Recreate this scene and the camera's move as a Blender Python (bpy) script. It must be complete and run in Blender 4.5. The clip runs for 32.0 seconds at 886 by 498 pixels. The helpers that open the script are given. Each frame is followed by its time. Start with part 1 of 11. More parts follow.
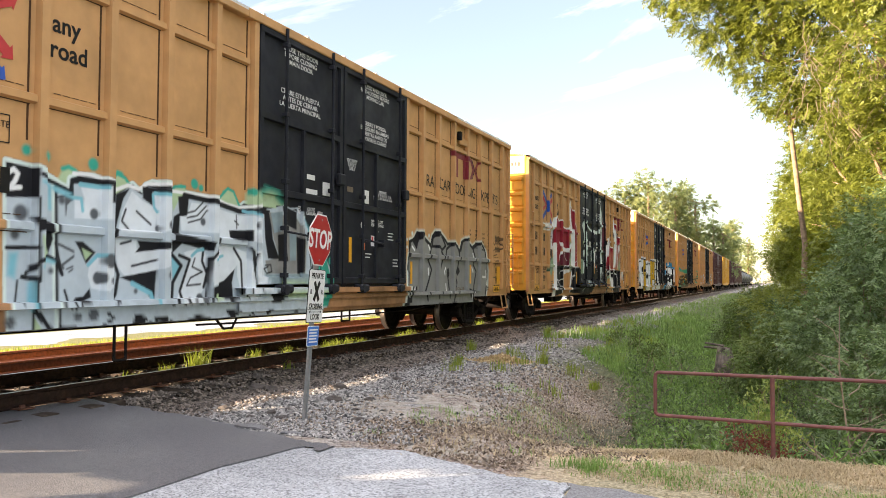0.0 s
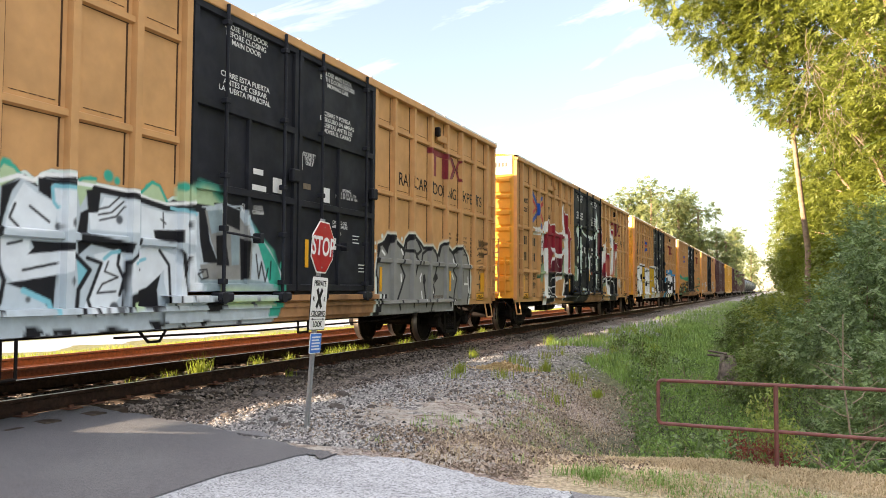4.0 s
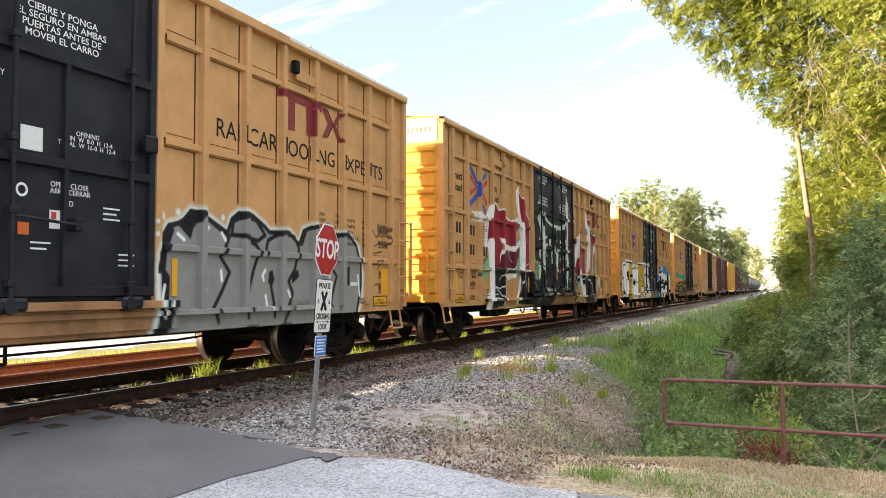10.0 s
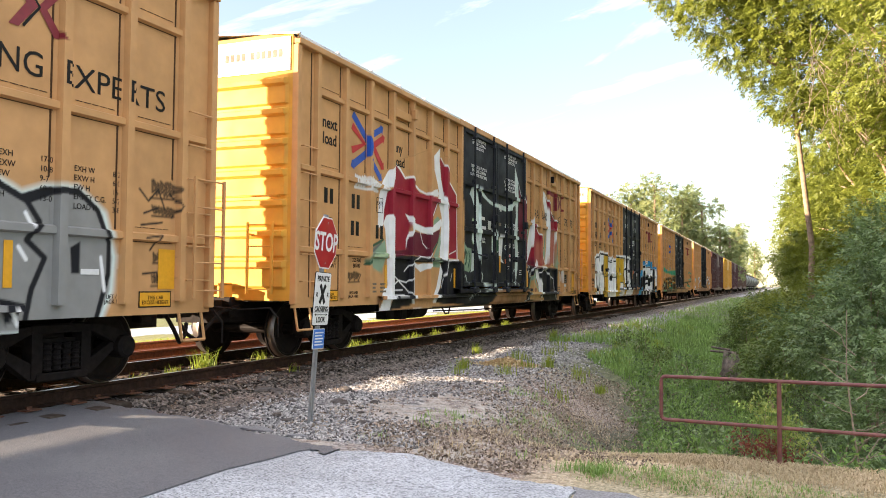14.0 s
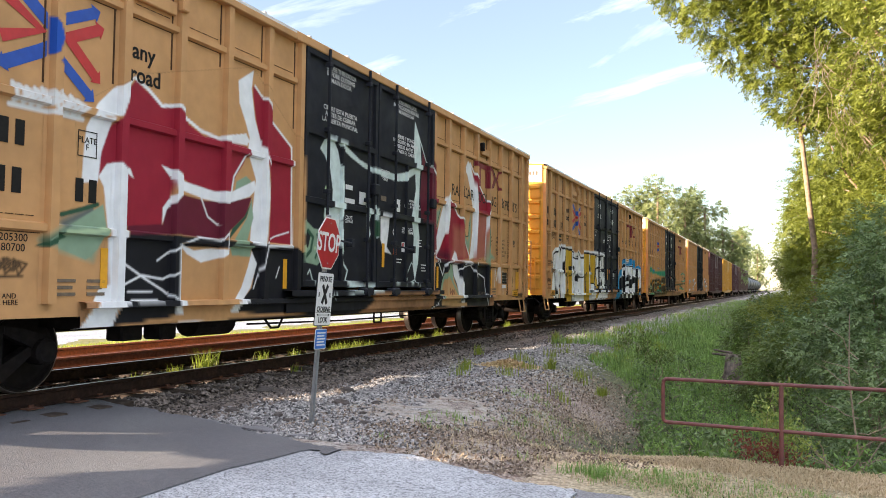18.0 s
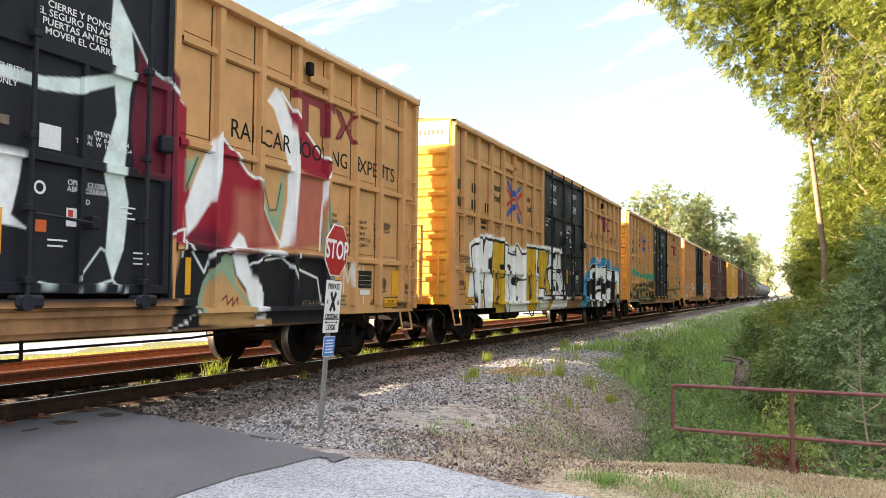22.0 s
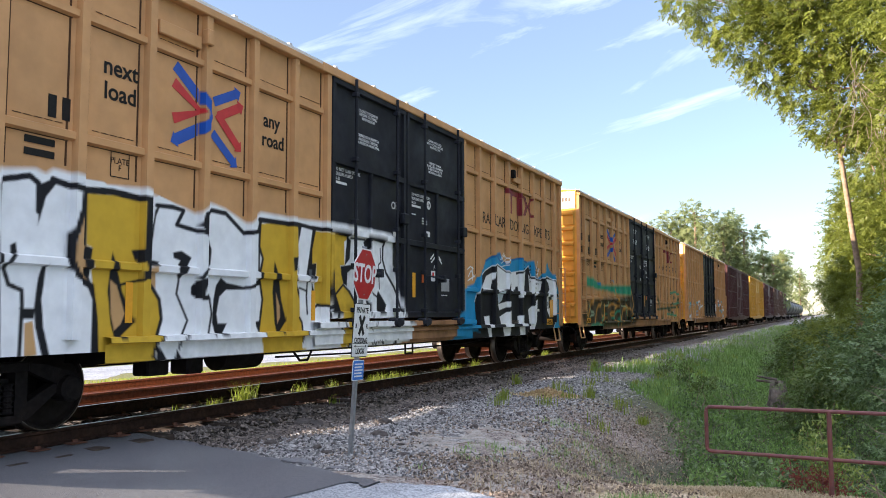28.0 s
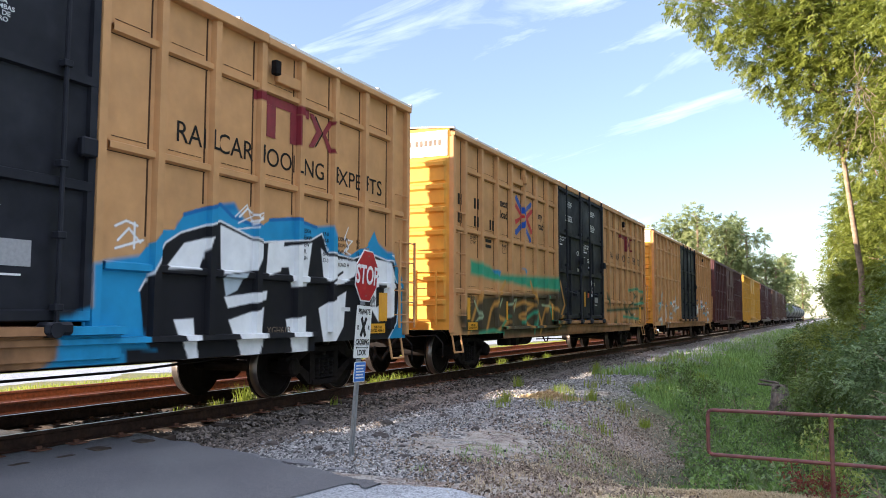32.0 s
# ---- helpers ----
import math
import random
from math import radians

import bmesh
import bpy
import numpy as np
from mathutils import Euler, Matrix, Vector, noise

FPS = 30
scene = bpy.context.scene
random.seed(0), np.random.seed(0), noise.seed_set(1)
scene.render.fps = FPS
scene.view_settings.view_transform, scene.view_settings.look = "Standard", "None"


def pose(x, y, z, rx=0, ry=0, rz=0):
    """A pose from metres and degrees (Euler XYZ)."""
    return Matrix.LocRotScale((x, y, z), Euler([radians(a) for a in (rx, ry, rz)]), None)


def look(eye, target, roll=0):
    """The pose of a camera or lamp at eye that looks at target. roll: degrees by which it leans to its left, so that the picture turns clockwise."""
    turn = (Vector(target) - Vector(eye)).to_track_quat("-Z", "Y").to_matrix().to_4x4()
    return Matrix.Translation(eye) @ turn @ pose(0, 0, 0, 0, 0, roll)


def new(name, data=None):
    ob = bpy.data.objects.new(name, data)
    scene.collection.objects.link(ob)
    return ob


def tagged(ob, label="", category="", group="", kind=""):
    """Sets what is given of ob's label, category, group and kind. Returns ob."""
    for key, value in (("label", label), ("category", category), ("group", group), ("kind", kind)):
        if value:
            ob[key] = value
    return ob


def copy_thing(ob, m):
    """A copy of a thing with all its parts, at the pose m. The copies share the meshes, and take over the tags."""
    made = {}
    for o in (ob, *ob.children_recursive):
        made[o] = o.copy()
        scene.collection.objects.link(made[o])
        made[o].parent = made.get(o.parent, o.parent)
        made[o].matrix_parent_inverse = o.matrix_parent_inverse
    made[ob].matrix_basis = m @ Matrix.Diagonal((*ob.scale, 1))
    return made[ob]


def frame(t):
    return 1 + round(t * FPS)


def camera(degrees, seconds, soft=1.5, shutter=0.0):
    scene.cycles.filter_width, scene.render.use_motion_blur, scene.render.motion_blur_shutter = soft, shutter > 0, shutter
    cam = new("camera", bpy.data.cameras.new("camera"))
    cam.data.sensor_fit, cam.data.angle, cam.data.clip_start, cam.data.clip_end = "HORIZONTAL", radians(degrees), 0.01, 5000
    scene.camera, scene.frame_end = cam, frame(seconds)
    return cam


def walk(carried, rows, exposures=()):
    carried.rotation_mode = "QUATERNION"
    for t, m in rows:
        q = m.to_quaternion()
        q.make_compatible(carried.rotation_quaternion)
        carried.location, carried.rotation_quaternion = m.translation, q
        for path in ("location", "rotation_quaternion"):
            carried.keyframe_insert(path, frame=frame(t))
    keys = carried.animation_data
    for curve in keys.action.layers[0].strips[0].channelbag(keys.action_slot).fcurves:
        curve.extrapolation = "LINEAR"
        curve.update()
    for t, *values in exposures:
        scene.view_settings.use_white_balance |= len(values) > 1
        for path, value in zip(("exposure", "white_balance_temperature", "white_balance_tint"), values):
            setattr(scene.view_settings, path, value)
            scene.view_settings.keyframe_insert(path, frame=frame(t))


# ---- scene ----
# brightness of the clip along the way: seconds, stops, kelvin, tint
EXPOSURES = [(0.0, 2.24, 6800, 18), (5.0, 2.26, 6800, 18), (12.0, 2.34, 6600, 18), (14.5, 2.2, 6400, 18), (16.5, 1.66, 5900, 18), (18.0, 2.06, 6200, 18), (20.0, 2.32, 6600, 18), (23.5, 2.3, 6600, 18), (25.0, 1.98, 6050, 18), (28.0, 1.82, 5700, 18), (32.0, 1.88, 5700, 18)]
# ---- camera ----
EYE = Vector((0.0, 0.0, 1.224))


def aim(yaw, pitch, roll):
    """A pose at the eye: degrees to the left of the track's direction, upwards, and of lean."""
    y, p = radians(yaw), radians(pitch)
    return look(EYE, EYE + Vector((-math.sin(y) * math.cos(p), math.cos(y) * math.cos(p), math.sin(p))), roll)


cam = camera(57.02, 32.0, 0.9, 0.04)
walk(cam, [
    (0.0, aim(21.95, 2.24, 0.24)),
    (0.5, aim(21.98, 2.33, 0.22)),
    (1.0, aim(22.03, 2.47, 0.22)),
    (1.5, aim(22.08, 2.62, 0.27)),
    (2.0, aim(22.12, 2.75, 0.26)),
    (2.5, aim(22.14, 2.84, 0.26)),
    (3.0, aim(22.15, 2.83, 0.35)),
    (3.5, aim(22.13, 2.76, 0.32)),
    (5.5, aim(22.23, 2.78, 0.26)),
    (6.0, aim(22.27, 2.77, 0.22)),
    (6.5, aim(22.32, 2.77, 0.19)),
    (7.0, aim(22.34, 2.72, 0.17)),
    (7.5, aim(22.35, 2.60, 0.14)),
    (8.0, aim(22.36, 2.55, 0.07)),
    (8.5, aim(22.41, 2.64, 0.02)),
    (9.0, aim(22.43, 2.75, -0.07)),
    (9.5, aim(22.45, 2.83, -0.17)),
    (10.0, aim(22.43, 2.86, -0.23)),
    (10.5, aim(22.40, 2.84, -0.20)),
    (11.0, aim(22.40, 2.71, -0.10)),
    (11.5, aim(22.34, 2.57, -0.04)),
    (12.0, aim(22.31, 2.50, 0.02)),
    (12.5, aim(22.30, 2.43, 0.19)),
    (13.0, aim(22.33, 2.44, 0.23)),
    (13.5, aim(22.34, 2.43, 0.33)),
    (14.0, aim(22.36, 2.46, 0.39)),
    (14.5, aim(22.38, 2.49, 0.49)),
    (16.5, aim(22.45, 2.44, 0.58)),
    (17.0, aim(22.49, 2.46, 0.66)),
    (17.5, aim(22.53, 2.49, 0.74)),
    (18.0, aim(22.54, 2.53, 0.76)),
    (18.5, aim(22.57, 2.53, 0.70)),
    (19.0, aim(22.58, 2.51, 0.65)),
    (19.5, aim(22.61, 2.53, 0.54)),
    (20.0, aim(22.68, 2.61, 0.45)),
    (20.5, aim(22.79, 2.69, 0.51)),
    (21.0, aim(22.92, 2.80, 0.55)),
    (21.5, aim(23.02, 2.92, 0.54)),
    (22.0, aim(23.10, 3.01, 0.54)),
    (22.5, aim(23.18, 3.06, 0.56)),
    (23.0, aim(23.35, 3.07, 0.49)),
    (23.5, aim(23.63, 3.06, 0.26)),
    (24.0, aim(23.91, 3.14, 0.17)),
    (24.5, aim(24.02, 3.26, 0.16)),
    (25.0, aim(24.14, 3.47, 0.10)),
    (25.5, aim(24.42, 3.76, -0.01)),
    (27.5, aim(24.99, 4.42, -0.20)),
    (28.0, aim(25.05, 4.59, -0.12)),
    (28.5, aim(25.10, 4.78, -0.07)),
    (29.0, aim(25.10, 4.80, 0.06)),
    (29.5, aim(25.09, 4.76, 0.16)),
    (30.0, aim(25.12, 4.72, 0.24)),
    (30.5, aim(25.19, 4.66, 0.25)),
    (31.0, aim(25.26, 4.66, 0.24)),
    (31.5, aim(25.27, 4.71, 0.18)),
    (32.0, aim(25.20, 4.72, 0.16)),
], EXPOSURES)

# ---- light: a low warm sun behind the train, clear sky with thin cirrus ----
SUN_EL, SUN_FROM = radians(11.6), Vector((-0.81, -0.587, 0.0)).normalized()


def build_light():
    world = bpy.data.worlds.new("sky")
    scene.world = world
    world.use_nodes = True
    nt = world.node_tree
    nt.nodes.clear()
    out, bg = nt.nodes.new("ShaderNodeOutputWorld"), nt.nodes.new("ShaderNodeBackground")
    sky = nt.nodes.new("ShaderNodeTexSky")
    sky.sky_type, sky.sun_disc = "NISHITA", False
    sky.sun_elevation, sky.sun_rotation = SUN_EL, math.atan2(SUN_FROM.x, SUN_FROM.y)
    sky.air_density, sky.dust_density, sky.ozone_density = 1.0, 0.35, 1.3
    # thin cirrus streaks rising to the right; thickened overhead as added, unseen fill light
    tc, mp = nt.nodes.new("ShaderNodeTexCoord"), nt.nodes.new("ShaderNodeMapping")
    mp.vector_type = "TEXTURE"
    mp.inputs["Rotation"].default_value = (0.0, radians(-17), radians(25))
    mp.inputs["Scale"].default_value = (0.75, 1.0, 0.13)
    mp.inputs["Location"].default_value = (0.35, 0.0, 0.0)
    n = nt.nodes.new("ShaderNodeTexNoise")
    n.inputs["Scale"].default_value, n.inputs["Detail"].default_value, n.inputs["Roughness"].default_value, n.inputs["Distortion"].default_value = 1.6, 8.0, 0.6, 0.7
    high, up, cover = nt.nodes.new("ShaderNodeSeparateXYZ"), nt.nodes.new("ShaderNodeMapRange"), nt.nodes.new("ShaderNodeMath")
    up.interpolation_type, up.inputs["From Min"].default_value, up.inputs["From Max"].default_value, up.inputs["To Max"].default_value = "SMOOTHSTEP", 0.2, 0.9, 0.36
    cover.operation = "ADD"
    nt.links.new(tc.outputs["Generated"], high.inputs["Vector"])
    nt.links.new(high.outputs["Z"], up.inputs["Value"])
    nt.links.new(up.outputs["Result"], cover.inputs[1])
    ramp = nt.nodes.new("ShaderNodeValToRGB")
    ramp.color_ramp.elements[0].color = (0.09, 0.09, 0.09, 1)
    ramp.color_ramp.elements[0].position, ramp.color_ramp.elements[1].position = 0.57, 1.0
    mix = nt.nodes.new("ShaderNodeMix")
    mix.data_type = "RGBA"
    mix.inputs["B"].default_value = (9.5, 9.6, 9.8, 1)
    nt.links.new(tc.outputs["Generated"], mp.inputs["Vector"])
    nt.links.new(mp.outputs["Vector"], n.inputs["Vector"])
    nt.links.new(n.outputs["Fac"], cover.inputs[0])
    nt.links.new(cover.outputs["Value"], ramp.inputs["Fac"])
    nt.links.new(ramp.outputs["Color"], mix.inputs["Factor"])
    nt.links.new(sky.outputs["Color"], mix.inputs["A"])
    nt.links.new(mix.outputs["Result"], bg.inputs["Color"])
    bg.inputs["Strength"].default_value = 0.073
    nt.links.new(bg.outputs["Background"], out.inputs["Surface"])
    sun = bpy.data.lights.new("sun", "SUN")
    sun.energy, sun.angle, sun.color = 5.0, radians(0.6), (1.0, 0.82, 0.58)
    ob = new("sun", sun)
    ob.matrix_world = look(SUN_FROM * 60 + Vector((0, 0, 60 * math.tan(SUN_EL))), (0, 0, 0))


build_light()

# ---- materials ----
def shader(name, base, rough=0.7, metal=0.0, grain=0.0, scale=8.0, stain=None, stain_scale=0.7, stain_amount=0.4, bump=0.0,
           bump_scale=60.0, by_object=0.0, second=None, translucent=0.0, attribute=None, gloss=0.5, patch=0.0):
    """A procedural surface: base colour with fine grain and broad stains, at real-world size."""
    m = bpy.data.materials.new(name)
    m.use_nodes = True
    nt = m.node_tree
    b = nt.nodes["Principled BSDF"]
    b.inputs["Roughness"].default_value, b.inputs["Metallic"].default_value = rough, metal
    b.inputs["Specular IOR Level"].default_value = gloss
    tc = nt.nodes.new("ShaderNodeTexCoord")
    src = tc.outputs["Object"]

    def noise_at(s, detail=4.0):
        n = nt.nodes.new("ShaderNodeTexNoise")
        n.inputs["Scale"].default_value, n.inputs["Detail"].default_value = s, detail
        nt.links.new(src, n.inputs["Vector"])
        return n.outputs["Fac"]

    def mixed(a, bb, fac, mode="MIX"):
        x = nt.nodes.new("ShaderNodeMix")
        x.data_type, x.blend_type = "RGBA", mode
        for sock, v in (("A", a), ("B", bb)):
            if isinstance(v, tuple):
                x.inputs[sock].default_value = (*v, 1.0)
            else:
                nt.links.new(v, x.inputs[sock])
        if isinstance(fac, float):
            x.inputs["Factor"].default_value = fac
        else:
            nt.links.new(fac, x.inputs["Factor"])
        return x.outputs["Result"]

    def spread(fac, lo, hi, to_lo, to_hi):
        r = nt.nodes.new("ShaderNodeMapRange")
        for k, v in zip(("From Min", "From Max", "To Min", "To Max"), (lo, hi, to_lo, to_hi)):
            r.inputs[k].default_value = v
        nt.links.new(fac, r.inputs["Value"])
        return r.outputs["Result"]

    colour = base
    if second:
        info = nt.nodes.new("ShaderNodeObjectInfo").outputs["Random"] if by_object else nt.nodes.new("ShaderNodeNewGeometry").outputs["Random Per Island"]
        if patch:
            # whole sprays of leaves share a tone, single leaves differ a little
            share = nt.nodes.new("ShaderNodeMix")
            share.inputs["Factor"].default_value = 0.62
            nt.links.new(info, share.inputs["A"])
            nt.links.new(spread(noise_at(patch, 3.0), 0.32, 0.68, 0.0, 1.0), share.inputs["B"])
            info = share.outputs["Result"]
        colour = mixed(base, second, info)
    if stain:
        colour = mixed(colour, stain, spread(noise_at(stain_scale, 6.0), 0.45, 0.7, 0.0, stain_amount))
    if attribute:
        at = nt.nodes.new("ShaderNodeVertexColor")
        at.layer_name = attribute
        colour = mixed(colour, at.outputs["Color"], at.outputs["Alpha"])
    if grain:
        v = spread(noise_at(scale), 0.3, 0.7, 1.0 - grain, 1.0 + grain)
        h = nt.nodes.new("ShaderNodeHueSaturation")
        nt.links.new(v, h.inputs["Value"])
        if isinstance(colour, tuple):
            h.inputs["Color"].default_value = (*colour, 1.0)
        else:
            nt.links.new(colour, h.inputs["Color"])
        colour = h.outputs["Color"]
    if isinstance(colour, tuple):
        b.inputs["Base Color"].default_value = (*colour, 1.0)
    else:
        nt.links.new(colour, b.inputs["Base Color"])
    if bump:
        bn = nt.nodes.new("ShaderNodeBump")
        bn.inputs["Strength"].default_value, bn.inputs["Distance"].default_value = bump, 0.02
        nt.links.new(noise_at(bump_scale, 5.0), bn.inputs["Height"])
        nt.links.new(bn.outputs["Normal"], b.inputs["Normal"])
    if grain and not metal:
        nt.links.new(spread(noise_at(scale * 0.37), 0.3, 0.7, max(rough - 0.12, 0.05), min(rough + 0.12, 1.0)), b.inputs["Roughness"])
    if translucent:
        tr, mx = nt.nodes.new("ShaderNodeBsdfTranslucent"), nt.nodes.new("ShaderNodeMixShader")
        if isinstance(colour, tuple):
            tr.inputs["Color"].default_value = (*colour, 1.0)
        else:
            nt.links.new(colour, tr.inputs["Color"])
        mx.inputs["Fac"].default_value = translucent
        nt.links.new(b.outputs["BSDF"], mx.inputs[1])
        nt.links.new(tr.outputs["BSDF"], mx.inputs[2])
        nt.links.new(mx.outputs["Shader"], nt.nodes["Material Output"].inputs["Surface"])
    return m


TAN = shader("tan_car_paint", (0.57, 0.31, 0.128), 0.6, grain=0.07, scale=5, stain=(0.37, 0.21, 0.09), stain_scale=1.3, stain_amount=0.45, bump=0.05, bump_scale=9, attribute="paint", gloss=0.2)
TAN_END = shader("tan_end_paint", (0.68, 0.36, 0.05), 0.55, grain=0.06, scale=5, stain=(0.33, 0.17, 0.06), stain_scale=1.6, stain_amount=0.4, gloss=0.2)
# darker copy of the tan: dirt, plus the sill's shade put into the base
TAN_SILL = shader("dirty_shaded_sill_paint", (0.42, 0.215, 0.098), 0.65, grain=0.12, scale=6, stain=(0.13, 0.07, 0.035), stain_scale=1.6, stain_amount=0.75, bump=0.08, bump_scale=12, attribute="paint", gloss=0.2)
DOOR = shader("navy_black_door_paint", (0.014, 0.015, 0.020), 0.62, grain=0.15, scale=6, stain=(0.03, 0.032, 0.04), stain_scale=2, stain_amount=0.5, bump=0.05, bump_scale=8, attribute="paint", gloss=0.2)
WHITE_ROOF = shader("white_car_roof", (0.72, 0.70, 0.66), 0.5, grain=0.08, scale=3, stain=(0.4, 0.3, 0.2), stain_amount=0.35)
BLACK_STEEL = shader("grimy_black_steel", (0.012, 0.010, 0.0095), 0.75, grain=0.3, scale=14, stain=(0.022, 0.014, 0.01), stain_scale=3, stain_amount=0.4, bump=0.2, bump_scale=50, gloss=0.1)
WHEEL_STEEL = shader("brown_wheel_steel", (0.012, 0.009, 0.008), 0.65, grain=0.3, scale=12, gloss=0.1)
TREAD = shader("polished_wheel_tread", (0.22, 0.19, 0.17), 0.38, metal=1.0)
RUST = shader("rusty_rail_steel", (0.13, 0.052, 0.028), 0.8, grain=0.3, scale=20, stain=(0.07, 0.03, 0.018), stain_scale=3, bump=0.3, bump_scale=70)
RAIL_DARK = shader("dark_brown_rail_steel", (0.03, 0.016, 0.011), 0.8, grain=0.35, scale=20, stain=(0.07, 0.035, 0.02), stain_scale=4, stain_amount=0.5, bump=0.3, bump_scale=70, gloss=0.15)
RAIL_TOP = shader("worn_rail_head", (0.35, 0.33, 0.31), 0.35, metal=1.0)
TIE = shader("creosoted_tie_wood", (0.045, 0.032, 0.024), 0.9, grain=0.4, scale=9, stain=(0.12, 0.10, 0.08), stain_scale=5, bump=0.5, bump_scale=30, gloss=0.2)
WHITE = shader("white_lettering", (0.75, 0.75, 0.73), 0.6, grain=0.08, scale=30)
BLACK = shader("black_lettering", (0.012, 0.011, 0.010), 0.6, grain=0.2, scale=20, gloss=0.2)
GREY_INK = shader("faded_grey_lettering", (0.16, 0.12, 0.08), 0.7, grain=0.2, scale=20)
MAROON = shader("faded_maroon_mark", (0.22, 0.022, 0.03), 0.6, grain=0.15, scale=9)
RED = shader("red_mark", (0.50, 0.03, 0.03), 0.55, grain=0.1, scale=9)
BLUE = shader("blue_mark", (0.02, 0.08, 0.38), 0.55, grain=0.1, scale=9)
YELLOW = shader("yellow_reflector", (0.75, 0.36, 0.02), 0.4, grain=0.06, scale=20)
SIGN_RED = shader("stop_sign_red", (0.42, 0.012, 0.020), 0.35, grain=0.06, scale=9)
SIGN_BLUE = shader("blue_sign_sheet", (0.03, 0.16, 0.55), 0.4, grain=0.06, scale=12)
GALV = shader("galvanised_post", (0.33, 0.34, 0.35), 0.45, metal=0.7, grain=0.15, scale=18)
GATE_RED = shader("weathered_red_pipe", (0.15, 0.045, 0.04), 0.6, grain=0.2, scale=16, stain=(0.19, 0.10, 0.07), stain_scale=6, stain_amount=0.6)
ASPHALT = shader("dark_new_asphalt", (0.142, 0.142, 0.148), 0.85, grain=0.6, scale=110, stain=(0.185, 0.19, 0.19), stain_scale=0.9, stain_amount=0.7, bump=0.6, bump_scale=120, gloss=0.2)


def worn_asphalt():
    """Old pale asphalt: worn stone chips of several greys, broad wear, and a net of fine dark cracks."""
    m = shader("pale_worn_asphalt", (0.64, 0.625, 0.60), 0.9, gloss=0.2)
    nt = m.node_tree
    b, tc = nt.nodes["Principled BSDF"], nt.nodes.new("ShaderNodeTexCoord")

    def make(kind, scale, **kw):
        n = nt.nodes.new(kind)
        n.inputs["Scale"].default_value = scale
        nt.links.new(tc.outputs["Object"], n.inputs["Vector"])
        return n

    def ramp(fac, stops):
        r = nt.nodes.new("ShaderNodeValToRGB")
        while len(r.color_ramp.elements) < len(stops):
            r.color_ramp.elements.new(0.5)
        for e, (at, v) in zip(r.color_ramp.elements, stops):
            e.position, e.color = at, (v * 0.97, v * 0.985, v * 1.0, 1)
        nt.links.new(fac, r.inputs["Fac"])
        return r.outputs["Color"]

    def times(a, c):
        n = nt.nodes.new("ShaderNodeMix")
        n.data_type, n.blend_type = "RGBA", "MULTIPLY"
        n.inputs["Factor"].default_value = 1.0
        nt.links.new(a, n.inputs["A"])
        nt.links.new(c, n.inputs["B"])
        return n.outputs["Result"]

    chips = make("ShaderNodeTexVoronoi", 75.0)
    q = nt.nodes.new("ShaderNodeSeparateColor")
    nt.links.new(chips.outputs["Color"], q.inputs["Color"])
    c = ramp(q.outputs["Red"], [(0.0, 0.16), (0.2, 0.33), (0.6, 0.46), (1.0, 0.60)])
    c = times(c, ramp(make("ShaderNodeTexNoise", 1.3).outputs["Fac"], [(0.35, 0.82), (0.65, 1.06)]))
    warp = make("ShaderNodeTexNoise", 3.0)
    mixv = nt.nodes.new("ShaderNodeMix")
    mixv.data_type = "VECTOR"
    mixv.inputs["Factor"].default_value = 0.35
    nt.links.new(tc.outputs["Object"], mixv.inputs["A"])
    nt.links.new(warp.outputs["Color"], mixv.inputs["B"])
    crack = make("ShaderNodeTexVoronoi", 1.9)
    crack.feature = "DISTANCE_TO_EDGE"
    nt.links.new(mixv.outputs["Result"], crack.inputs["Vector"])
    c = times(c, ramp(crack.outputs["Distance"], [(0.0, 0.68), (0.006, 0.8), (0.013, 1.0)]))
    nt.links.new(c, b.inputs["Base Color"])
    bn = nt.nodes.new("ShaderNodeBump")
    bn.inputs["Strength"].default_value, bn.inputs["Distance"].default_value = 0.7, 0.01
    nt.links.new(q.outputs["Red"], bn.inputs["Height"])
    nt.links.new(bn.outputs["Normal"], b.inputs["Normal"])
    return m


OLD_ASPHALT = worn_asphalt()
GREY_ASPHALT = shader("grey_asphalt_apron", (0.20, 0.20, 0.205), 0.9, grain=0.4, scale=60, bump=0.5, bump_scale=80)
STONE = shader("ballast_stone", (0.045, 0.044, 0.046), 0.85, grain=0.25, scale=20, second=(0.50, 0.48, 0.455), gloss=0.2)
CLOD = shader("loose_rock", (0.10, 0.085, 0.075), 0.9, grain=0.3, scale=14, bump=0.5, bump_scale=25)
BARK = shader("pale_trunk_bark", (0.30, 0.20, 0.13), 0.9, grain=0.3, scale=12, stain=(0.14, 0.10, 0.07), stain_scale=4, bump=0.7, bump_scale=24)
TWIG = shader("bare_twig", (0.26, 0.20, 0.14), 0.9, grain=0.2, scale=14)
# sunlit copy of the green leaf: the sun's yellow is put into its colour
LEAF_SUN = shader("sunlit_leaf", (0.13, 0.165, 0.024), 0.5, second=(0.27, 0.30, 0.04), translucent=0.45, patch=1.1)
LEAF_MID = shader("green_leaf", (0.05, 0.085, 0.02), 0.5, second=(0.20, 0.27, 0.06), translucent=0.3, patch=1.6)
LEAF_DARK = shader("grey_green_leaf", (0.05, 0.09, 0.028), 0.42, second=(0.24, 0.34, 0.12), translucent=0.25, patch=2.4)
# far copy of the leaf, with the distance's pale haze put into its colour
LEAF_FAR = shader("hazed_far_leaf", (0.19, 0.25, 0.10), 0.7, second=(0.36, 0.38, 0.15), translucent=0.4, patch=0.35)
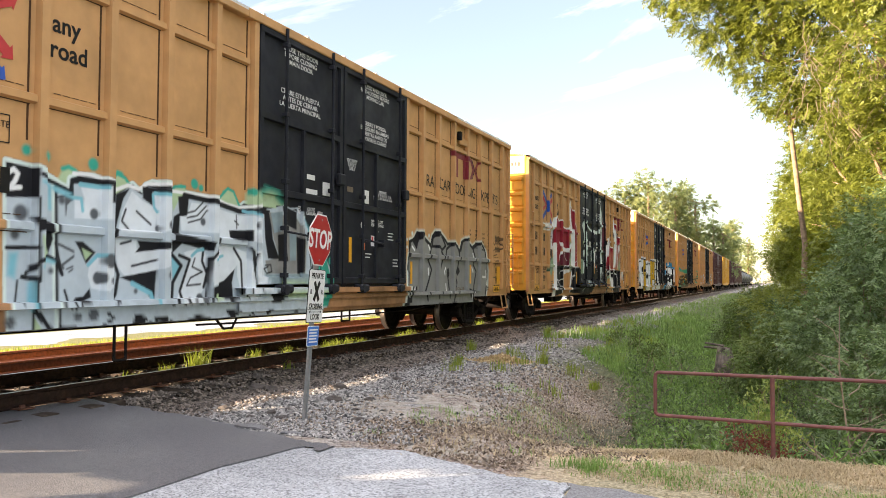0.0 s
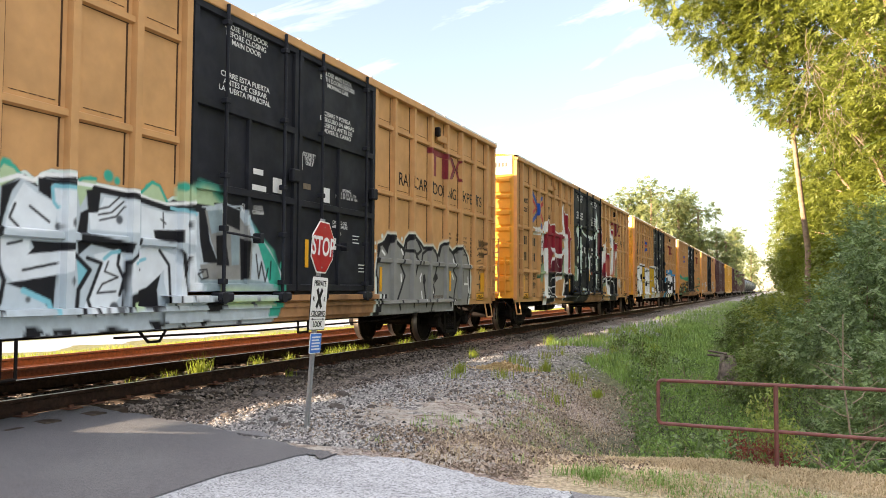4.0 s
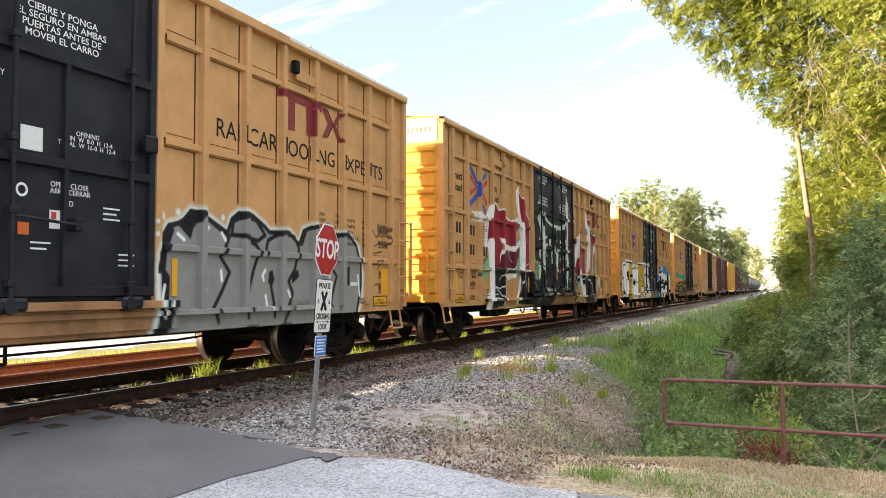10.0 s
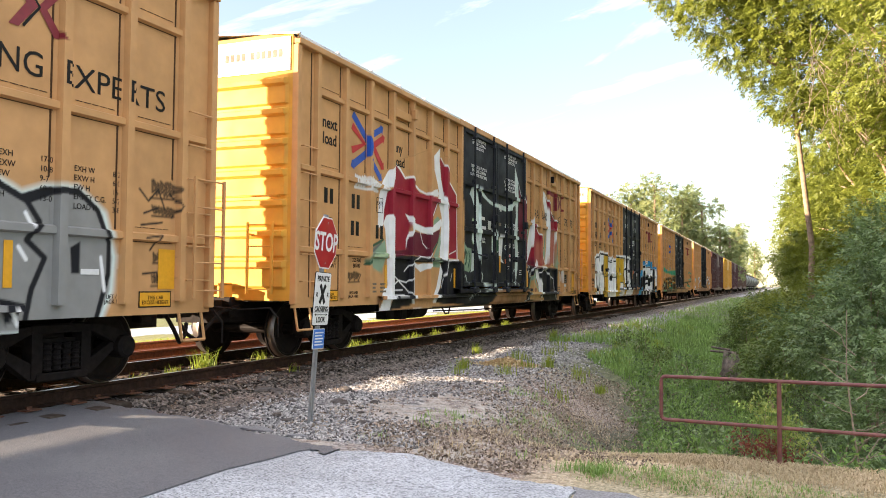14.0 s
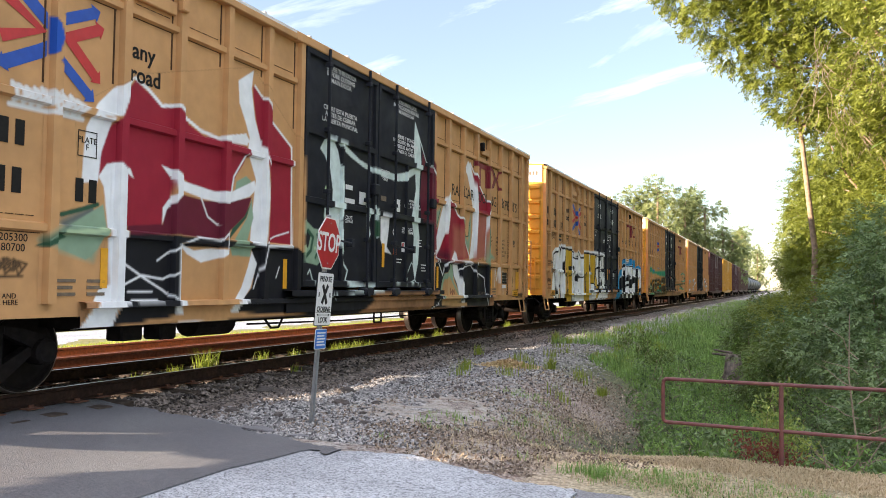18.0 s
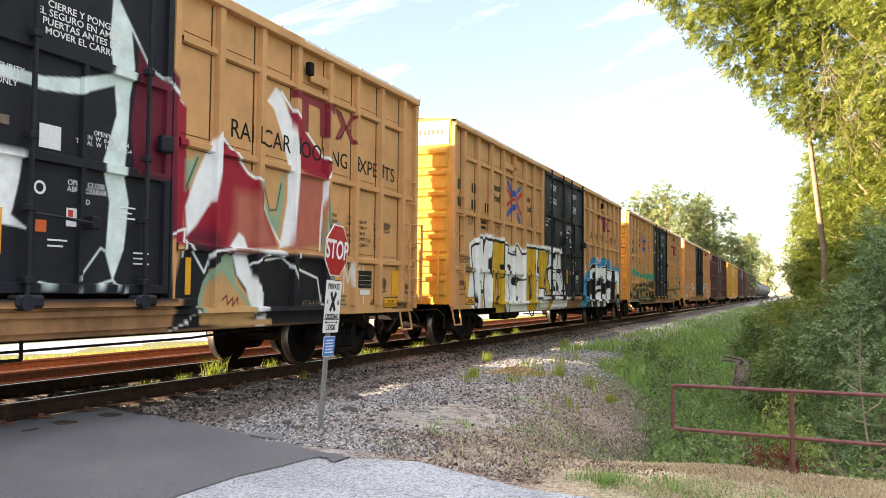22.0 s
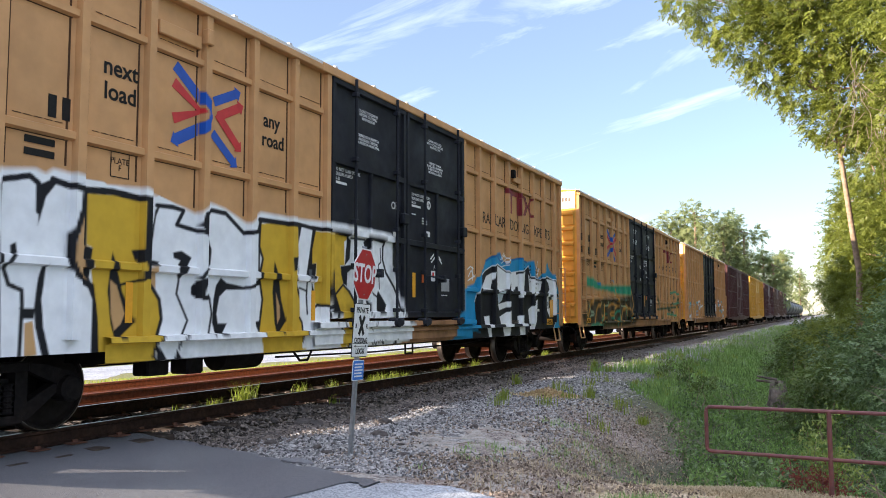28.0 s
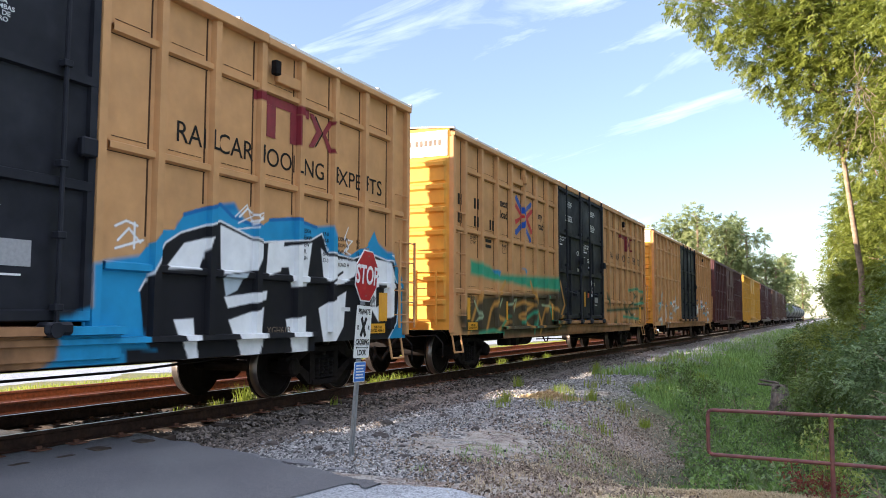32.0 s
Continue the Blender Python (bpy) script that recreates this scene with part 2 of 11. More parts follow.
LEAF_RED = shader("dark_red_leaf", (0.16, 0.025, 0.03), 0.6, second=(0.30, 0.09, 0.05), translucent=0.3)
LEAF_LIME = shader("lime_vine_leaf", (0.36, 0.42, 0.10), 0.55, second=(0.20, 0.28, 0.06), translucent=0.35)
GRASS = shader("green_grass_blade", (0.12, 0.23, 0.042), 0.6, second=(0.32, 0.48, 0.125), translucent=0.35, patch=0.9)
# sunlit copy of the grass: its brightness in the sun is put into the colour
GRASS_TRACK = shader("sunlit_track_grass", (0.20, 0.28, 0.03), 0.6, second=(0.32, 0.36, 0.05), translucent=0.5)
STRAW = shader("dry_straw_grass", (0.58, 0.475, 0.30), 0.8, second=(0.40, 0.315, 0.185), translucent=0.3)

MAROON_CAR = shader("maroon_car_paint", (0.085, 0.024, 0.024), 0.65, grain=0.12, scale=4, stain=(0.05, 0.03, 0.025), stain_scale=1.2)
YELLOW_CAR = shader("yellow_car_paint", (0.62, 0.33, 0.03), 0.6, grain=0.08, scale=4, stain=(0.35, 0.2, 0.06), stain_scale=1.2)
BROWN_CAR = shader("brown_car_paint", (0.13, 0.07, 0.045), 0.7, grain=0.12, scale=4, stain=(0.06, 0.04, 0.03), stain_scale=1.2)
TANK_PAINT = shader("dark_tank_paint", (0.03, 0.03, 0.032), 0.5, grain=0.15, scale=4, stain=(0.09, 0.07, 0.05), stain_scale=1.5)
CARD = shader("white_paper_placard", (0.68, 0.68, 0.66), 0.7, grain=0.06, scale=25)
ORANGE = shader("orange_sticker", (0.6, 0.12, 0.02), 0.6, grain=0.06, scale=25)
# dark brown for rusty seams and for the shade lines drawn along posts and belts
SEAM_SHADE = shader("rust_seam_and_shade", (0.07, 0.034, 0.016), 0.8, grain=0.3, scale=14, gloss=0.2)
# ditch copy of the green leaf, colour lightened to offset the shade down there
LEAF_DITCH = shader("lifted_ditch_leaf", (0.05, 0.105, 0.022), 0.5, second=(0.29, 0.44, 0.11), translucent=0.25, patch=2.2)
RUST_TOP = shader("rust_film_rail_head", (0.20, 0.075, 0.04), 0.6, grain=0.25, scale=25, gloss=0.3)
DARK_STONE = shader("grimy_ballast_stone", (0.025, 0.021, 0.018), 0.85, grain=0.25, scale=20, second=(0.27, 0.225, 0.19), gloss=0.2)

# ---- building tools ----
TRACK_X = -8.375
GROUND_Z = -0.35


class Geo:
    """Vertices and faces of one mesh, gathered piece by piece."""

    def __init__(self):
        self.v, self.f = [], []

    def add(self, verts, faces):
        n = len(self.v)
        self.v += [tuple(p) for p in verts]
        self.f += [tuple(i + n for i in q) for q in faces]
        return self

    def box(self, x0, x1, y0, y1, z0, z1, c=0.0):
        """A box; c: width of its chamfered edges."""
        if c <= 0:
            v = [(x, y, z) for z in (z0, z1) for y in (y0, y1) for x in (x0, x1)]
            return self.add(v, [(0, 2, 3, 1), (4, 5, 7, 6), (0, 1, 5, 4), (2, 6, 7, 3), (0, 4, 6, 2), (1, 3, 7, 5)])
        v, idx = [], {}
        lo, hi = (x0, y0, z0), (x1, y1, z1)
        for corner in range(8):
            bits = [(corner >> a) & 1 for a in range(3)]
            for a in range(3):
                idx[corner, a] = len(v)
                v.append([(hi[k] if bits[k] else lo[k]) + (0 if k == a else (-c if bits[k] else c)) for k in range(3)])
        f = []
        for a in range(3):
            b, d = (a + 1) % 3, (a + 2) % 3
            for s in (0, 1):
                q = [sum(((s << a), (i << b), (j << d))) for i, j in ((0, 0), (1, 0), (1, 1), (0, 1))]
                q = q if s else q[::-1]
                f.append(tuple(idx[k, a] for k in q))
            for i in (0, 1):
                for j in (0, 1):
                    e0 = (i << b) + (j << d)
                    e1 = e0 + (1 << a)
                    q = (idx[e0, b], idx[e1, b], idx[e1, d], idx[e0, d])
                    f.append(q if (i ^ j) else q[::-1])
        for k in range(8):
            q = (idx[k, 0], idx[k, 1], idx[k, 2])
            f.append(q if bin(k).count("1") % 2 else q[::-1])
        return self.add(v, f)

    def tube(self, a, b, r, n=8, r2=None):
        a, b = Vector(a), Vector(b)
        r2 = r if r2 is None else r2
        m = (b - a).to_track_quat("Z", "Y").to_matrix()
        ring = [m @ Vector((math.cos(k * math.tau / n), math.sin(k * math.tau / n), 0)) for k in range(n)]
        v = [a + p * r for p in ring] + [b + p * r2 for p in ring]
        f = [(k, (k + 1) % n, n + (k + 1) % n, n + k) for k in range(n)] + [tuple(range(n))[::-1], tuple(range(n, 2 * n))]
        return self.add(v, f)

    def pipe(self, pts, r, n=8):
        for a, b in zip(pts, pts[1:]):
            self.tube(a, b, r, n)
        return self

    def lathe(self, profile, n=24, axis="x", at=(0, 0, 0)):
        """profile: (distance along the axis, radius) pairs."""
        v, f, k = [], [], len(profile)
        for i in range(n):
            c, s = math.cos(i * math.tau / n), math.sin(i * math.tau / n)
            for d, r in profile:
                p = (d, r * c, r * s) if axis == "x" else (r * c, d, r * s) if axis == "y" else (r * c, r * s, d)
                v.append((p[0] + at[0], p[1] + at[1], p[2] + at[2]))
        for i in range(n):
            for j in range(k - 1):
                f.append((i * k + j, i * k + j + 1, (i + 1) % n * k + j + 1, (i + 1) % n * k + j))
        return self.add(v, f)

    def prism(self, outline, axis, a, b):
        """A polygon pushed along an axis from a to b; outline gives the other two coordinates in order."""
        n = len(outline)
        put = {"x": lambda p, d: (d, p[0], p[1]), "y": lambda p, d: (p[0], d, p[1]), "z": lambda p, d: (p[0], p[1], d)}[axis]
        v = [put(p, a) for p in outline] + [put(p, b) for p in outline]
        return self.add(v, [tuple(range(n)), tuple(range(n, 2 * n))[::-1]] + [(k, n + k, n + (k + 1) % n, (k + 1) % n) for k in range(n)])

    def mesh(self, name, smooth=False):
        me = bpy.data.meshes.new(name)
        me.from_pydata(self.v, [], self.f)
        bm = bmesh.new()
        bm.from_mesh(me)
        bmesh.ops.recalc_face_normals(bm, faces=bm.faces)
        bm.to_mesh(me)
        bm.free()
        if smooth:
            me.polygons.foreach_set("use_smooth", [True] * len(me.polygons))
        return me


def part(name, geo, material, parent, label="", at=(0, 0, 0), smooth=False):
    """ONE mesh object under a thing or under a part. geo: a Geo or a finished mesh."""
    me = geo.mesh(name, smooth) if isinstance(geo, Geo) else geo
    if material and not me.materials:
        me.materials.append(material)
    ob = new(name, me)
    ob.parent = parent
    ob.location = at
    return tagged(ob, label) if label else ob


def thing(name, label, category, at=(0, 0, 0), group=""):
    ob = new(name)
    ob.empty_display_size = 0.3
    ob.location = at
    return tagged(ob, label, category, group)


def quick_mesh(name, verts, faces, material):
    """A large mesh straight from arrays: verts n x 3, faces m x k (all of one size)."""
    verts, faces = np.asarray(verts, np.float32), np.asarray(faces, np.int32)
    me = bpy.data.meshes.new(name)
    me.vertices.add(len(verts))
    me.vertices.foreach_set("co", verts.ravel())
    k = faces.shape[1]
    me.loops.add(faces.size)
    me.loops.foreach_set("vertex_index", faces.ravel())
    me.polygons.add(len(faces))
    me.polygons.foreach_set("loop_start", np.arange(0, faces.size, k, dtype=np.int32))
    me.polygons.foreach_set("use_smooth", np.zeros(len(faces), bool))
    me.update(calc_edges=True)
    me.validate()
    if material:
        me.materials.append(material)
    return me


def lettering(name, text, size, material, parent, x, y, z, label="", wide=1.0, align="CENTER", spacing=1.0, depth=0.002, bold=0.0, face="side", width=None):
    """Words in the built-in font as a thin mesh on a face that looks along +x (side) or -y (front). size: height of a capital, in metres."""
    cu = bpy.data.curves.new(name, "FONT")
    cu.body, cu.size, cu.align_x, cu.align_y = text, size / 0.69, align, "CENTER"
    cu.space_line, cu.extrude, cu.offset, cu.resolution_u = spacing, depth / 2, bold, 3
    tmp = bpy.data.objects.new(name, cu)
    scene.collection.objects.link(tmp)
    bpy.context.view_layer.update()
    me = bpy.data.meshes.new_from_object(tmp)
    bpy.data.objects.remove(tmp)
    turn = Matrix(((0, 0, 1), (1, 0, 0), (0, 1, 0))) if face == "side" else Matrix(((1, 0, 0), (0, 0, -1), (0, 1, 0)))
    me.transform(turn.to_4x4() @ Matrix.Diagonal((wide, 1, 1, 1)))
    if width:
        a = np.array([v.co[1 if face == "side" else 0] for v in me.vertices])
        k = width / (a.max() - a.min())
        me.transform(Matrix.Diagonal((1, k, 1, 1) if face == "side" else (k, 1, 1, 1)))
    me.materials.clear()
    me.materials.append(material)
    ob = new(name, me)
    ob.parent = parent
    ob.location = (x, y, z)
    return tagged(ob, label) if label else ob

# ---- ground, road and track ----
def smooth_step(a, b, x):
    t = np.clip((x - a) / (b - a), 0, 1)
    return t * t * (3 - 2 * t)


def ground_height(x, y):
    """The lie of the land: track bed, road, verge and the ditch beside the wood."""
    x, y = np.asarray(x, float), np.asarray(y, float)
    z = np.full(np.broadcast(x, y).shape, -0.36)
    bed = smooth_step(-6.82, -7.12, x) * smooth_step(-15.2, -13.6, x) * smooth_step(7.2, 8.0, y)
    z = z + 0.15 * bed
    ditch = smooth_step(-4.2, -1.0, x) * smooth_step(7.7, 10.5, y) * (1 - 0.72 * smooth_step(12, 19, y))
    z = z - 1.15 * ditch + 0.35 * smooth_step(1.5, 5, x) * smooth_step(9, 12, y)
    z = z - 0.15 * smooth_step(-5.2, -2.5, x) * smooth_step(9, 16, y) * (1 - ditch)
    z = z - 0.25 * smooth_step(-14.5, -18, x)
    rough = np.sin(x * 1.7 + y * 0.6) * np.sin(y * 1.3 - x * 0.4) * 0.03 + np.sin(x * 4.1 + 1) * np.sin(y * 3.7) * 0.012
    return z + rough * smooth_step(6.6, 8.2, y)


def ground_material():
    """Gravel by the track, leaf litter on the verge, soil and grass in the ditch, mown field beyond the tracks."""
    m = bpy.data.materials.new("ground_gravel_litter_grass")
    m.use_nodes = True
    nt = m.node_tree
    b = nt.nodes["Principled BSDF"]
    b.inputs["Roughness"].default_value = 0.95
    tc, sep = nt.nodes.new("ShaderNodeTexCoord"), nt.nodes.new("ShaderNodeSeparateXYZ")
    nt.links.new(tc.outputs["Object"], sep.inputs["Vector"])

    def node(kind, **inputs):
        n = nt.nodes.new(kind)
        for k, v in inputs.items():
            n.inputs[k.replace("_", " ")].default_value = v
        return n

    def noise_out(scale, detail=5.0):
        n = node("ShaderNodeTexNoise", Scale=scale, Detail=detail)
        nt.links.new(tc.outputs["Object"], n.inputs["Vector"])
        return n.outputs["Fac"]

    def pebbles(scale):
        v = node("ShaderNodeTexVoronoi", Scale=scale)
        nt.links.new(tc.outputs["Object"], v.inputs["Vector"])
        q = nt.nodes.new("ShaderNodeSeparateColor")
        nt.links.new(v.outputs["Color"], q.inputs["Color"])
        return q.outputs["Red"], v.outputs["Distance"]

    def calc(op, a, bb):
        n = nt.nodes.new("ShaderNodeMath")
        n.operation = op
        for k, v in enumerate((a, bb)):
            if isinstance(v, (int, float)):
                n.inputs[k].default_value = v
            else:
                nt.links.new(v, n.inputs[k])
        return n.outputs[0]

    def band(v, lo, hi):
        n = nt.nodes.new("ShaderNodeMapRange")
        n.interpolation_type = "SMOOTHSTEP"
        n.inputs["From Min"].default_value, n.inputs["From Max"].default_value = lo, hi
        nt.links.new(v, n.inputs["Value"])
        return n.outputs["Result"]

    def mix(a, bb, fac):
        n = nt.nodes.new("ShaderNodeMix")
        n.data_type = "RGBA"
        for k, v in (("A", a), ("B", bb)):
            if isinstance(v, tuple):
                n.inputs[k].default_value = (*v, 1)
            else:
                nt.links.new(v, n.inputs[k])
        nt.links.new(fac, n.inputs["Factor"])
        return n.outputs["Result"]

    wander = calc("MULTIPLY", calc("SUBTRACT", noise_out(0.7), 0.5), 3.0)
    x = calc("ADD", sep.outputs["X"], wander)
    y = calc("ADD", sep.outputs["Y"], wander)
    fine, grit = band(noise_out(38.0, 3.0), 0.35, 0.65), band(noise_out(9.0), 0.35, 0.68)
    stone, stone_shape = pebbles(26.0)
    bits, bits_shape = pebbles(44.0)
    pale = calc("POWER", stone, 1.15)
    gravel = mix((0.035, 0.034, 0.036), (0.56, 0.54, 0.51), pale)
    litter = mix(mix((0.04, 0.03, 0.024), (0.50, 0.41, 0.33), calc("POWER", bits, 1.2)), (0.20, 0.115, 0.08), calc("MULTIPLY", grit, 0.5))
    litter = mix(litter, (0.46, 0.44, 0.41), calc("MULTIPLY", band(noise_out(55.0, 2.0), 0.58, 0.64), 0.8))
    sand = mix(mix((0.32, 0.29, 0.25), (0.46, 0.42, 0.37), grit), litter, band(noise_out(5.0), 0.50, 0.60))
    # ditch soil, darkened so that gaps between the weeds read as deep shade
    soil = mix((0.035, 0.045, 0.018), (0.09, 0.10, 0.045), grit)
    meadow = mix((0.055, 0.07, 0.025), (0.13, 0.15, 0.06), grit)
    field = mix((0.11, 0.13, 0.03), (0.20, 0.18, 0.07), grit)
    gravel = mix(gravel, litter, calc("MULTIPLY", band(noise_out(1.3), 0.50, 0.62), 0.4))
    c = mix(gravel, litter, band(x, -4.9, -3.3))
    rubble = mix((0.03, 0.024, 0.02), (0.30, 0.25, 0.21), pale)
    c = mix(c, rubble, band(x, -5.9, -6.7))
    c = mix(c, sand, calc("MULTIPLY", band(noise_out(0.9), 0.54, 0.62), calc("MULTIPLY", band(x, -5.6, -4.6), band(x, -2.2, -3.4))))
    # bare pale sand where cars pull over beside the sign
    for px, py, rad in ((-4.0, 9.8, 0.75), (-4.9, 9.7, 0.45), (-3.0, 7.25, 0.4)):
        dx, dy = calc("MULTIPLY", calc("SUBTRACT", x, px), 0.9), calc("MULTIPLY", calc("SUBTRACT", sep.outputs["Y"], py), 0.6)
        far = calc("SQRT", calc("ADD", calc("MULTIPLY", dx, dx), calc("MULTIPLY", dy, dy)), 0.0)
        c = mix(c, sand, calc("MULTIPLY", band(far, rad * 1.25, rad * 0.7), band(noise_out(3.5), 0.40, 0.52)))
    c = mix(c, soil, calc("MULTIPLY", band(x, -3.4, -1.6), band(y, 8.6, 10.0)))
    c = mix(c, meadow, calc("MULTIPLY", band(x, -5.4, -3.6), band(y, 13.0, 18.0)))
    straw = mix((0.42, 0.32, 0.20), (0.68, 0.55, 0.37), bits)
    verge = mix((0.18, 0.16, 0.085), (0.48, 0.41, 0.27), bits)
    near = calc("MULTIPLY", band(sep.outputs["Y"], 8.7, 8.2), band(sep.outputs["Y"], 5.0, 5.5))
    c = mix(c, straw, calc("MULTIPLY", near, band(x, -2.4, -1.5)))
    c = mix(c, verge, calc("MULTIPLY", band(y, 7.5, 7.1), calc("MULTIPLY", near, band(x, -2.2, -1.4))))
    c = mix(c, sand, calc("MULTIPLY", band(x, -12.6, -13.6), 1.0))
    c = mix(c, field, band(x, -14.6, -15.8))
    c = mix(c, field, band(y, -4.0, -10.0))
    nt.links.new(c, b.inputs["Base Color"])
    bn = node("ShaderNodeBump", Strength=0.8, Distance=0.03)
    nt.links.new(calc("ADD", noise_out(30.0), calc("MULTIPLY", stone_shape, -1.2)), bn.inputs["Height"])
    nt.links.new(bn.outputs["Normal"], b.inputs["Normal"])
    return m


def build_ground():
    xs = np.unique(np.concatenate([np.linspace(-900, -60, 8), np.linspace(-60, -16, 12), np.arange(-16, 6.01, 0.35), np.linspace(6, 60, 12), np.linspace(60, 900, 8)]))
    ys = np.unique(np.concatenate([np.linspace(-900, -30, 8), np.linspace(-30, 4, 12), np.arange(4, 40, 0.4), np.linspace(40, 160, 30), np.linspace(160, 2400, 12)]))
    gx, gy = np.meshgrid(xs, ys)
    v = np.stack([gx.ravel(), gy.ravel(), ground_height(gx, gy).ravel()], 1)
    n = len(xs)
    i = (np.arange(len(ys) - 1)[:, None] * n + np.arange(n - 1)[None]).ravel()
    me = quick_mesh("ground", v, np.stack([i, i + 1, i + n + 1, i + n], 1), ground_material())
    me.polygons.foreach_set("use_smooth", [True] * len(me.polygons))
    tagged(new("ground", me), "gravel, leaf litter and grass ground beside the track", "ground", kind="structure")


def ragged(points, seed, amount=0.05, step=0.12):
    """An outline with a broken, uneven edge."""
    rnd, out = random.Random(seed), []
    for (ax, ay), (bx, by) in zip(points, points[1:] + points[:1]):
        n = max(1, int(math.hypot(bx - ax, by - ay) / step)) if max(abs(ax), abs(bx)) < 14 and max(ay, by) > 0 else 1
        for k in range(n):
            out.append((ax + (bx - ax) * k / n + rnd.uniform(-amount, amount) * (k > 0), ay + (by - ay) * k / n + rnd.uniform(-amount, amount) * (k > 0)))
    return out


def slab(name, outline, z0, z1, material, label):
    me = bpy.data.meshes.new(name)
    bm = bmesh.new()
    top = bm.faces.new([bm.verts.new((x, y, z1)) for x, y in outline])
    if top.normal.z < 0:
        top.normal_flip()
    g = bmesh.ops.extrude_face_region(bm, geom=[top])
    for e in g["geom"]:
        if isinstance(e, bmesh.types.BMVert):
            e.co.z = z1
    for vv in top.verts:
        vv.co.z = z0
    bmesh.ops.triangulate(bm, faces=bm.faces)
    bmesh.ops.recalc_face_normals(bm, faces=bm.faces)
    bm.to_mesh(me)
    bm.free()
    me.materials.append(material)
    return tagged(new(name, me), label, "road", kind="structure")


def build_road():
    # old pale asphalt where the lane starts, a darker new ramp up to the rails, a grey apron by the verge
    slab("road", ragged([(-4.2, 6.62), (-3.64, 6.83), (-3.21, 6.9), (-2.66, 6.66), (-2.33, 6.46), (-1.9, 6.32), (-1.5, 6.30), (-1.35, 5.6), (-1.2, 3.0), (-1.2, -30), (-4.5, -30), (-4.5, 4.0), (-4.5, 5.5), (-4.4, 6.5)], 3, 0.035, 0.07), -0.6, -0.337, OLD_ASPHALT, "pale worn asphalt lane with cracked edges")
    slab("road", ragged([(-1.5, 6.34), (-0.6, 6.16), (0.9, 5.9), (6, 5.6), (6, -30), (-1.25, -30), (-1.25, 3.0), (-1.38, 5.6)], 4), -0.6, -0.345, GREY_ASPHALT, "grey asphalt apron beside the verge")
    # the new asphalt lies as one sheet, thinning to a broken edge over the old lane and the gravel
    rnd = random.Random(5)
    xs = np.concatenate([np.arange(-7.55, -4.3, 0.09), np.arange(-4.3, -3.79, 0.03)])
    far = np.interp(xs, [-7.55, -7.33, -6.46, -5.81, -5.03, -4.5, -3.84], [7.44, 7.43, 7.48, 7.44, 7.2, 7.02, 6.78])
    near = np.interp(xs, [-4.3, -4.28, -4.22, -4.16, -4.12, -4.06, -3.84], [-30, 5.6, 5.95, 6.2, 6.55, 6.68, 6.76])
    top = -0.322 + 0.145 * np.clip((-5.2 - xs) / 2.35, 0, 1) ** 1.3
    for k in range(len(xs)):
        far[k] += rnd.uniform(-0.035, 0.035) + 0.03 * math.sin(xs[k] * 9)
        near[k] += rnd.uniform(-0.04, 0.02) if near[k] > 0 else 0
    verts, faces = [], []
    for k, x in enumerate(xs):
        verts += [(x, near[k], -0.6), (x, near[k], top[k]), (x, far[k] - 0.25, top[k]), (x, far[k], top[k] - 0.012), (x, far[k] + 0.02, -0.6)]
        if k:
            a, b = (k - 1) * 5, k * 5
            faces += [(a + q, b + q, b + q + 1, a + q + 1) for q in range(4)]
    me = bpy.data.meshes.new("road")
    me.from_pydata(verts, [], faces)
    me.materials.append(ASPHALT)
    tagged(new("road", me), "dark patched asphalt ramp up to the rails", "road", kind="structure")
    slab("road", ragged([(-9.05, 6.3), (-7.72, 6.3), (-7.72, -6), (-9.05, -6)], 6, 0.02), -0.6, -0.06, ASPHALT, "dark asphalt between the rails of the crossing")
    slab("road", ragged([(-14.0, 6.1), (-9.2, 6.2), (-9.2, -6), (-14.0, -6)], 7, 0.03), -0.6, -0.20, ASPHALT, "dark asphalt beyond the near track")
    slab("road", [(-23.0, -300), (-17.6, -300), (-17.6, 900), (-23.0, 900)], -0.9, -0.585, OLD_ASPHALT, "pale sunlit road beyond the tracks")


RAIL_PROFILE = [(-0.068, -0.17), (0.068, -0.17), (0.068, -0.158), (0.012, -0.14), (0.009, -0.045), (0.036, -0.032), (0.036, -0.006), (0.030, 0.0), (-0.030, 0.0), (-0.036, -0.006), (-0.036, -0.032), (-0.009, -0.045), (-0.012, -0.14), (-0.068, -0.158)]


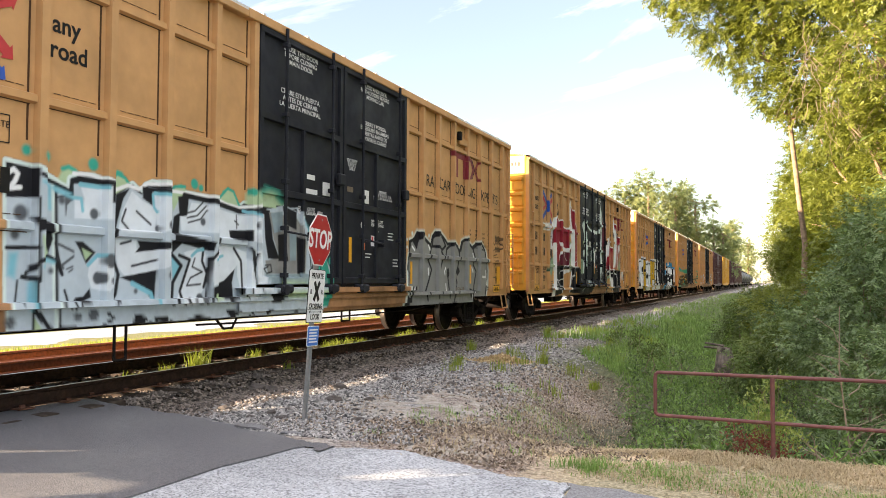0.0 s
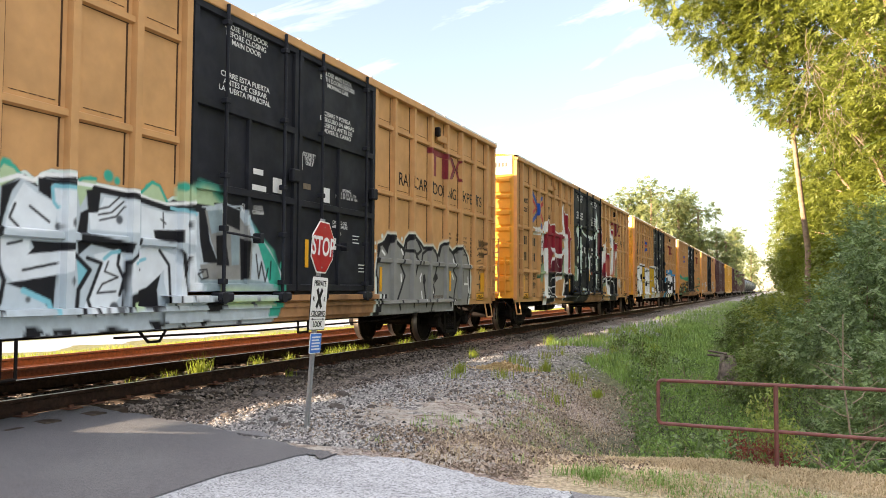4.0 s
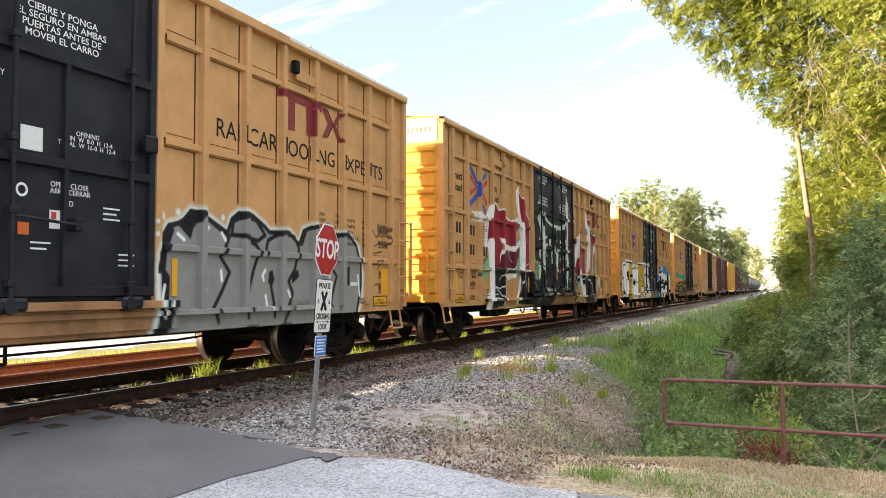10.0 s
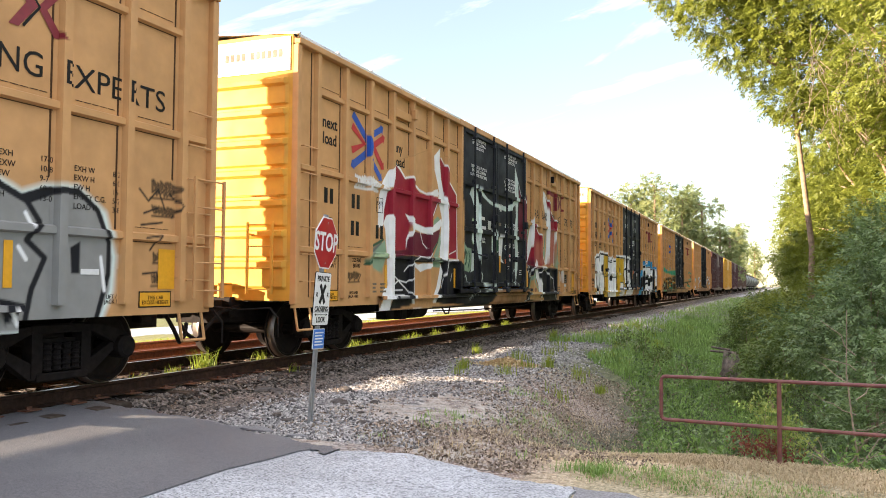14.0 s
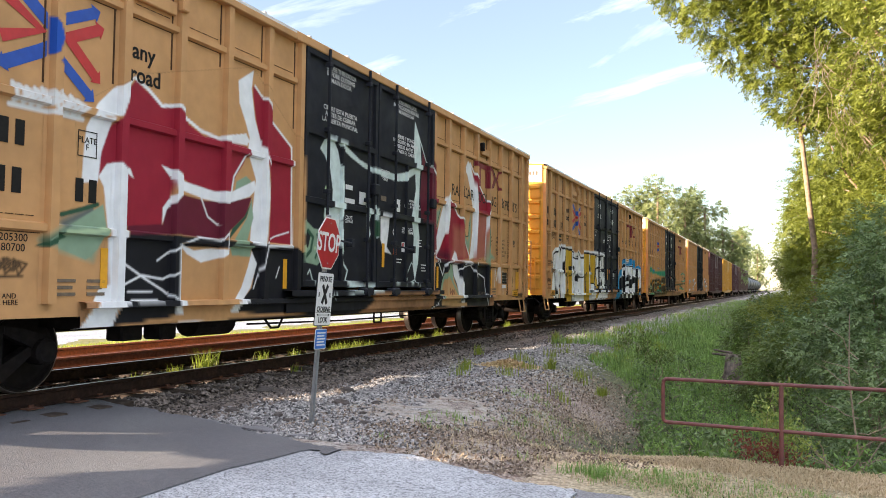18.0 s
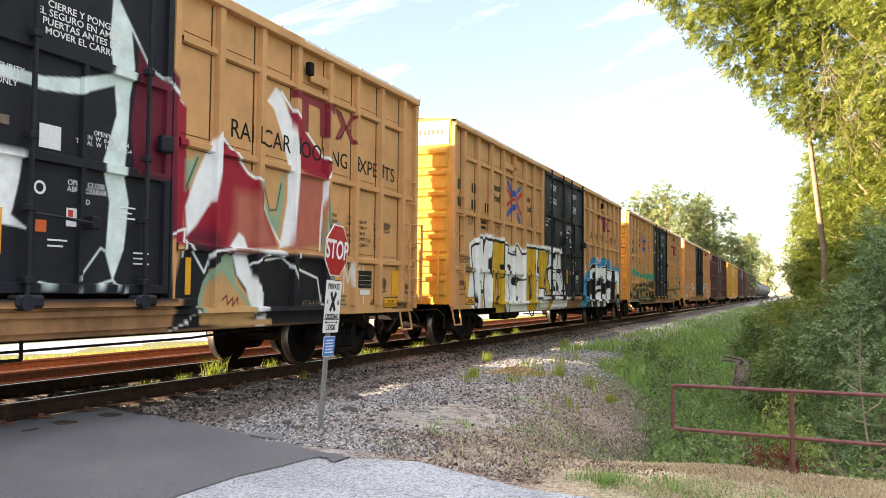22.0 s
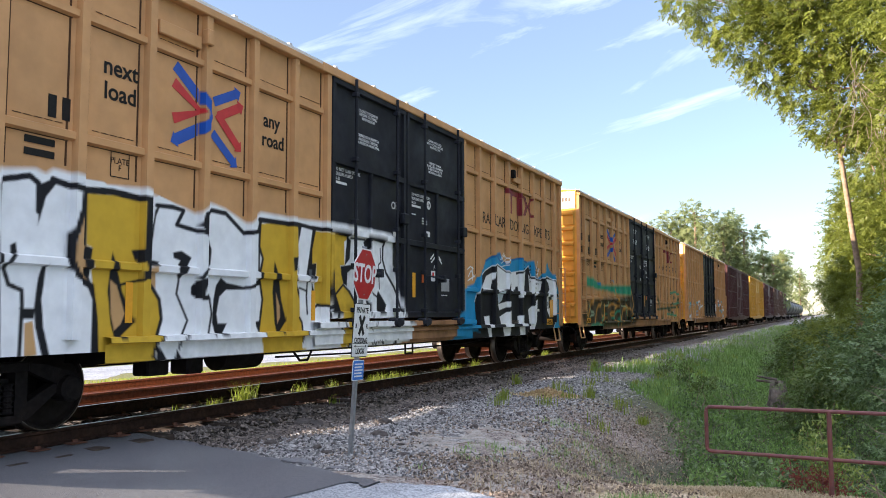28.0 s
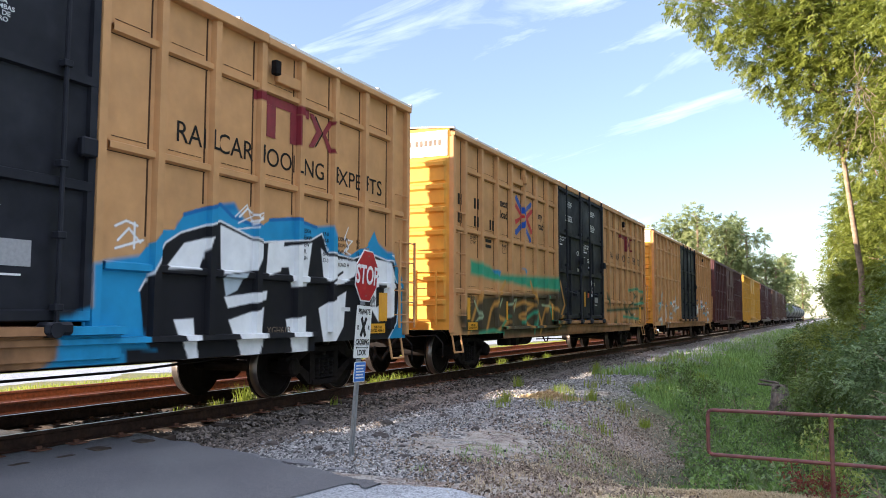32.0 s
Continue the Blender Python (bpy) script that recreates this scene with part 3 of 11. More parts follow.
def build_tracks():
    for centre, mat_side, dz, label in ((TRACK_X, RAIL_DARK, 0.0, "dark steel rail with a worn bright head"), (TRACK_X - 2.95, RUST, -0.01, "rusty brown rail of the unused track")):
        for side in (-1, 1):
            x = centre + side * 0.753
            rail = thing("rail", label, "rail", (x, 0, dz), "rails")
            g = Geo().prism([(px, pz) for px, pz in RAIL_PROFILE], "y", -120, 900)
            part("rail_body", g, mat_side, rail)
            if dz == 0:
                part("running_surface", Geo().box(-0.024, 0.024, -120, 900, 0.0005, 0.002), RAIL_TOP, rail, "bright worn strip on the rail head")
            else:
                part("running_surface", Geo().box(-0.024, 0.024, -120, 900, 0.0005, 0.002), RUST_TOP, rail, "rust-red film on the unused rail head")
    rnd = random.Random(11)
    g = Geo().box(-1.28, 1.28, -0.11, 0.11, -0.36, -0.165, 0.012)
    me = g.mesh("railway_tie")
    me.materials.append(TIE)
    plate = Geo().box(-0.17, 0.17, -0.1, 0.1, -0.168, -0.156).box(-0.10, -0.075, -0.03, 0.03, -0.16, -0.125).box(0.075, 0.10, -0.03, 0.03, -0.16, -0.125).mesh("tie_plate")
    plate.materials.append(RUST)
    for k in range(100):
        y = 5.0 + k * 0.52 + rnd.uniform(-0.04, 0.04)
        tie = tagged(new("railway_tie", me), "dark creosoted wooden railway tie with steel plates", "railway tie", "ties under the rails")
        tie.location, tie.rotation_euler = (TRACK_X + rnd.uniform(-0.05, 0.05), y, rnd.uniform(-0.045, -0.03)), (0, 0, rnd.uniform(-0.02, 0.02))
        for s in (-0.753, 0.753):
            part("tie_plate", plate, None, tie, at=(s, 0, 0.03))


build_ground()
build_road()
build_tracks()

# ---- the train ----
CAR_L, PITCH = 19.18, 21.1
WALL_X, POST_X, EAVE, SILL = 1.515, 1.60, 5.05, 0.84
DOOR_A, DOOR_M, DOOR_B = 7.1, 9.58, 12.2
FRONT_POSTS = [0.64 + 0.925 * k for k in range(7)]
REAR_POSTS = [CAR_L - 0.61 - 0.912 * k for k in range(7)][::-1]
BELTS = (1.75, 3.035, 4.31)
TRAIN, WHEELSETS, PAINTED = [], [], {}


class Paint:
    """A car's side as a picture of spray paint and stencils: rgb and cover over (u along the car, z above the rail)."""
    CELL = 0.01

    def __init__(self):
        self.nu, self.nz = int(CAR_L / self.CELL) + 2, int(5.2 / self.CELL) + 2
        self.a = np.zeros((self.nz, self.nu, 4), np.float32)

    def blend(self, sl, cover, rgb):
        c = cover[..., None]
        old = self.a[sl]
        alpha = cover + old[..., 3] * (1 - cover)
        mixed = (np.array(rgb, np.float32) * c + old[..., :3] * (old[..., 3] * (1 - cover))[..., None]) / np.maximum(alpha, 1e-4)[..., None]
        self.a[sl] = np.concatenate([mixed, alpha[..., None]], -1)

    def window(self, us, zs, pad):
        i0, i1 = max(0, int((min(us) - pad) / self.CELL)), min(self.nu, int((max(us) + pad) / self.CELL) + 2)
        j0, j1 = max(0, int((min(zs) - pad) / self.CELL)), min(self.nz, int((max(zs) + pad) / self.CELL) + 2)
        u, z = np.meshgrid(np.arange(i0, i1) * self.CELL, np.arange(j0, j1) * self.CELL)
        return (slice(j0, j1), slice(i0, i1)), u, z

    @staticmethod
    def edge_distance(u, z, pts, closed):
        d = np.full(u.shape, 1e9)
        n = len(pts)
        for k in range(n if closed else n - 1):
            (ax, az), (bx, bz) = pts[k], pts[(k + 1) % n]
            ex, ez = bx - ax, bz - az
            t = np.clip(((u - ax) * ex + (z - az) * ez) / max(ex * ex + ez * ez, 1e-9), 0, 1)
            d = np.minimum(d, np.hypot(u - ax - t * ex, z - az - t * ez))
        return d

    def fill(self, pts, rgb, soft=0.006, grow=0.0, cover=1.0):
        """A filled shape, its edge blurred over `soft`, swollen by `grow`."""
        if not pts:
            return
        sl, u, z = self.window([p[0] for p in pts], [p[1] for p in pts], grow + soft + 0.05)
        inside, n = np.zeros(u.shape, bool), len(pts)
        for k in range(n):
            (ax, az), (bx, bz) = pts[k], pts[(k + 1) % n]
            if az != bz:
                inside ^= ((az > z) != (bz > z)) & (u < (bx - ax) * (z - az) / (bz - az) + ax)
        d = self.edge_distance(u, z, pts, True)
        d = np.where(inside, -d, d) - grow
        self.blend(sl, np.clip(0.5 - d / (2 * soft), 0, 1) * cover, rgb)

    def line(self, pts, width, rgb, soft=0.006, closed=False, cover=1.0):
        sl, u, z = self.window([p[0] for p in pts], [p[1] for p in pts], width + soft + 0.05)
        d = self.edge_distance(u, z, pts, closed) - width / 2
        self.blend(sl, np.clip(0.5 - d / (2 * soft), 0, 1) * cover, rgb)

    def letter(self, pts, rgb, rim=(0.01, 0.01, 0.012), width=0.06):
        self.fill(pts, rgb)
        self.line(pts, width, rim, closed=True)

    def dot(self, u, z, r, rgb, soft=0.02, cover=1.0):
        self.line([(u, z), (u + 0.001, z)], 2 * r, rgb, soft, cover=cover)

    def reach(self, y0, y1):
        """The span along the car and the top of what is painted between y0 and y1."""
        i0, i1 = int(y0 / self.CELL), int(y1 / self.CELL)
        hit = self.a[:, i0:i1, 3] > 0.02
        if not hit.any():
            return None
        cols, rows = np.flatnonzero(hit.any(0)), np.flatnonzero(hit.any(1))
        return y0 + cols[0] * self.CELL - 0.02, y0 + cols[-1] * self.CELL + 0.02, rows[-1] * self.CELL + 0.03

    def at(self, u, z):
        i = np.clip(np.asarray(u) / self.CELL, 0, self.nu - 1.001)
        j = np.clip(np.asarray(z) / self.CELL, 0, self.nz - 1.001)
        i0, j0 = i.astype(int), j.astype(int)
        fi, fj = (i - i0)[..., None], (j - j0)[..., None]
        a = self.a
        return (a[j0, i0] * (1 - fi) + a[j0, i0 + 1] * fi) * (1 - fj) + (a[j0 + 1, i0] * (1 - fi) + a[j0 + 1, i0 + 1] * fi) * fj


def strip_mesh(name, profile_lines, paint, material):
    """A sheet through rows of points (rows x columns x 3), each point coloured by the paint at its (y, z)."""
    g = np.asarray(profile_lines, np.float32)
    r, c = g.shape[:2]
    i = (np.arange(r - 1)[:, None] * c + np.arange(c - 1)[None]).ravel()
    me = quick_mesh(name, g.reshape(-1, 3), np.stack([i, i + 1, i + c + 1, i + c], 1), material)
    if paint is not None:
        col = me.color_attributes.new("paint", "FLOAT_COLOR", "POINT")
        rgba = paint.at(g.reshape(-1, 3)[:, 1], g.reshape(-1, 3)[:, 2])
        col.data.foreach_set("color", np.ascontiguousarray(rgba, np.float32).ravel())
    return me


def steps(a, b, s):
    return np.linspace(a, b, max(2, int(abs(b - a) / s) + 1))


def sheet(name, y0, y1, z0, z1, x, paint, material, s=0.0145):
    """An upright panel that looks along +x, finely divided where it carries paint."""
    span = paint.reach(y0, y1) if paint is not None else None
    ys, zs = np.array([y0, y1]), np.array([z0, z1])
    if span:
        a, b, top = max(span[0], y0 + 0.01), min(span[1], y1 - 0.01), min(span[2], z1 - 0.01)
        low = min(top, 2.75)
        ys = np.concatenate([[y0], steps(a, b, s), [y1]])
        zs = np.concatenate([steps(z0, low, s), steps(low, top, s * 1.4)[1:] if top > low + 0.01 else [], [z1]])
    gy, gz = np.meshgrid(ys, zs)
    return strip_mesh(name, np.stack([np.full(gy.shape, x), gy, gz], -1), paint if span else None, material)


def post_mesh(y, z0, z1, paint, material, name="side_post"):
    span = paint.reach(y - 0.1, y + 0.1) if paint is not None else None
    zs = np.concatenate([steps(z0, min(span[2], z1 - 0.01), 0.018), [z1]]) if span and span[2] > z0 else np.array([z0, z1])
    prof = [(WALL_X + 0.004, -0.11), (WALL_X + 0.008, -0.068), (POST_X - 0.02, -0.058), (POST_X, -0.052), (POST_X, -0.026), (POST_X, 0.0), (POST_X, 0.026), (POST_X, 0.052), (POST_X - 0.02, 0.058), (WALL_X + 0.008, 0.068), (WALL_X + 0.004, 0.11)]
    return strip_mesh(name, np.array([[(px, y + py, z) for px, py in prof] for z in zs]), paint, material)


def belt_mesh(y0, y1, z, paint, material, name="belt_rail"):
    ys = steps(y0, y1, 0.018) if paint is not None and paint.reach(y0, y1) and paint.reach(y0, y1)[2] > z else np.array([y0, y1])
    prof = [(WALL_X + 0.004, -0.055), (POST_X - 0.03, -0.035), (POST_X - 0.03, -0.012), (POST_X - 0.03, 0.012), (POST_X - 0.03, 0.035), (WALL_X + 0.03, 0.046), (WALL_X + 0.004, 0.055)]
    return strip_mesh(name, np.array([[(px, yy, z + pz) for yy in ys] for px, pz in prof]), paint, material)


def shared(key, make, store={}):
    if key not in store:
        store[key] = make()
    return store[key]


def wheelset_mesh():
    g = Geo()
    for s in (-1, 1):
        prof = [(0.0, 0.10), (0.02, 0.17), (0.06, 0.36), (0.05, 0.40), (0.075, 0.42), (0.075, 0.455), (-0.055, 0.462), (-0.062, 0.485), (-0.085, 0.485), (-0.085, 0.42), (-0.05, 0.40), (-0.03, 0.36), (-0.03, 0.17), (-0.05, 0.10)]
        g.lathe([(s * (0.735 + d), r) for d, r in prof], 32)
    g.lathe([(-0.95, 0.085), (0.95, 0.085)], 14)
    g.lathe([(0.95, 0.085), (0.95, 0.0)], 14)
    for k in range(3):
        a = k * math.tau / 3
        g.tube((0.95, 0.05 * math.cos(a), 0.05 * math.sin(a)), (0.975, 0.05 * math.cos(a), 0.05 * math.sin(a)), 0.014, 6)
    return g.mesh("wheelset", False)


def tread_mesh():
    g = Geo()
    for s in (-1, 1):
        g.lathe([(s * (0.735 + 0.0755), 0.444), (s * (0.735 + 0.078), 0.4565), (s * (0.735 - 0.05), 0.4635)], 32)
    return g.mesh("tread", True)


def side_frame_mesh():
    """A cast truck side frame: an arched bow over two journal boxes with a window for the springs."""
    g = Geo()
    for s in (-1, 1):
        g.prism([(s * 0.42, 0.66), (s * 0.30, 0.76), (s * 0.62, 0.72), (s * 1.02, 0.60), (s * 1.02, 0.42), (s * 0.80, 0.42), (s * 0.74, 0.52)], "x", -0.07, 0.07)
        g.prism([(s * 0.80, 0.46), (s * 0.72, 0.52), (s * 0.30, 0.30), (s * 0.24, 0.17), (s * 0.42, 0.18)], "x", -0.06, 0.06)
        g.box(-0.07, 0.07, min(s * 0.26, s * 0.40), max(s * 0.26, s * 0.40), 0.2, 0.74)
        g.lathe([(-0.10, 0.14), (0.10, 0.14), (0.13, 0.11), (0.13, 0.0)], 14, "x", (0.03, s * 0.889, 0.457))
    g.box(-0.08, 0.08, -0.42, 0.42, 0.66, 0.76, 0.015)
    g.box(-0.10, 0.10, -0.34, 0.34, 0.15, 0.24, 0.015)
    return g.mesh("side_frame")


def spring_mesh():
    g = Geo()
    prof = []
    for k in range(6):
        prof += [(0.255 + k * 0.055, 0.048), (0.27 + k * 0.055, 0.062), (0.285 + k * 0.055, 0.048)]
    return g.lathe(prof, 10, "z").mesh("spring")


def build_truck(car, y, spin):
    truck = part("truck", shared("bolster", lambda: Geo().box(-0.95, 0.95, -0.17, 0.17, 0.50, 0.72, 0.02).box(-0.3, 0.3, -0.25, 0.25, 0.68, 0.86).box(-0.7, 0.7, -0.62, -0.54, 0.38, 0.46).box(-0.7, 0.7, 0.54, 0.62, 0.38, 0.46).mesh("truck")), BLACK_STEEL, car, "grimy black two-axle railway truck", at=(0, y, 0))
    for s in (-1, 1):
        part("side_frame", shared("side_frame", side_frame_mesh), BLACK_STEEL, truck, at=(s * 1.03, 0, 0))
        part("spring_plank", shared("plank", lambda: Geo().box(-0.03, 0.03, -0.24, 0.24, 0.24, 0.6).mesh("spring_plank")), BLACK_STEEL, truck, at=(s * 1.0, 0, 0))
        for yy in (-0.19, -0.065, 0.065, 0.19):
            part("spring", shared("spring", spring_mesh), BLACK_STEEL, truck, at=(s * 1.08, yy, 0))
    for s in (-0.889, 0.889):
        w = part("wheelset", shared("wheelset", lambda: joined_wheel()), None, truck, "brown steel wheels with polished treads", at=(0, s, 0.457))
        if spin:
            WHEELSETS.append(w)


def joined_wheel():
    a, b = wheelset_mesh(), tread_mesh()
    bm = bmesh.new()
    bm.from_mesh(a)
    n = len(bm.faces)
    bm.from_mesh(b)
    bm.faces.ensure_lookup_table()
    for k, f in enumerate(bm.faces):
        f.material_index = int(k >= n)
    me = bpy.data.meshes.new("wheelset")
    bm.to_mesh(me)
    bm.free()
    me.materials.append(WHEEL_STEEL)
    me.materials.append(TREAD)
    return me


def end_wall_mesh(y, out):
    """A corrugated end: broad pressed ribs across the width. out: -1 faces the eye's way, 1 the other."""
    n = 7
    z0, z1 = 1.12, 4.42
    h = (z1 - z0) / n
    zs, ds = [0.95, z0], [0.0, 0.0]
    for k in range(n):
        a = z0 + k * h
        zs += [a + 0.02, a + 0.05, a + h - 0.16, a + h - 0.12, a + h - 0.05, a + h - 0.02]
        ds += [0.015, 0.05, 0.05, 0.10, 0.10, 0.015]
    zs += [z1 + 0.06, EAVE + 0.05]
    ds += [0.0, 0.0]
    xs = np.array([-1.50, -1.44, -1.40, 1.40, 1.44, 1.50])
    k = np.array([0, 0.1, 1, 1, 0.1, 0])
    rows = [[(x, y + out * (0.005 + d * q), z) for x, q in zip(xs, k)] for z, d in zip(zs, ds)]
    return strip_mesh("end_wall", np.array(rows), None, None)


def boxcar(name, label, start, paint=None, detail=2, colours=None, spin=False, door_style=0, posts=True, gear=True, mark=None):
    """A 60-foot boxcar with outside posts, black double doors and corrugated ends. detail 2: near, 1: middle, 0: far."""
    tan, dark, end_mat, roof = colours or (TAN, DOOR, TAN_END, WHITE_ROOF)
    car = thing(name, label, "boxcar", (TRACK_X, start, 0), "cars of the freight train")
    TRAIN.append((car, start))
    PAINTED[car.name] = paint
    # walls
    for a, b in ((0.0, DOOR_A), (DOOR_B, CAR_L)):
        part("side_wall", sheet("side_wall", a, b, SILL, EAVE - 0.02, WALL_X, paint, tan, 0.0145 if detail == 2 else 0.04), None, car)
    part("side_wall", Geo().box(-1.475, -1.46, 0, CAR_L, SILL, EAVE - 0.02), tan, car, "unseen far side of the car")
    part("end_wall", end_wall_mesh(0.0, -1), end_mat, car, "corrugated steel end with broad pressed ribs")
    part("end_wall", end_wall_mesh(CAR_L, 1), end_mat, car)
    part("top_panel", Geo().box(-1.46, 1.46, -0.022, -0.008, 4.50, 5.03), roof, car, "white panel across the top of the end")
    ys, dz = [], []
    for k in range(17):
        y = k * CAR_L / 16
        ys += [y - 0.035, y - 0.03, y + 0.03, y + 0.035]
        dz += [0.0, 0.03, 0.03, 0.0]
    prof = [(1.55, EAVE - 0.06), (1.62, EAVE - 0.04), (1.62, EAVE), (0.0, EAVE + 0.13), (-1.62, EAVE), (-1.62, EAVE - 0.04), (-1.55, EAVE - 0.06)]
    g = shared("roof", lambda: strip_mesh("roof", np.array([[(x, min(max(y, -0.03), CAR_L + 0.03), z + d * (1 < j < 5)) for j, (x, z) in enumerate(prof)] for y, d in zip(ys, dz)]), None, None)) if roof is WHITE_ROOF else strip_mesh("roof", np.array([[(x, y, z) for x, z in prof] for y in (0.0, CAR_L)]), None, None)
    part("roof", g, roof, car, "pale ribbed steel roof")
    for a, b in ((0.0, DOOR_A - 0.3), (DOOR_A - 0.3, CAR_L - 4.2), (CAR_L - 4.2, CAR_L)):
        part("eave_rail", Geo().box(WALL_X - 0.02, POST_X + 0.03, a + 0.003, b - 0.003, EAVE - 0.14, EAVE - (0.04 if b != CAR_L - 4.2 else 0.0), 0.012), tan, car)
    for y in (0.0, CAR_L):
        y0 = y if y == 0 else y - 0.11
        part("corner_post", Geo().box(WALL_X - 0.03, POST_X, y0, y0 + 0.11, 0.9, EAVE - 0.14, 0.012), tan, car)
    # posts and belt rails
    if posts:
        if mark:
            marks_on_posts(paint, *mark)
        for p in FRONT_POSTS + REAR_POSTS:
            lo = 0.98 if 1.4 < min(p, CAR_L - p) else 1.0
            part("side_post", post_mesh(p, lo, EAVE - 0.14, paint, tan), None, car)
        for z in BELTS:
            edges = [0.11] + FRONT_POSTS + [DOOR_A - 0.12] if z < 4 else [FRONT_POSTS[0]] + FRONT_POSTS[1:] + [DOOR_A - 0.12]
            for a, b in zip(edges, edges[1:]):
                part("belt_rail", belt_mesh(a + 0.06, b - 0.06, z, paint, tan), None, car)
            edges = [DOOR_B + 0.12] + REAR_POSTS + [CAR_L - 0.11] if z < 4 else [DOOR_B + 0.12] + REAR_POSTS
            for a, b in zip(edges, edges[1:]):
                part("belt_rail", belt_mesh(a + 0.06, b - 0.06, z, paint, tan), None, car)
        for y in (DOOR_A - 0.06, DOOR_B + 0.06):
            part("door_post", post_mesh(y, 0.95, EAVE - 0.14, paint, tan, "door_post"), None, car)
    # the panels' edges: dark strips for seams and shade beside posts, over and under belts
    if detail == 2:
        for p in FRONT_POSTS + REAR_POSTS + [DOOR_B + 0.06, DOOR_A - 0.06]:
            for off, w in ((-0.135, 0.011), (0.118, 0.004)):
                span = paint.reach(p + off - 0.01, p + off + 0.02) if paint is not None else None
                lo = max(1.0, span[2]) if span else 1.0
                if lo < EAVE - 0.3:
                    part("panel_seam", Geo().box(WALL_X - 0.004, WALL_X + 0.0055, -w, w, lo, EAVE - 0.15), SEAM_SHADE, car, at=(0, p + off, 0))
        for z in BELTS:
            for posts_ in (FRONT_POSTS + [DOOR_A - 0.06], [DOOR_B + 0.06] + REAR_POSTS):
                for a, b in zip(posts_, posts_[1:]):
                    if paint is not None and paint.at((a + b) / 2, z + 0.1)[3] > 0.4:
                        continue
                    g = Geo()
                    for k in range(5):
                        u = a + 0.17 + k * (b - a - 0.34) / 5
                        g.box(WALL_X - 0.004, WALL_X + 0.0055, u + 0.01, u + 0.10, z + 0.105, z + 0.112)
                    part("weld_line", shared("weld%.3f" % (b - a) + "%.2f" % z + "%.2f" % a, lambda: g.mesh("weld_line")), SEAM_SHADE, car)
                    part("belt_joint", shared("gap%.3f" % (b - a), lambda: Geo().box(WALL_X - 0.004, WALL_X + 0.006, 0.11, b - a - 0.11, -0.064, -0.052).mesh("belt_shade_strip")), SEAM_SHADE, car, at=(0, a, z))
    # sills and underframe
    part("side_sill", strip_mesh("side_sill", np.array([[(x, y, z) for y in steps(2.9, CAR_L - 2.9, 0.03)] for x, z in ((1.49, 1.0), (1.63, 0.99), (1.64, 0.93), (1.55, 0.92), (1.55, 0.88), (1.55, 0.84), (1.55, 0.80), (1.55, 0.76), (1.55, 0.72), (1.40, 0.70))]), paint, TAN_SILL if tan is TAN else tan), None, car, "side sill with a flange along its top")
    part("door_sill", strip_mesh("door_sill", np.array([[(x, y, z) for y in steps(DOOR_A - 0.4, DOOR_B + 0.4, 0.03)] for x, z in ((1.48, 1.12), (1.70, 1.11), (1.70, 1.03), (1.60, 1.02), (1.60, 0.97), (1.60, 0.92), (1.60, 0.87), (1.60, 0.82), (1.60, 0.78), (1.48, 0.77))]), paint, TAN_SILL if tan is TAN else tan), None, car, "stepped sill with the doors' roller track")
    far_sill = shared("far_sill", lambda: Geo().box(-1.63, -1.47, 2.9, CAR_L - 2.9, 0.70, 1.0).box(-1.69, -1.63, DOOR_A - 0.4, DOOR_B + 0.4, 0.62, 1.1).mesh("side_sill"))
    part("side_sill", far_sill, TAN_SILL if tan is TAN else tan, car)
    g = Geo().box(-0.35, 0.35, -0.35, CAR_L + 0.35, 0.60, 0.95)
    for k in range(9):
        g.box(-1.42, 1.42, 3.1 + k * 1.62 - 0.06, 3.1 + k * 1.62 + 0.06, 0.70, 0.95)
    g.box(-1.44, 1.44, 0.02, CAR_L - 0.02, 0.93, 1.02)
    part("underframe", g, BLACK_STEEL, car, "grimy black steel underframe")
    for y in (1.95, CAR_L - 1.95):
        build_truck(car, y, spin)
    for y, s in ((0.0, -1), (CAR_L, 1)):
        g = Geo().box(-0.13, 0.13, min(y, y + s * 0.62), max(y, y + s * 0.62), 0.74, 0.96, 0.02)
        g.box(-0.19, 0.22, min(y + s * 0.6, y + s * 0.98), max(y + s * 0.6, y + s * 0.98), 0.70, 0.99, 0.05)
        g.box(-0.5, 0.5, y - 0.12, y + 0.12, 0.68, 1.0, 0.02)
        part("coupler", g, BLACK_STEEL, car, "heavy cast coupler")
    if detail:
        boxcar_fittings(car, paint, tan, gear)
    boxcar_doors(car, paint, dark, detail, door_style)
    return car


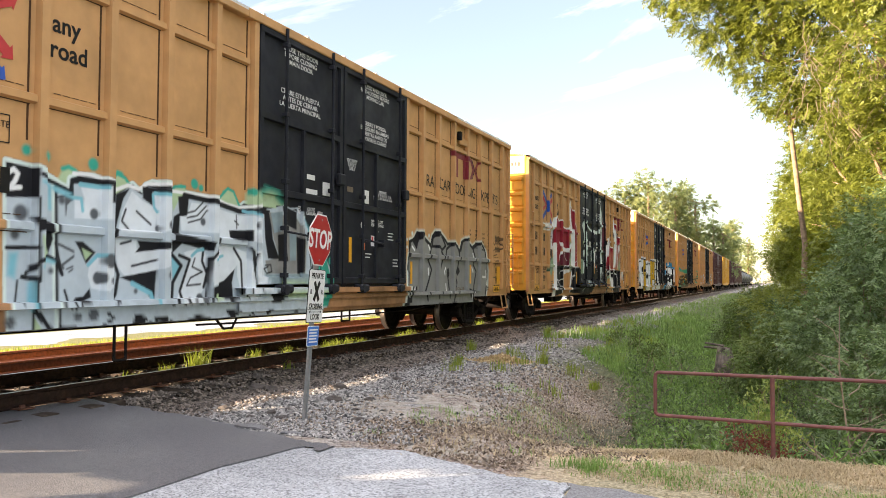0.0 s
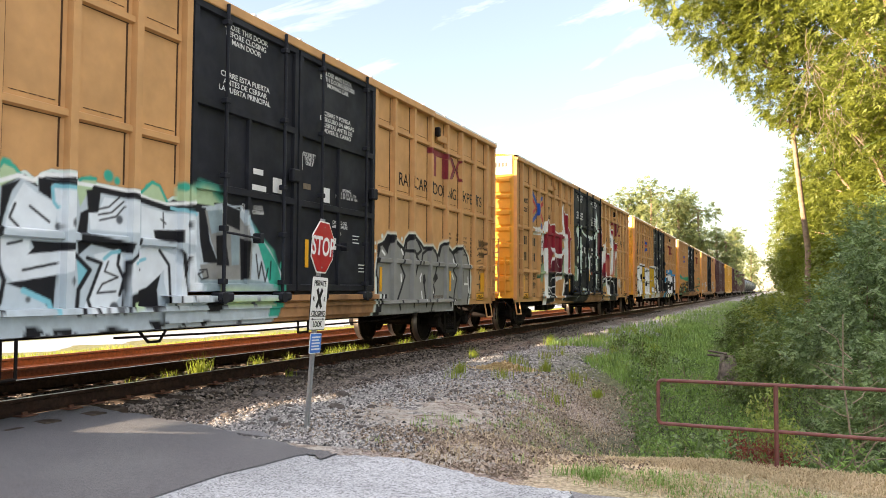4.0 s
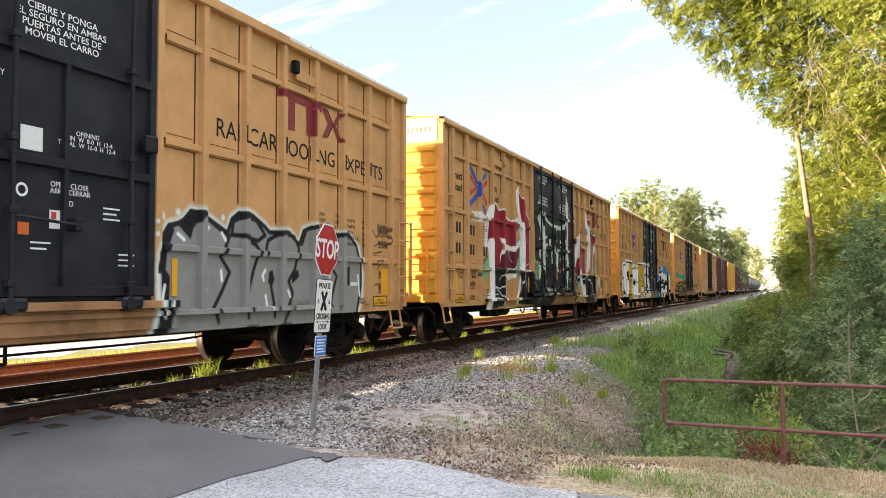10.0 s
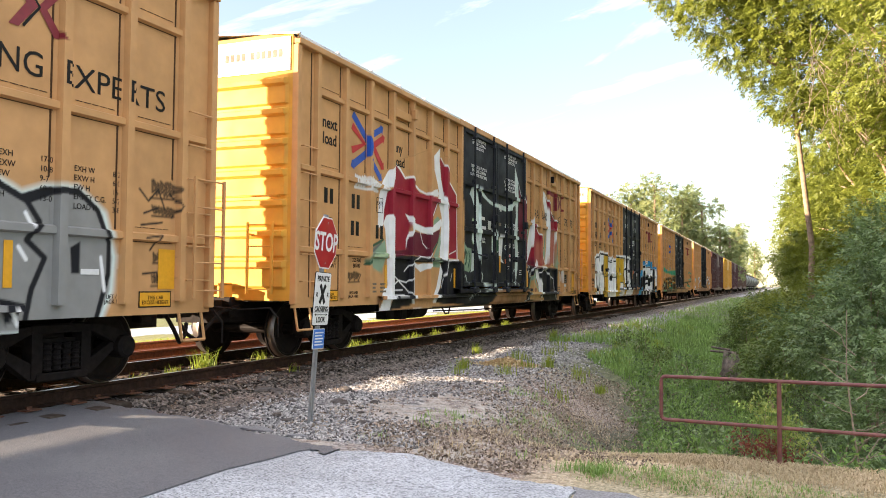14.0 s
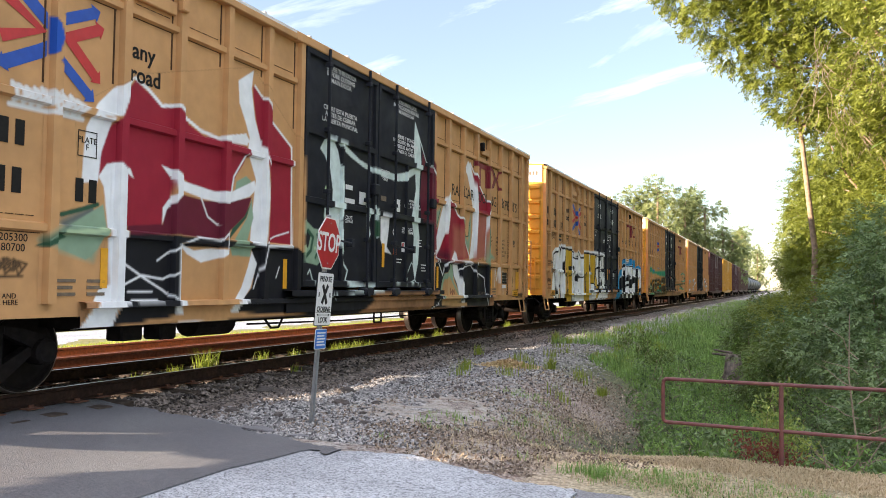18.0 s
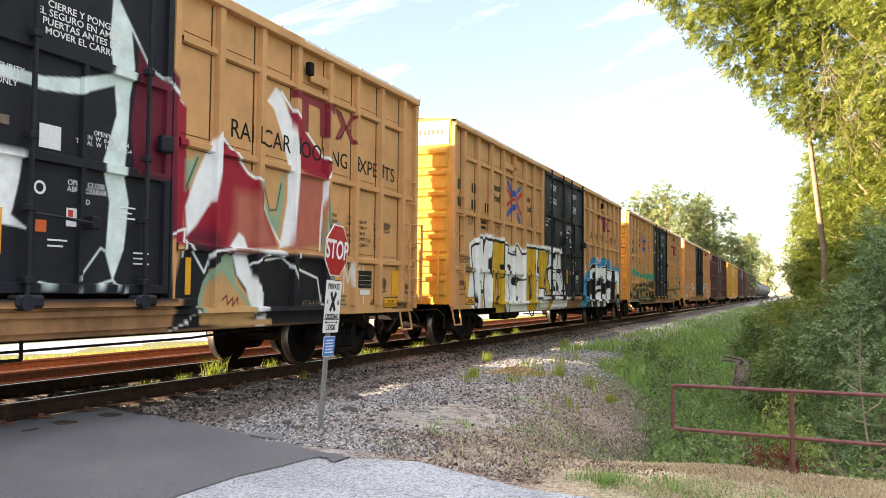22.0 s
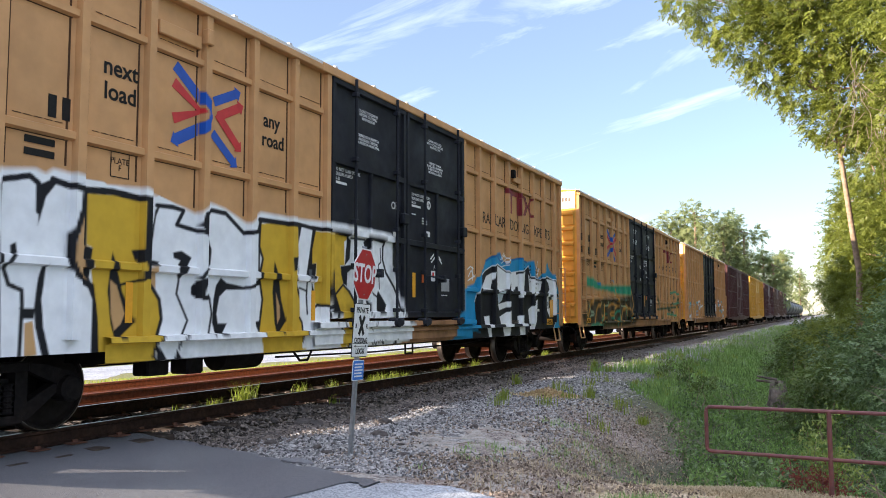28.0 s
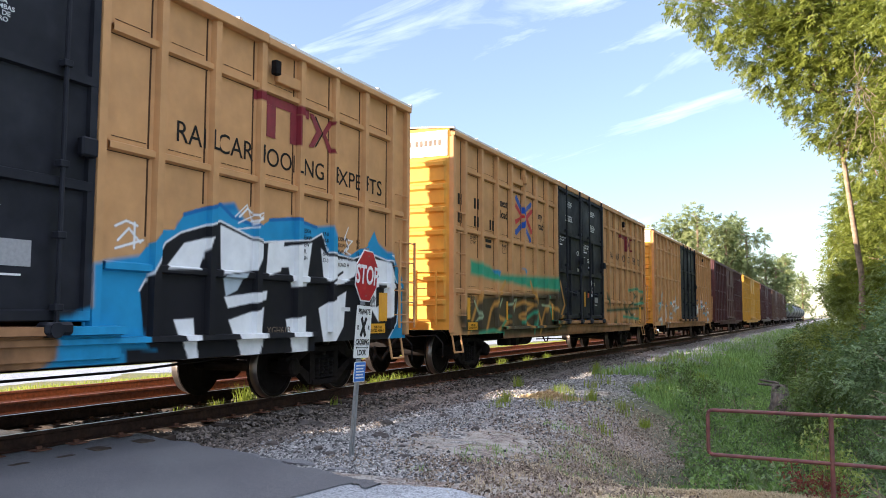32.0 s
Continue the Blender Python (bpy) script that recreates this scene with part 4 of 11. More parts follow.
def boxcar_fittings(car, paint, tan, gear=True):
    """Ladders, grab irons, sill steps, brake rigging, hoses and the like."""
    # ladders on the side, at both ends
    for y0 in (0.14, CAR_L - 0.56):
        g = Geo()
        for k in range(6):
            z = 1.25 + k * 0.42
            g.pipe([(WALL_X, y0, z), (POST_X + 0.03, y0, z), (POST_X + 0.03, y0 + 0.42, z), (WALL_X, y0 + 0.42, z)], 0.011, 6)
        part("side_ladder", g, tan, car, "row of steel grab irons")
        g = Geo().pipe([(1.48, y0, 0.95), (1.56, y0, 0.50), (1.56, y0 + 0.42, 0.50), (1.48, y0 + 0.42, 0.95)], 0.02, 6)
        part("sill_step", g, tan, car)
    # stand-off ladder on the rear corner and on the front end
    g = Geo()
    for y in (CAR_L - 0.46, CAR_L + 0.10):
        g.box(POST_X + 0.03, POST_X + 0.06, y - 0.02, y + 0.02, 1.02, 2.55)
    for k in range(5):
        g.tube((POST_X + 0.045, CAR_L - 0.46, 1.12 + 0.35 * k), (POST_X + 0.045, CAR_L + 0.10, 1.12 + 0.35 * k), 0.012, 6)
    part("corner_ladder", g, tan, car, "tan corner ladder at the car's end")
    g = Geo()
    for x in (0.86, 1.30):
        g.box(x - 0.02, x + 0.02, -0.22, -0.19, 1.05, 2.15)
        g.box(x - 0.015, x + 0.015, -0.2, 0.0, 1.95, 1.98)
    for k in range(4):
        g.tube((0.86, -0.205, 1.12 + 0.33 * k), (1.30, -0.205, 1.12 + 0.33 * k), 0.012, 6)
    part("end_ladder", g, TAN_END, car, "short ladder on the end")
    part("end_handrail", Geo().pipe([(-1.3, -0.08, 2.55), (-1.3, -0.17, 2.55), (1.35, -0.17, 2.55), (1.35, -0.08, 2.55)], 0.013, 6), TAN_END, car)
    part("brake_step", Geo().box(-0.9, 0.5, -0.42, -0.08, 1.18, 1.22, 0.008).box(-0.9, -0.86, -0.4, -0.08, 1.0, 1.2).box(0.46, 0.5, -0.4, -0.08, 1.0, 1.2), TAN_END, car, "steel crossover step")
    for y, s in ((-0.35, -1), (CAR_L + 0.35, 1)):
        pts = [(0.55, y - s * 0.4, 0.86), (0.50, y, 0.78), (0.44, y + s * 0.25, 0.55), (0.40, y + s * 0.42, 0.36), (0.36, y + s * 0.58, 0.46), (0.30, y + s * 0.68, 0.62)]
        part("air_hose", Geo().pipe(pts, 0.03, 8), BLACK_STEEL, car, "black rubber brake hose")
    for y, s in ((-0.30, -1), (CAR_L + 0.30, 1)):
        g = Geo().pipe([(1.35, y, 0.85), (0.9, y + s * 0.1, 0.82), (0.3, y + s * 0.1, 0.86)], 0.016, 6)
        g.pipe([(1.35, y, 0.85), (1.50, y, 0.70), (1.50, y, 0.42)], 0.016, 6)
        part("uncoupling_lever", g, BLACK_STEEL, car)
    # brake cylinder, reservoirs and rods under the floor
    if gear:
        g = Geo().lathe([(5.3, 0.0), (5.3, 0.20), (6.1, 0.20), (6.1, 0.0)], 16, "y", (0.95, 0, 0.68))
        part("air_reservoir", g, BLACK_STEEL, car, "cylindrical air reservoir under the floor")
        part("brake_valve", Geo().box(1.0, 1.3, 4.4, 4.7, 0.50, 0.8, 0.03), BLACK_STEEL, car)
        part("valve_bracket", Geo().box(1.05, 1.3, 3.75, 4.1, 0.52, 0.8, 0.02), BLACK_STEEL, car)
    else:
        part("hanger_bracket", Geo().pipe([(1.42, 4.60, 0.75), (1.42, 4.60, 0.30), (1.42, 4.78, 0.30), (1.42, 4.78, 0.75)], 0.018, 6), BLACK_STEEL, car, "black U-shaped hanger under the sill")
    g = Geo().pipe([(1.2, 6.3, 0.62), (1.25, 9.0, 0.58), (1.25, 13.0, 0.60), (1.0, 15.8, 0.70)], 0.016, 6)
    g.pipe([(1.28, 6.6, 0.70), (1.3, 6.75, 0.55), (1.3, 6.95, 0.55), (1.28, 7.1, 0.70)], 0.018, 6)
    g.pipe([(1.25, 10.2, 0.74), (1.25, 10.2, 0.50), (1.25, 10.5, 0.50), (1.25, 10.5, 0.74)], 0.02, 6)
    part("brake_rod", g, BLACK_STEEL, car)
    # a lamp-like bracket and the defect-card box high on the side
    for y in (CAR_L - 4.02, 4.30):
        s = 1 if y > 9 else -1
        part("latch_bracket", Geo().box(POST_X - 0.04, POST_X + 0.06, y - 0.06, y + 0.06, 4.53, 4.73, 0.015), tan if s < 0 else BLACK_STEEL, car)
        part("bracket_plate", Geo().box(WALL_X + 0.004, POST_X - 0.02, y + s * 0.08 if s > 0 else y - 0.78, y + 0.78 if s > 0 else y - 0.08, 4.46, 4.62, 0.01), tan, car)


def boxcar_doors(car, paint, dark, detail, style):
    """Two black plug doors with frames, belts, lock rods and handles."""
    zlo, zhi = 1.17, EAVE - 0.12
    for a, b in ((DOOR_A + 0.02, DOOR_M - 0.02), (DOOR_M + 0.02, DOOR_B - 0.02)):
        door = part("door", sheet("door", a, b, zlo, zhi, 1.555, paint, dark), None, car, "black steel plug door with long lock rods")
        part("door_edge", Geo().box(1.47, 1.553, a, b, zlo, zhi), dark, door)
        for z in (zlo + 0.05, 2.53, 3.62, zhi - 0.06):
            me = strip_mesh("door_belt", np.array([[(x, y, z + dz) for y in steps(a + 0.01, b - 0.01, 0.03)] for x, dz in ((1.557, -0.06), (1.61, -0.045), (1.61, 0.045), (1.557, 0.06))]), paint, dark)
            part("door_belt", me, None, door)
        mid = (a + b) / 2
        for y, lo, hi in ((a + 0.05, zlo, zhi), (b - 0.05, zlo, zhi), (mid, zlo, 3.6)):
            zs = steps(lo, hi, 0.03)
            w = 0.045 if hi > 4 else 0.03
            me = strip_mesh("door_stile", np.array([[(x, y + dy, z) for x, dy in ((1.557, -w - 0.01), (1.605, -w), (1.605, w), (1.557, w + 0.01))] for z in zs]), paint, dark)
            part("door_stile", me, None, door)
        if not detail:
            continue
        for y in (a + 0.60, b - 0.45):
            part("lock_rod", Geo().tube((1.665, y, 1.10), (1.665, y, EAVE - 0.05), 0.026, 8), dark, door, "tall vertical lock rod")
            for z in (1.3, 2.0, 2.7, 3.7, 4.75):
                part("rod_guide", shared("rod_guide", lambda: Geo().box(-0.05, 0.05, -0.05, 0.05, -0.035, 0.035, 0.008).mesh("rod_guide")), dark, door, at=(1.65, y, z))
            part("roller", Geo().box(1.56, 1.74, y - 0.16, y + 0.16, 1.03, 1.16, 0.03).lathe([(1.60, 0.0), (1.60, 0.075), (1.75, 0.075), (1.75, 0.0)], 12, "x", (0, y - 0.05, 1.08)), dark, door, "roller carriage on the sill track")
        part("door_handle", Geo().pipe([(1.665, a + 0.60, 1.95), (1.72, a + 0.85, 1.93), (1.72, a + 1.35, 1.90)], 0.018, 6).box(1.61, 1.74, a + 1.30, a + 1.40, 1.84, 1.98, 0.01), dark, door)
        part("lock_box", Geo().box(1.60, 1.70, b - 0.25, b - 0.05, 2.82, 3.02, 0.02), dark, door)

# ---- spray paint on the cars: places as metres along the car and above the rail ----
INK, SMOKE, WHITE_P, SILVER = (0.012, 0.012, 0.015), (0.10, 0.11, 0.12), (0.80, 0.81, 0.80), (0.47, 0.54, 0.58)
CYAN, MINT, TEAL, GREY, FROST = (0.20, 0.50, 0.58), (0.42, 0.55, 0.33), (0.03, 0.36, 0.26), (0.25, 0.25, 0.235), (0.62, 0.72, 0.68)
RED_P, DARKRED, SALMON, PINK, SAGE, DARKGREEN = (0.30, 0.018, 0.035), (0.13, 0.015, 0.03), (0.42, 0.13, 0.09), (0.6, 0.3, 0.3), (0.25, 0.36, 0.24), (0.03, 0.09, 0.05)
BLUE_P, BRIGHT_RED, MAROON_P = (0.02, 0.09, 0.42), (0.52, 0.03, 0.035), (0.20, 0.022, 0.03)
TANP, YELLOWP, BLUEP, DEEPBLUE, EMERALD, ORANGEP, UMBER = (0.52, 0.31, 0.13), (0.58, 0.37, 0.03), (0.03, 0.27, 0.50), (0.02, 0.14, 0.36), (0.05, 0.33, 0.19), (0.55, 0.28, 0.06), (0.07, 0.055, 0.03)


FILM, DIM, TANQ, DOORP = (0.68, 0.73, 0.76), (0.26, 0.34, 0.36), (0.54, 0.295, 0.122), (0.014, 0.015, 0.020)


def silver_letters(p):
    """The silver letters' crisp fills, black edges, turquoise glints and grey dots."""
    p.fill([(3.88, 2.3), (4.1, 2.33), (4.38, 2.28), (4.48, 2.17), (4.69, 2.29), (4.89, 2.22), (5.0, 2.32), (5.38, 2.33), (5.54, 2.27), (6.17, 2.26), (6.78, 2.19), (7.34, 2.24), (7.86, 2.36), (8.19, 2.29), (8.53, 2.03), (8.9, 1.8), (9.23, 1.45), (9.29, 1.2), (9.15, 0.84), (8.93, 0.64), (3.94, 0.68)], SILVER)
    p.fill([(4.38, 2.29), (4.49, 2.41), (4.62, 2.38), (4.69, 2.3), (4.48, 2.19)], MINT)
    p.fill([(5.38, 2.31), (5.46, 2.37), (5.64, 2.4), (5.67, 2.3), (5.54, 2.23), (5.44, 2.07)], MINT)
    p.fill([(6.31, 2.29), (6.52, 2.46), (6.65, 2.43), (6.78, 2.23), (6.53, 2.26)], MINT)
    p.fill([(7.2, 2.29), (7.41, 2.49), (7.59, 2.47), (7.64, 2.29)], MINT)
    p.line([(4.4, 2.3), (4.49, 2.42), (4.62, 2.39), (4.7, 2.31)], 0.04, TEAL)
    p.line([(5.39, 2.33), (5.46, 2.38), (5.65, 2.4)], 0.04, TEAL)
    p.line([(6.31, 2.3), (6.52, 2.47), (6.65, 2.44), (6.79, 2.25)], 0.04, TEAL)
    p.fill([(8.53, 2.03), (8.8, 1.85), (9.13, 1.56), (9.31, 1.2), (9.11, 0.79), (8.85, 0.8), (8.96, 1.2), (8.77, 1.59)], TEAL)
    p.dot(4.14, 2.47, 0.04, TEAL, 0.012)
    p.dot(5.82, 2.46, 0.06, TEAL, 0.012)
    p.dot(5.96, 2.41, 0.04, TEAL, 0.012)
    p.dot(7.06, 2.47, 0.04, TEAL, 0.012)
    p.line([(3.88, 2.35), (4.1, 2.36), (4.38, 2.32), (4.46, 2.23), (4.67, 2.31), (4.84, 2.28), (4.98, 2.36), (5.31, 2.39), (5.41, 2.32), (5.56, 2.32), (6.17, 2.32), (6.53, 2.25), (6.78, 2.23), (7.27, 2.3)], 0.045, WHITE_P)
    p.line([(3.88, 2.27), (3.99, 2.29), (4.38, 2.29), (4.38, 2.11)], 0.07, INK)
    p.fill([(4.48, 2.18), (4.7, 2.28), (4.6, 2.15), (4.52, 1.9), (4.47, 1.7), (4.4, 1.71), (4.47, 1.9)], INK)
    p.fill([(4.9, 2.32), (5.39, 2.33), (5.36, 2.28), (5.07, 2.27), (5.07, 2.11), (4.91, 2.18)], INK)
    p.fill([(5.52, 2.26), (5.73, 2.31), (5.7, 2.03), (5.56, 2.02), (5.55, 1.79), (5.41, 1.78), (5.45, 2.01), (5.55, 2.06)], INK)
    p.line([(5.64, 2.29), (6.2, 2.26), (6.78, 2.18), (7.36, 2.22)], 0.07, INK)
    p.fill([(3.96, 2.26), (4.34, 2.26), (4.37, 1.89), (3.9, 1.87), (3.89, 2.11), (4.0, 2.09), (4.0, 1.96), (4.03, 2.09)], FILM)
    p.fill([(4.73, 2.25), (4.89, 2.16), (5.15, 2.07), (5.13, 1.88), (5.23, 1.8), (4.69, 1.76), (4.52, 1.77), (4.58, 1.99)], FILM)
    p.line([(4.64, 2.03), (4.58, 1.89), (4.68, 1.81)], 0.028, INK)
    p.line([(4.81, 2.02), (5.05, 1.88)], 0.028, INK)
    p.fill([(5.08, 2.25), (5.39, 2.26), (5.39, 1.84), (5.15, 1.79), (5.14, 1.99), (5.08, 2.09)], FILM)
    p.line([(5.11, 2.26), (5.35, 2.26)], 0.05, CYAN)
    p.line([(5.08, 2.24), (5.1, 2.09), (5.15, 2.04)], 0.04, CYAN)
    p.line([(3.97, 2.24), (4.31, 2.24)], 0.05, CYAN)
    p.line([(3.89, 2.09), (3.99, 2.09), (4.01, 1.96)], 0.04, CYAN)
    p.fill([(4.48, 1.68), (4.82, 1.68), (4.82, 1.59), (5.29, 1.63), (5.39, 1.56), (5.37, 1.4), (5.15, 1.34), (4.66, 1.25), (4.53, 1.36), (4.49, 1.53)], FILM)
    p.fill([(4.83, 1.68), (5.09, 1.68), (5.39, 1.68), (5.39, 1.61), (4.97, 1.56), (4.8, 1.54), (4.87, 1.61)], INK)
    p.line([(4.57, 1.63), (4.73, 1.67)], 0.028, INK)
    p.line([(4.75, 1.38), (5.15, 1.46)], 0.028, INK)
    p.fill([(3.91, 1.63), (4.02, 1.63), (4.2, 1.52), (4.07, 1.39), (3.98, 1.54)], INK)
    p.fill([(4.01, 1.56), (4.15, 1.51), (4.06, 1.43)], MINT)
    p.fill([(4.12, 1.42), (4.24, 1.49), (4.41, 1.48), (4.46, 1.41), (4.46, 1.21), (4.34, 1.09), (4.15, 1.13), (4.1, 1.26)], FILM)
    p.line([(4.1, 1.38), (4.23, 1.49), (4.41, 1.48)], 0.045, CYAN)
    p.fill([(4.56, 1.25), (5.16, 1.34), (5.14, 1.16), (5.13, 0.93), (5.02, 1.05), (4.77, 1.19)], INK)
    p.line([(4.76, 1.18), (5.07, 1.06), (5.11, 0.95)], 0.06, CYAN)
    p.line([(4.46, 1.7), (4.47, 1.43), (4.54, 1.28), (4.5, 1.06), (4.42, 0.95)], 0.05, INK)
    p.fill([(5.41, 1.56), (5.59, 1.4), (5.45, 1.21)], CYAN)
    p.line([(5.39, 1.56), (5.6, 1.4), (5.45, 1.19), (5.43, 0.93)], 0.055, INK)
    p.fill([(5.78, 2.21), (6.32, 2.2), (6.3, 1.84), (5.59, 1.84), (5.57, 2.02), (5.69, 2.03)], FILM)
    p.line([(5.7, 2.07), (5.85, 2.11), (6.0, 2.23)], 0.022, INK)
    p.line([(5.7, 2.01), (5.89, 2.05), (6.07, 2.19)], 0.022, INK)
    p.line([(5.72, 1.95), (5.96, 2.01), (6.08, 2.13)], 0.022, INK)
    p.fill([(5.42, 1.78), (5.61, 1.79), (6.2, 1.72), (6.14, 1.6), (5.61, 1.68), (5.43, 1.55)], INK)
    p.fill([(5.64, 1.57), (6.02, 1.65), (6.08, 1.55), (6.05, 1.11), (5.83, 0.88), (5.51, 0.92), (5.58, 1.12), (5.76, 1.42)], FILM)
    p.line([(6.03, 1.64), (6.0, 1.47), (6.1, 1.31), (6.04, 1.13)], 0.045, INK)
    p.line([(5.56, 1.53), (5.76, 1.48), (5.58, 1.08), (5.66, 0.91)], 0.045, INK)
    p.line([(5.86, 1.5), (5.81, 1.39), (6.01, 1.33), (5.78, 1.25), (5.71, 1.15), (5.98, 1.17)], 0.024, INK)
    p.line([(5.8, 1.53), (5.9, 1.6), (6.02, 1.62)], 0.045, CYAN)
    p.fill([(6.19, 1.59), (6.42, 1.69), (6.74, 1.66), (6.81, 1.49), (6.68, 1.36), (6.44, 1.21), (6.15, 1.15), (6.1, 1.39)], FILM)
    p.line([(6.22, 1.49), (6.43, 1.55)], 0.04, CYAN)
    p.line([(6.31, 1.77), (6.25, 1.6), (6.12, 1.49), (6.09, 0.92)], 0.045, INK)
    p.line([(6.28, 1.42), (6.34, 1.42)], 0.03, INK)
    p.fill([(6.14, 1.12), (6.47, 1.22), (6.7, 1.38), (6.64, 1.19), (6.68, 0.94), (6.48, 0.92), (6.33, 0.99), (6.14, 0.95)], INK)
    p.fill([(6.21, 1.04), (6.34, 1.04), (6.3, 0.95), (6.17, 0.92)], MINT)
    p.fill([(6.35, 2.17), (6.79, 2.12), (7.14, 2.13), (7.29, 2.08), (7.3, 1.76), (6.99, 1.77), (6.99, 1.88), (6.6, 1.86), (6.6, 1.79), (6.36, 1.78)], FILM)
    p.fill([(6.56, 1.9), (7.02, 1.93), (7.02, 1.77), (6.8, 1.76), (6.59, 1.79)], INK)
    p.line([(6.72, 2.12), (6.73, 1.94)], 0.024, INK)
    p.line([(6.68, 2.04), (6.77, 1.99)], 0.02, INK)
    p.line([(6.86, 2.19), (7.29, 2.15)], 0.045, CYAN)
    p.fill([(6.74, 1.66), (6.93, 1.62), (7.08, 1.28), (7.09, 0.97), (6.89, 0.95), (6.76, 1.28)], FILM)
    p.line([(6.67, 1.66), (6.84, 1.49), (6.89, 0.97)], 0.045, INK)
    p.fill([(6.97, 1.7), (7.07, 1.63), (7.09, 1.28), (7.19, 1.0), (7.12, 1.06), (7.03, 1.37)], INK)
    p.fill([(7.07, 1.63), (7.29, 1.66), (7.38, 1.06), (7.13, 1.09)], FILM)
    p.line([(7.07, 1.5), (7.12, 1.59), (7.09, 1.43)], 0.03, INK)
    p.fill([(7.32, 2.25), (7.47, 2.25), (7.56, 1.83), (7.75, 1.52), (7.44, 1.54), (7.36, 1.82)], INK)
    p.fill([(7.45, 2.22), (8.19, 2.2), (8.45, 1.97), (8.5, 1.68), (8.47, 1.33), (7.44, 1.32), (7.37, 1.51), (7.75, 1.55), (7.58, 1.83)], GREY)
    p.fill([(7.5, 2.21), (7.81, 2.26), (7.8, 1.96), (7.59, 1.92)], DIM)
    p.fill([(7.8, 2.35), (8.2, 2.28), (8.2, 2.0), (7.89, 2.07)], INK)
    p.fill([(7.69, 1.9), (7.88, 1.93), (7.98, 1.51), (7.71, 1.51)], INK)
    p.fill([(8.2, 1.9), (8.47, 1.87), (8.43, 1.38), (8.24, 1.28)], INK)
    p.fill([(8.0, 1.95), (8.2, 1.93), (8.19, 1.53), (8.03, 1.52)], DIM)
    p.line([(7.37, 1.44), (7.51, 1.45), (7.54, 1.35), (7.41, 1.32), (7.34, 1.39), (7.44, 1.42)], 0.024, INK)
    p.fill([(7.37, 1.31), (8.47, 1.33), (8.91, 1.3), (9.1, 1.15), (7.9, 1.17), (7.45, 1.15)], DIM)
    p.line([(8.59, 1.69), (8.66, 1.35), (8.72, 1.58), (8.82, 1.31), (8.89, 1.5)], 0.032, INK)
    p.line([(8.96, 1.6), (8.94, 1.34)], 0.032, INK)
    p.fill([(7.44, 1.01), (7.88, 1.21), (7.88, 1.0), (7.69, 0.89), (7.49, 0.9)], INK)
    p.line([(7.75, 1.2), (9.1, 1.22)], 0.07, MINT)
    p.line([(7.9, 1.01), (8.96, 1.0)], 0.07, MINT)
    p.fill([(4.77, 0.82), (5.0, 0.79), (4.93, 0.67), (4.75, 0.7)], INK)
    p.fill([(5.66, 0.73), (5.88, 0.77), (6.11, 0.75), (6.23, 0.68), (5.94, 0.67)], INK)
    p.fill([(6.44, 0.83), (6.78, 0.79), (6.64, 0.67)], INK)
    p.fill([(7.39, 0.8), (7.57, 0.81), (7.46, 0.68)], INK)
    p.line([(4.99, 0.7), (5.13, 0.76), (5.32, 0.76), (5.49, 0.67)], 0.022, INK)
    p.line([(5.06, 0.69), (5.17, 0.73), (5.32, 0.72), (5.42, 0.67)], 0.022, INK)
    p.line([(4.31, 0.71), (4.45, 0.79), (4.38, 0.84)], 0.035, INK)
    p.line([(6.96, 0.68), (7.09, 0.76), (7.18, 0.67)], 0.035, INK)
    p.fill([(3.93, 1.03), (4.04, 1.04), (4.13, 1.13), (4.15, 1.03), (4.02, 0.98), (3.93, 0.94)], INK)
    p.dot(4.17, 1.94, 0.06, SMOKE, 0.012)
    p.dot(5.16, 1.84, 0.04, SMOKE, 0.012)
    p.dot(5.34, 1.89, 0.06, SMOKE, 0.012)
    p.dot(6.01, 1.98, 0.05, SMOKE, 0.012)
    p.dot(7.14, 2.0, 0.05, SMOKE, 0.012)
    p.dot(4.24, 1.24, 0.07, SMOKE, 0.012)
    p.dot(4.4, 1.21, 0.04, SMOKE, 0.012)
    p.dot(4.35, 1.43, 0.08, SMOKE, 0.012)
    p.dot(5.35, 1.28, 0.06, SMOKE, 0.012)
    p.dot(5.77, 0.96, 0.04, SMOKE, 0.012)
    p.dot(5.96, 0.98, 0.07, SMOKE, 0.012)
    p.dot(4.16, 0.84, 0.07, SMOKE, 0.012)
    p.dot(3.96, 0.83, 0.04, SMOKE, 0.012)
    p.dot(4.82, 1.09, 0.03, SMOKE, 0.012)
    p.dot(8.23, 0.72, 0.06, SMOKE, 0.012)
    p.dot(8.48, 1.0, 0.05, SMOKE, 0.012)


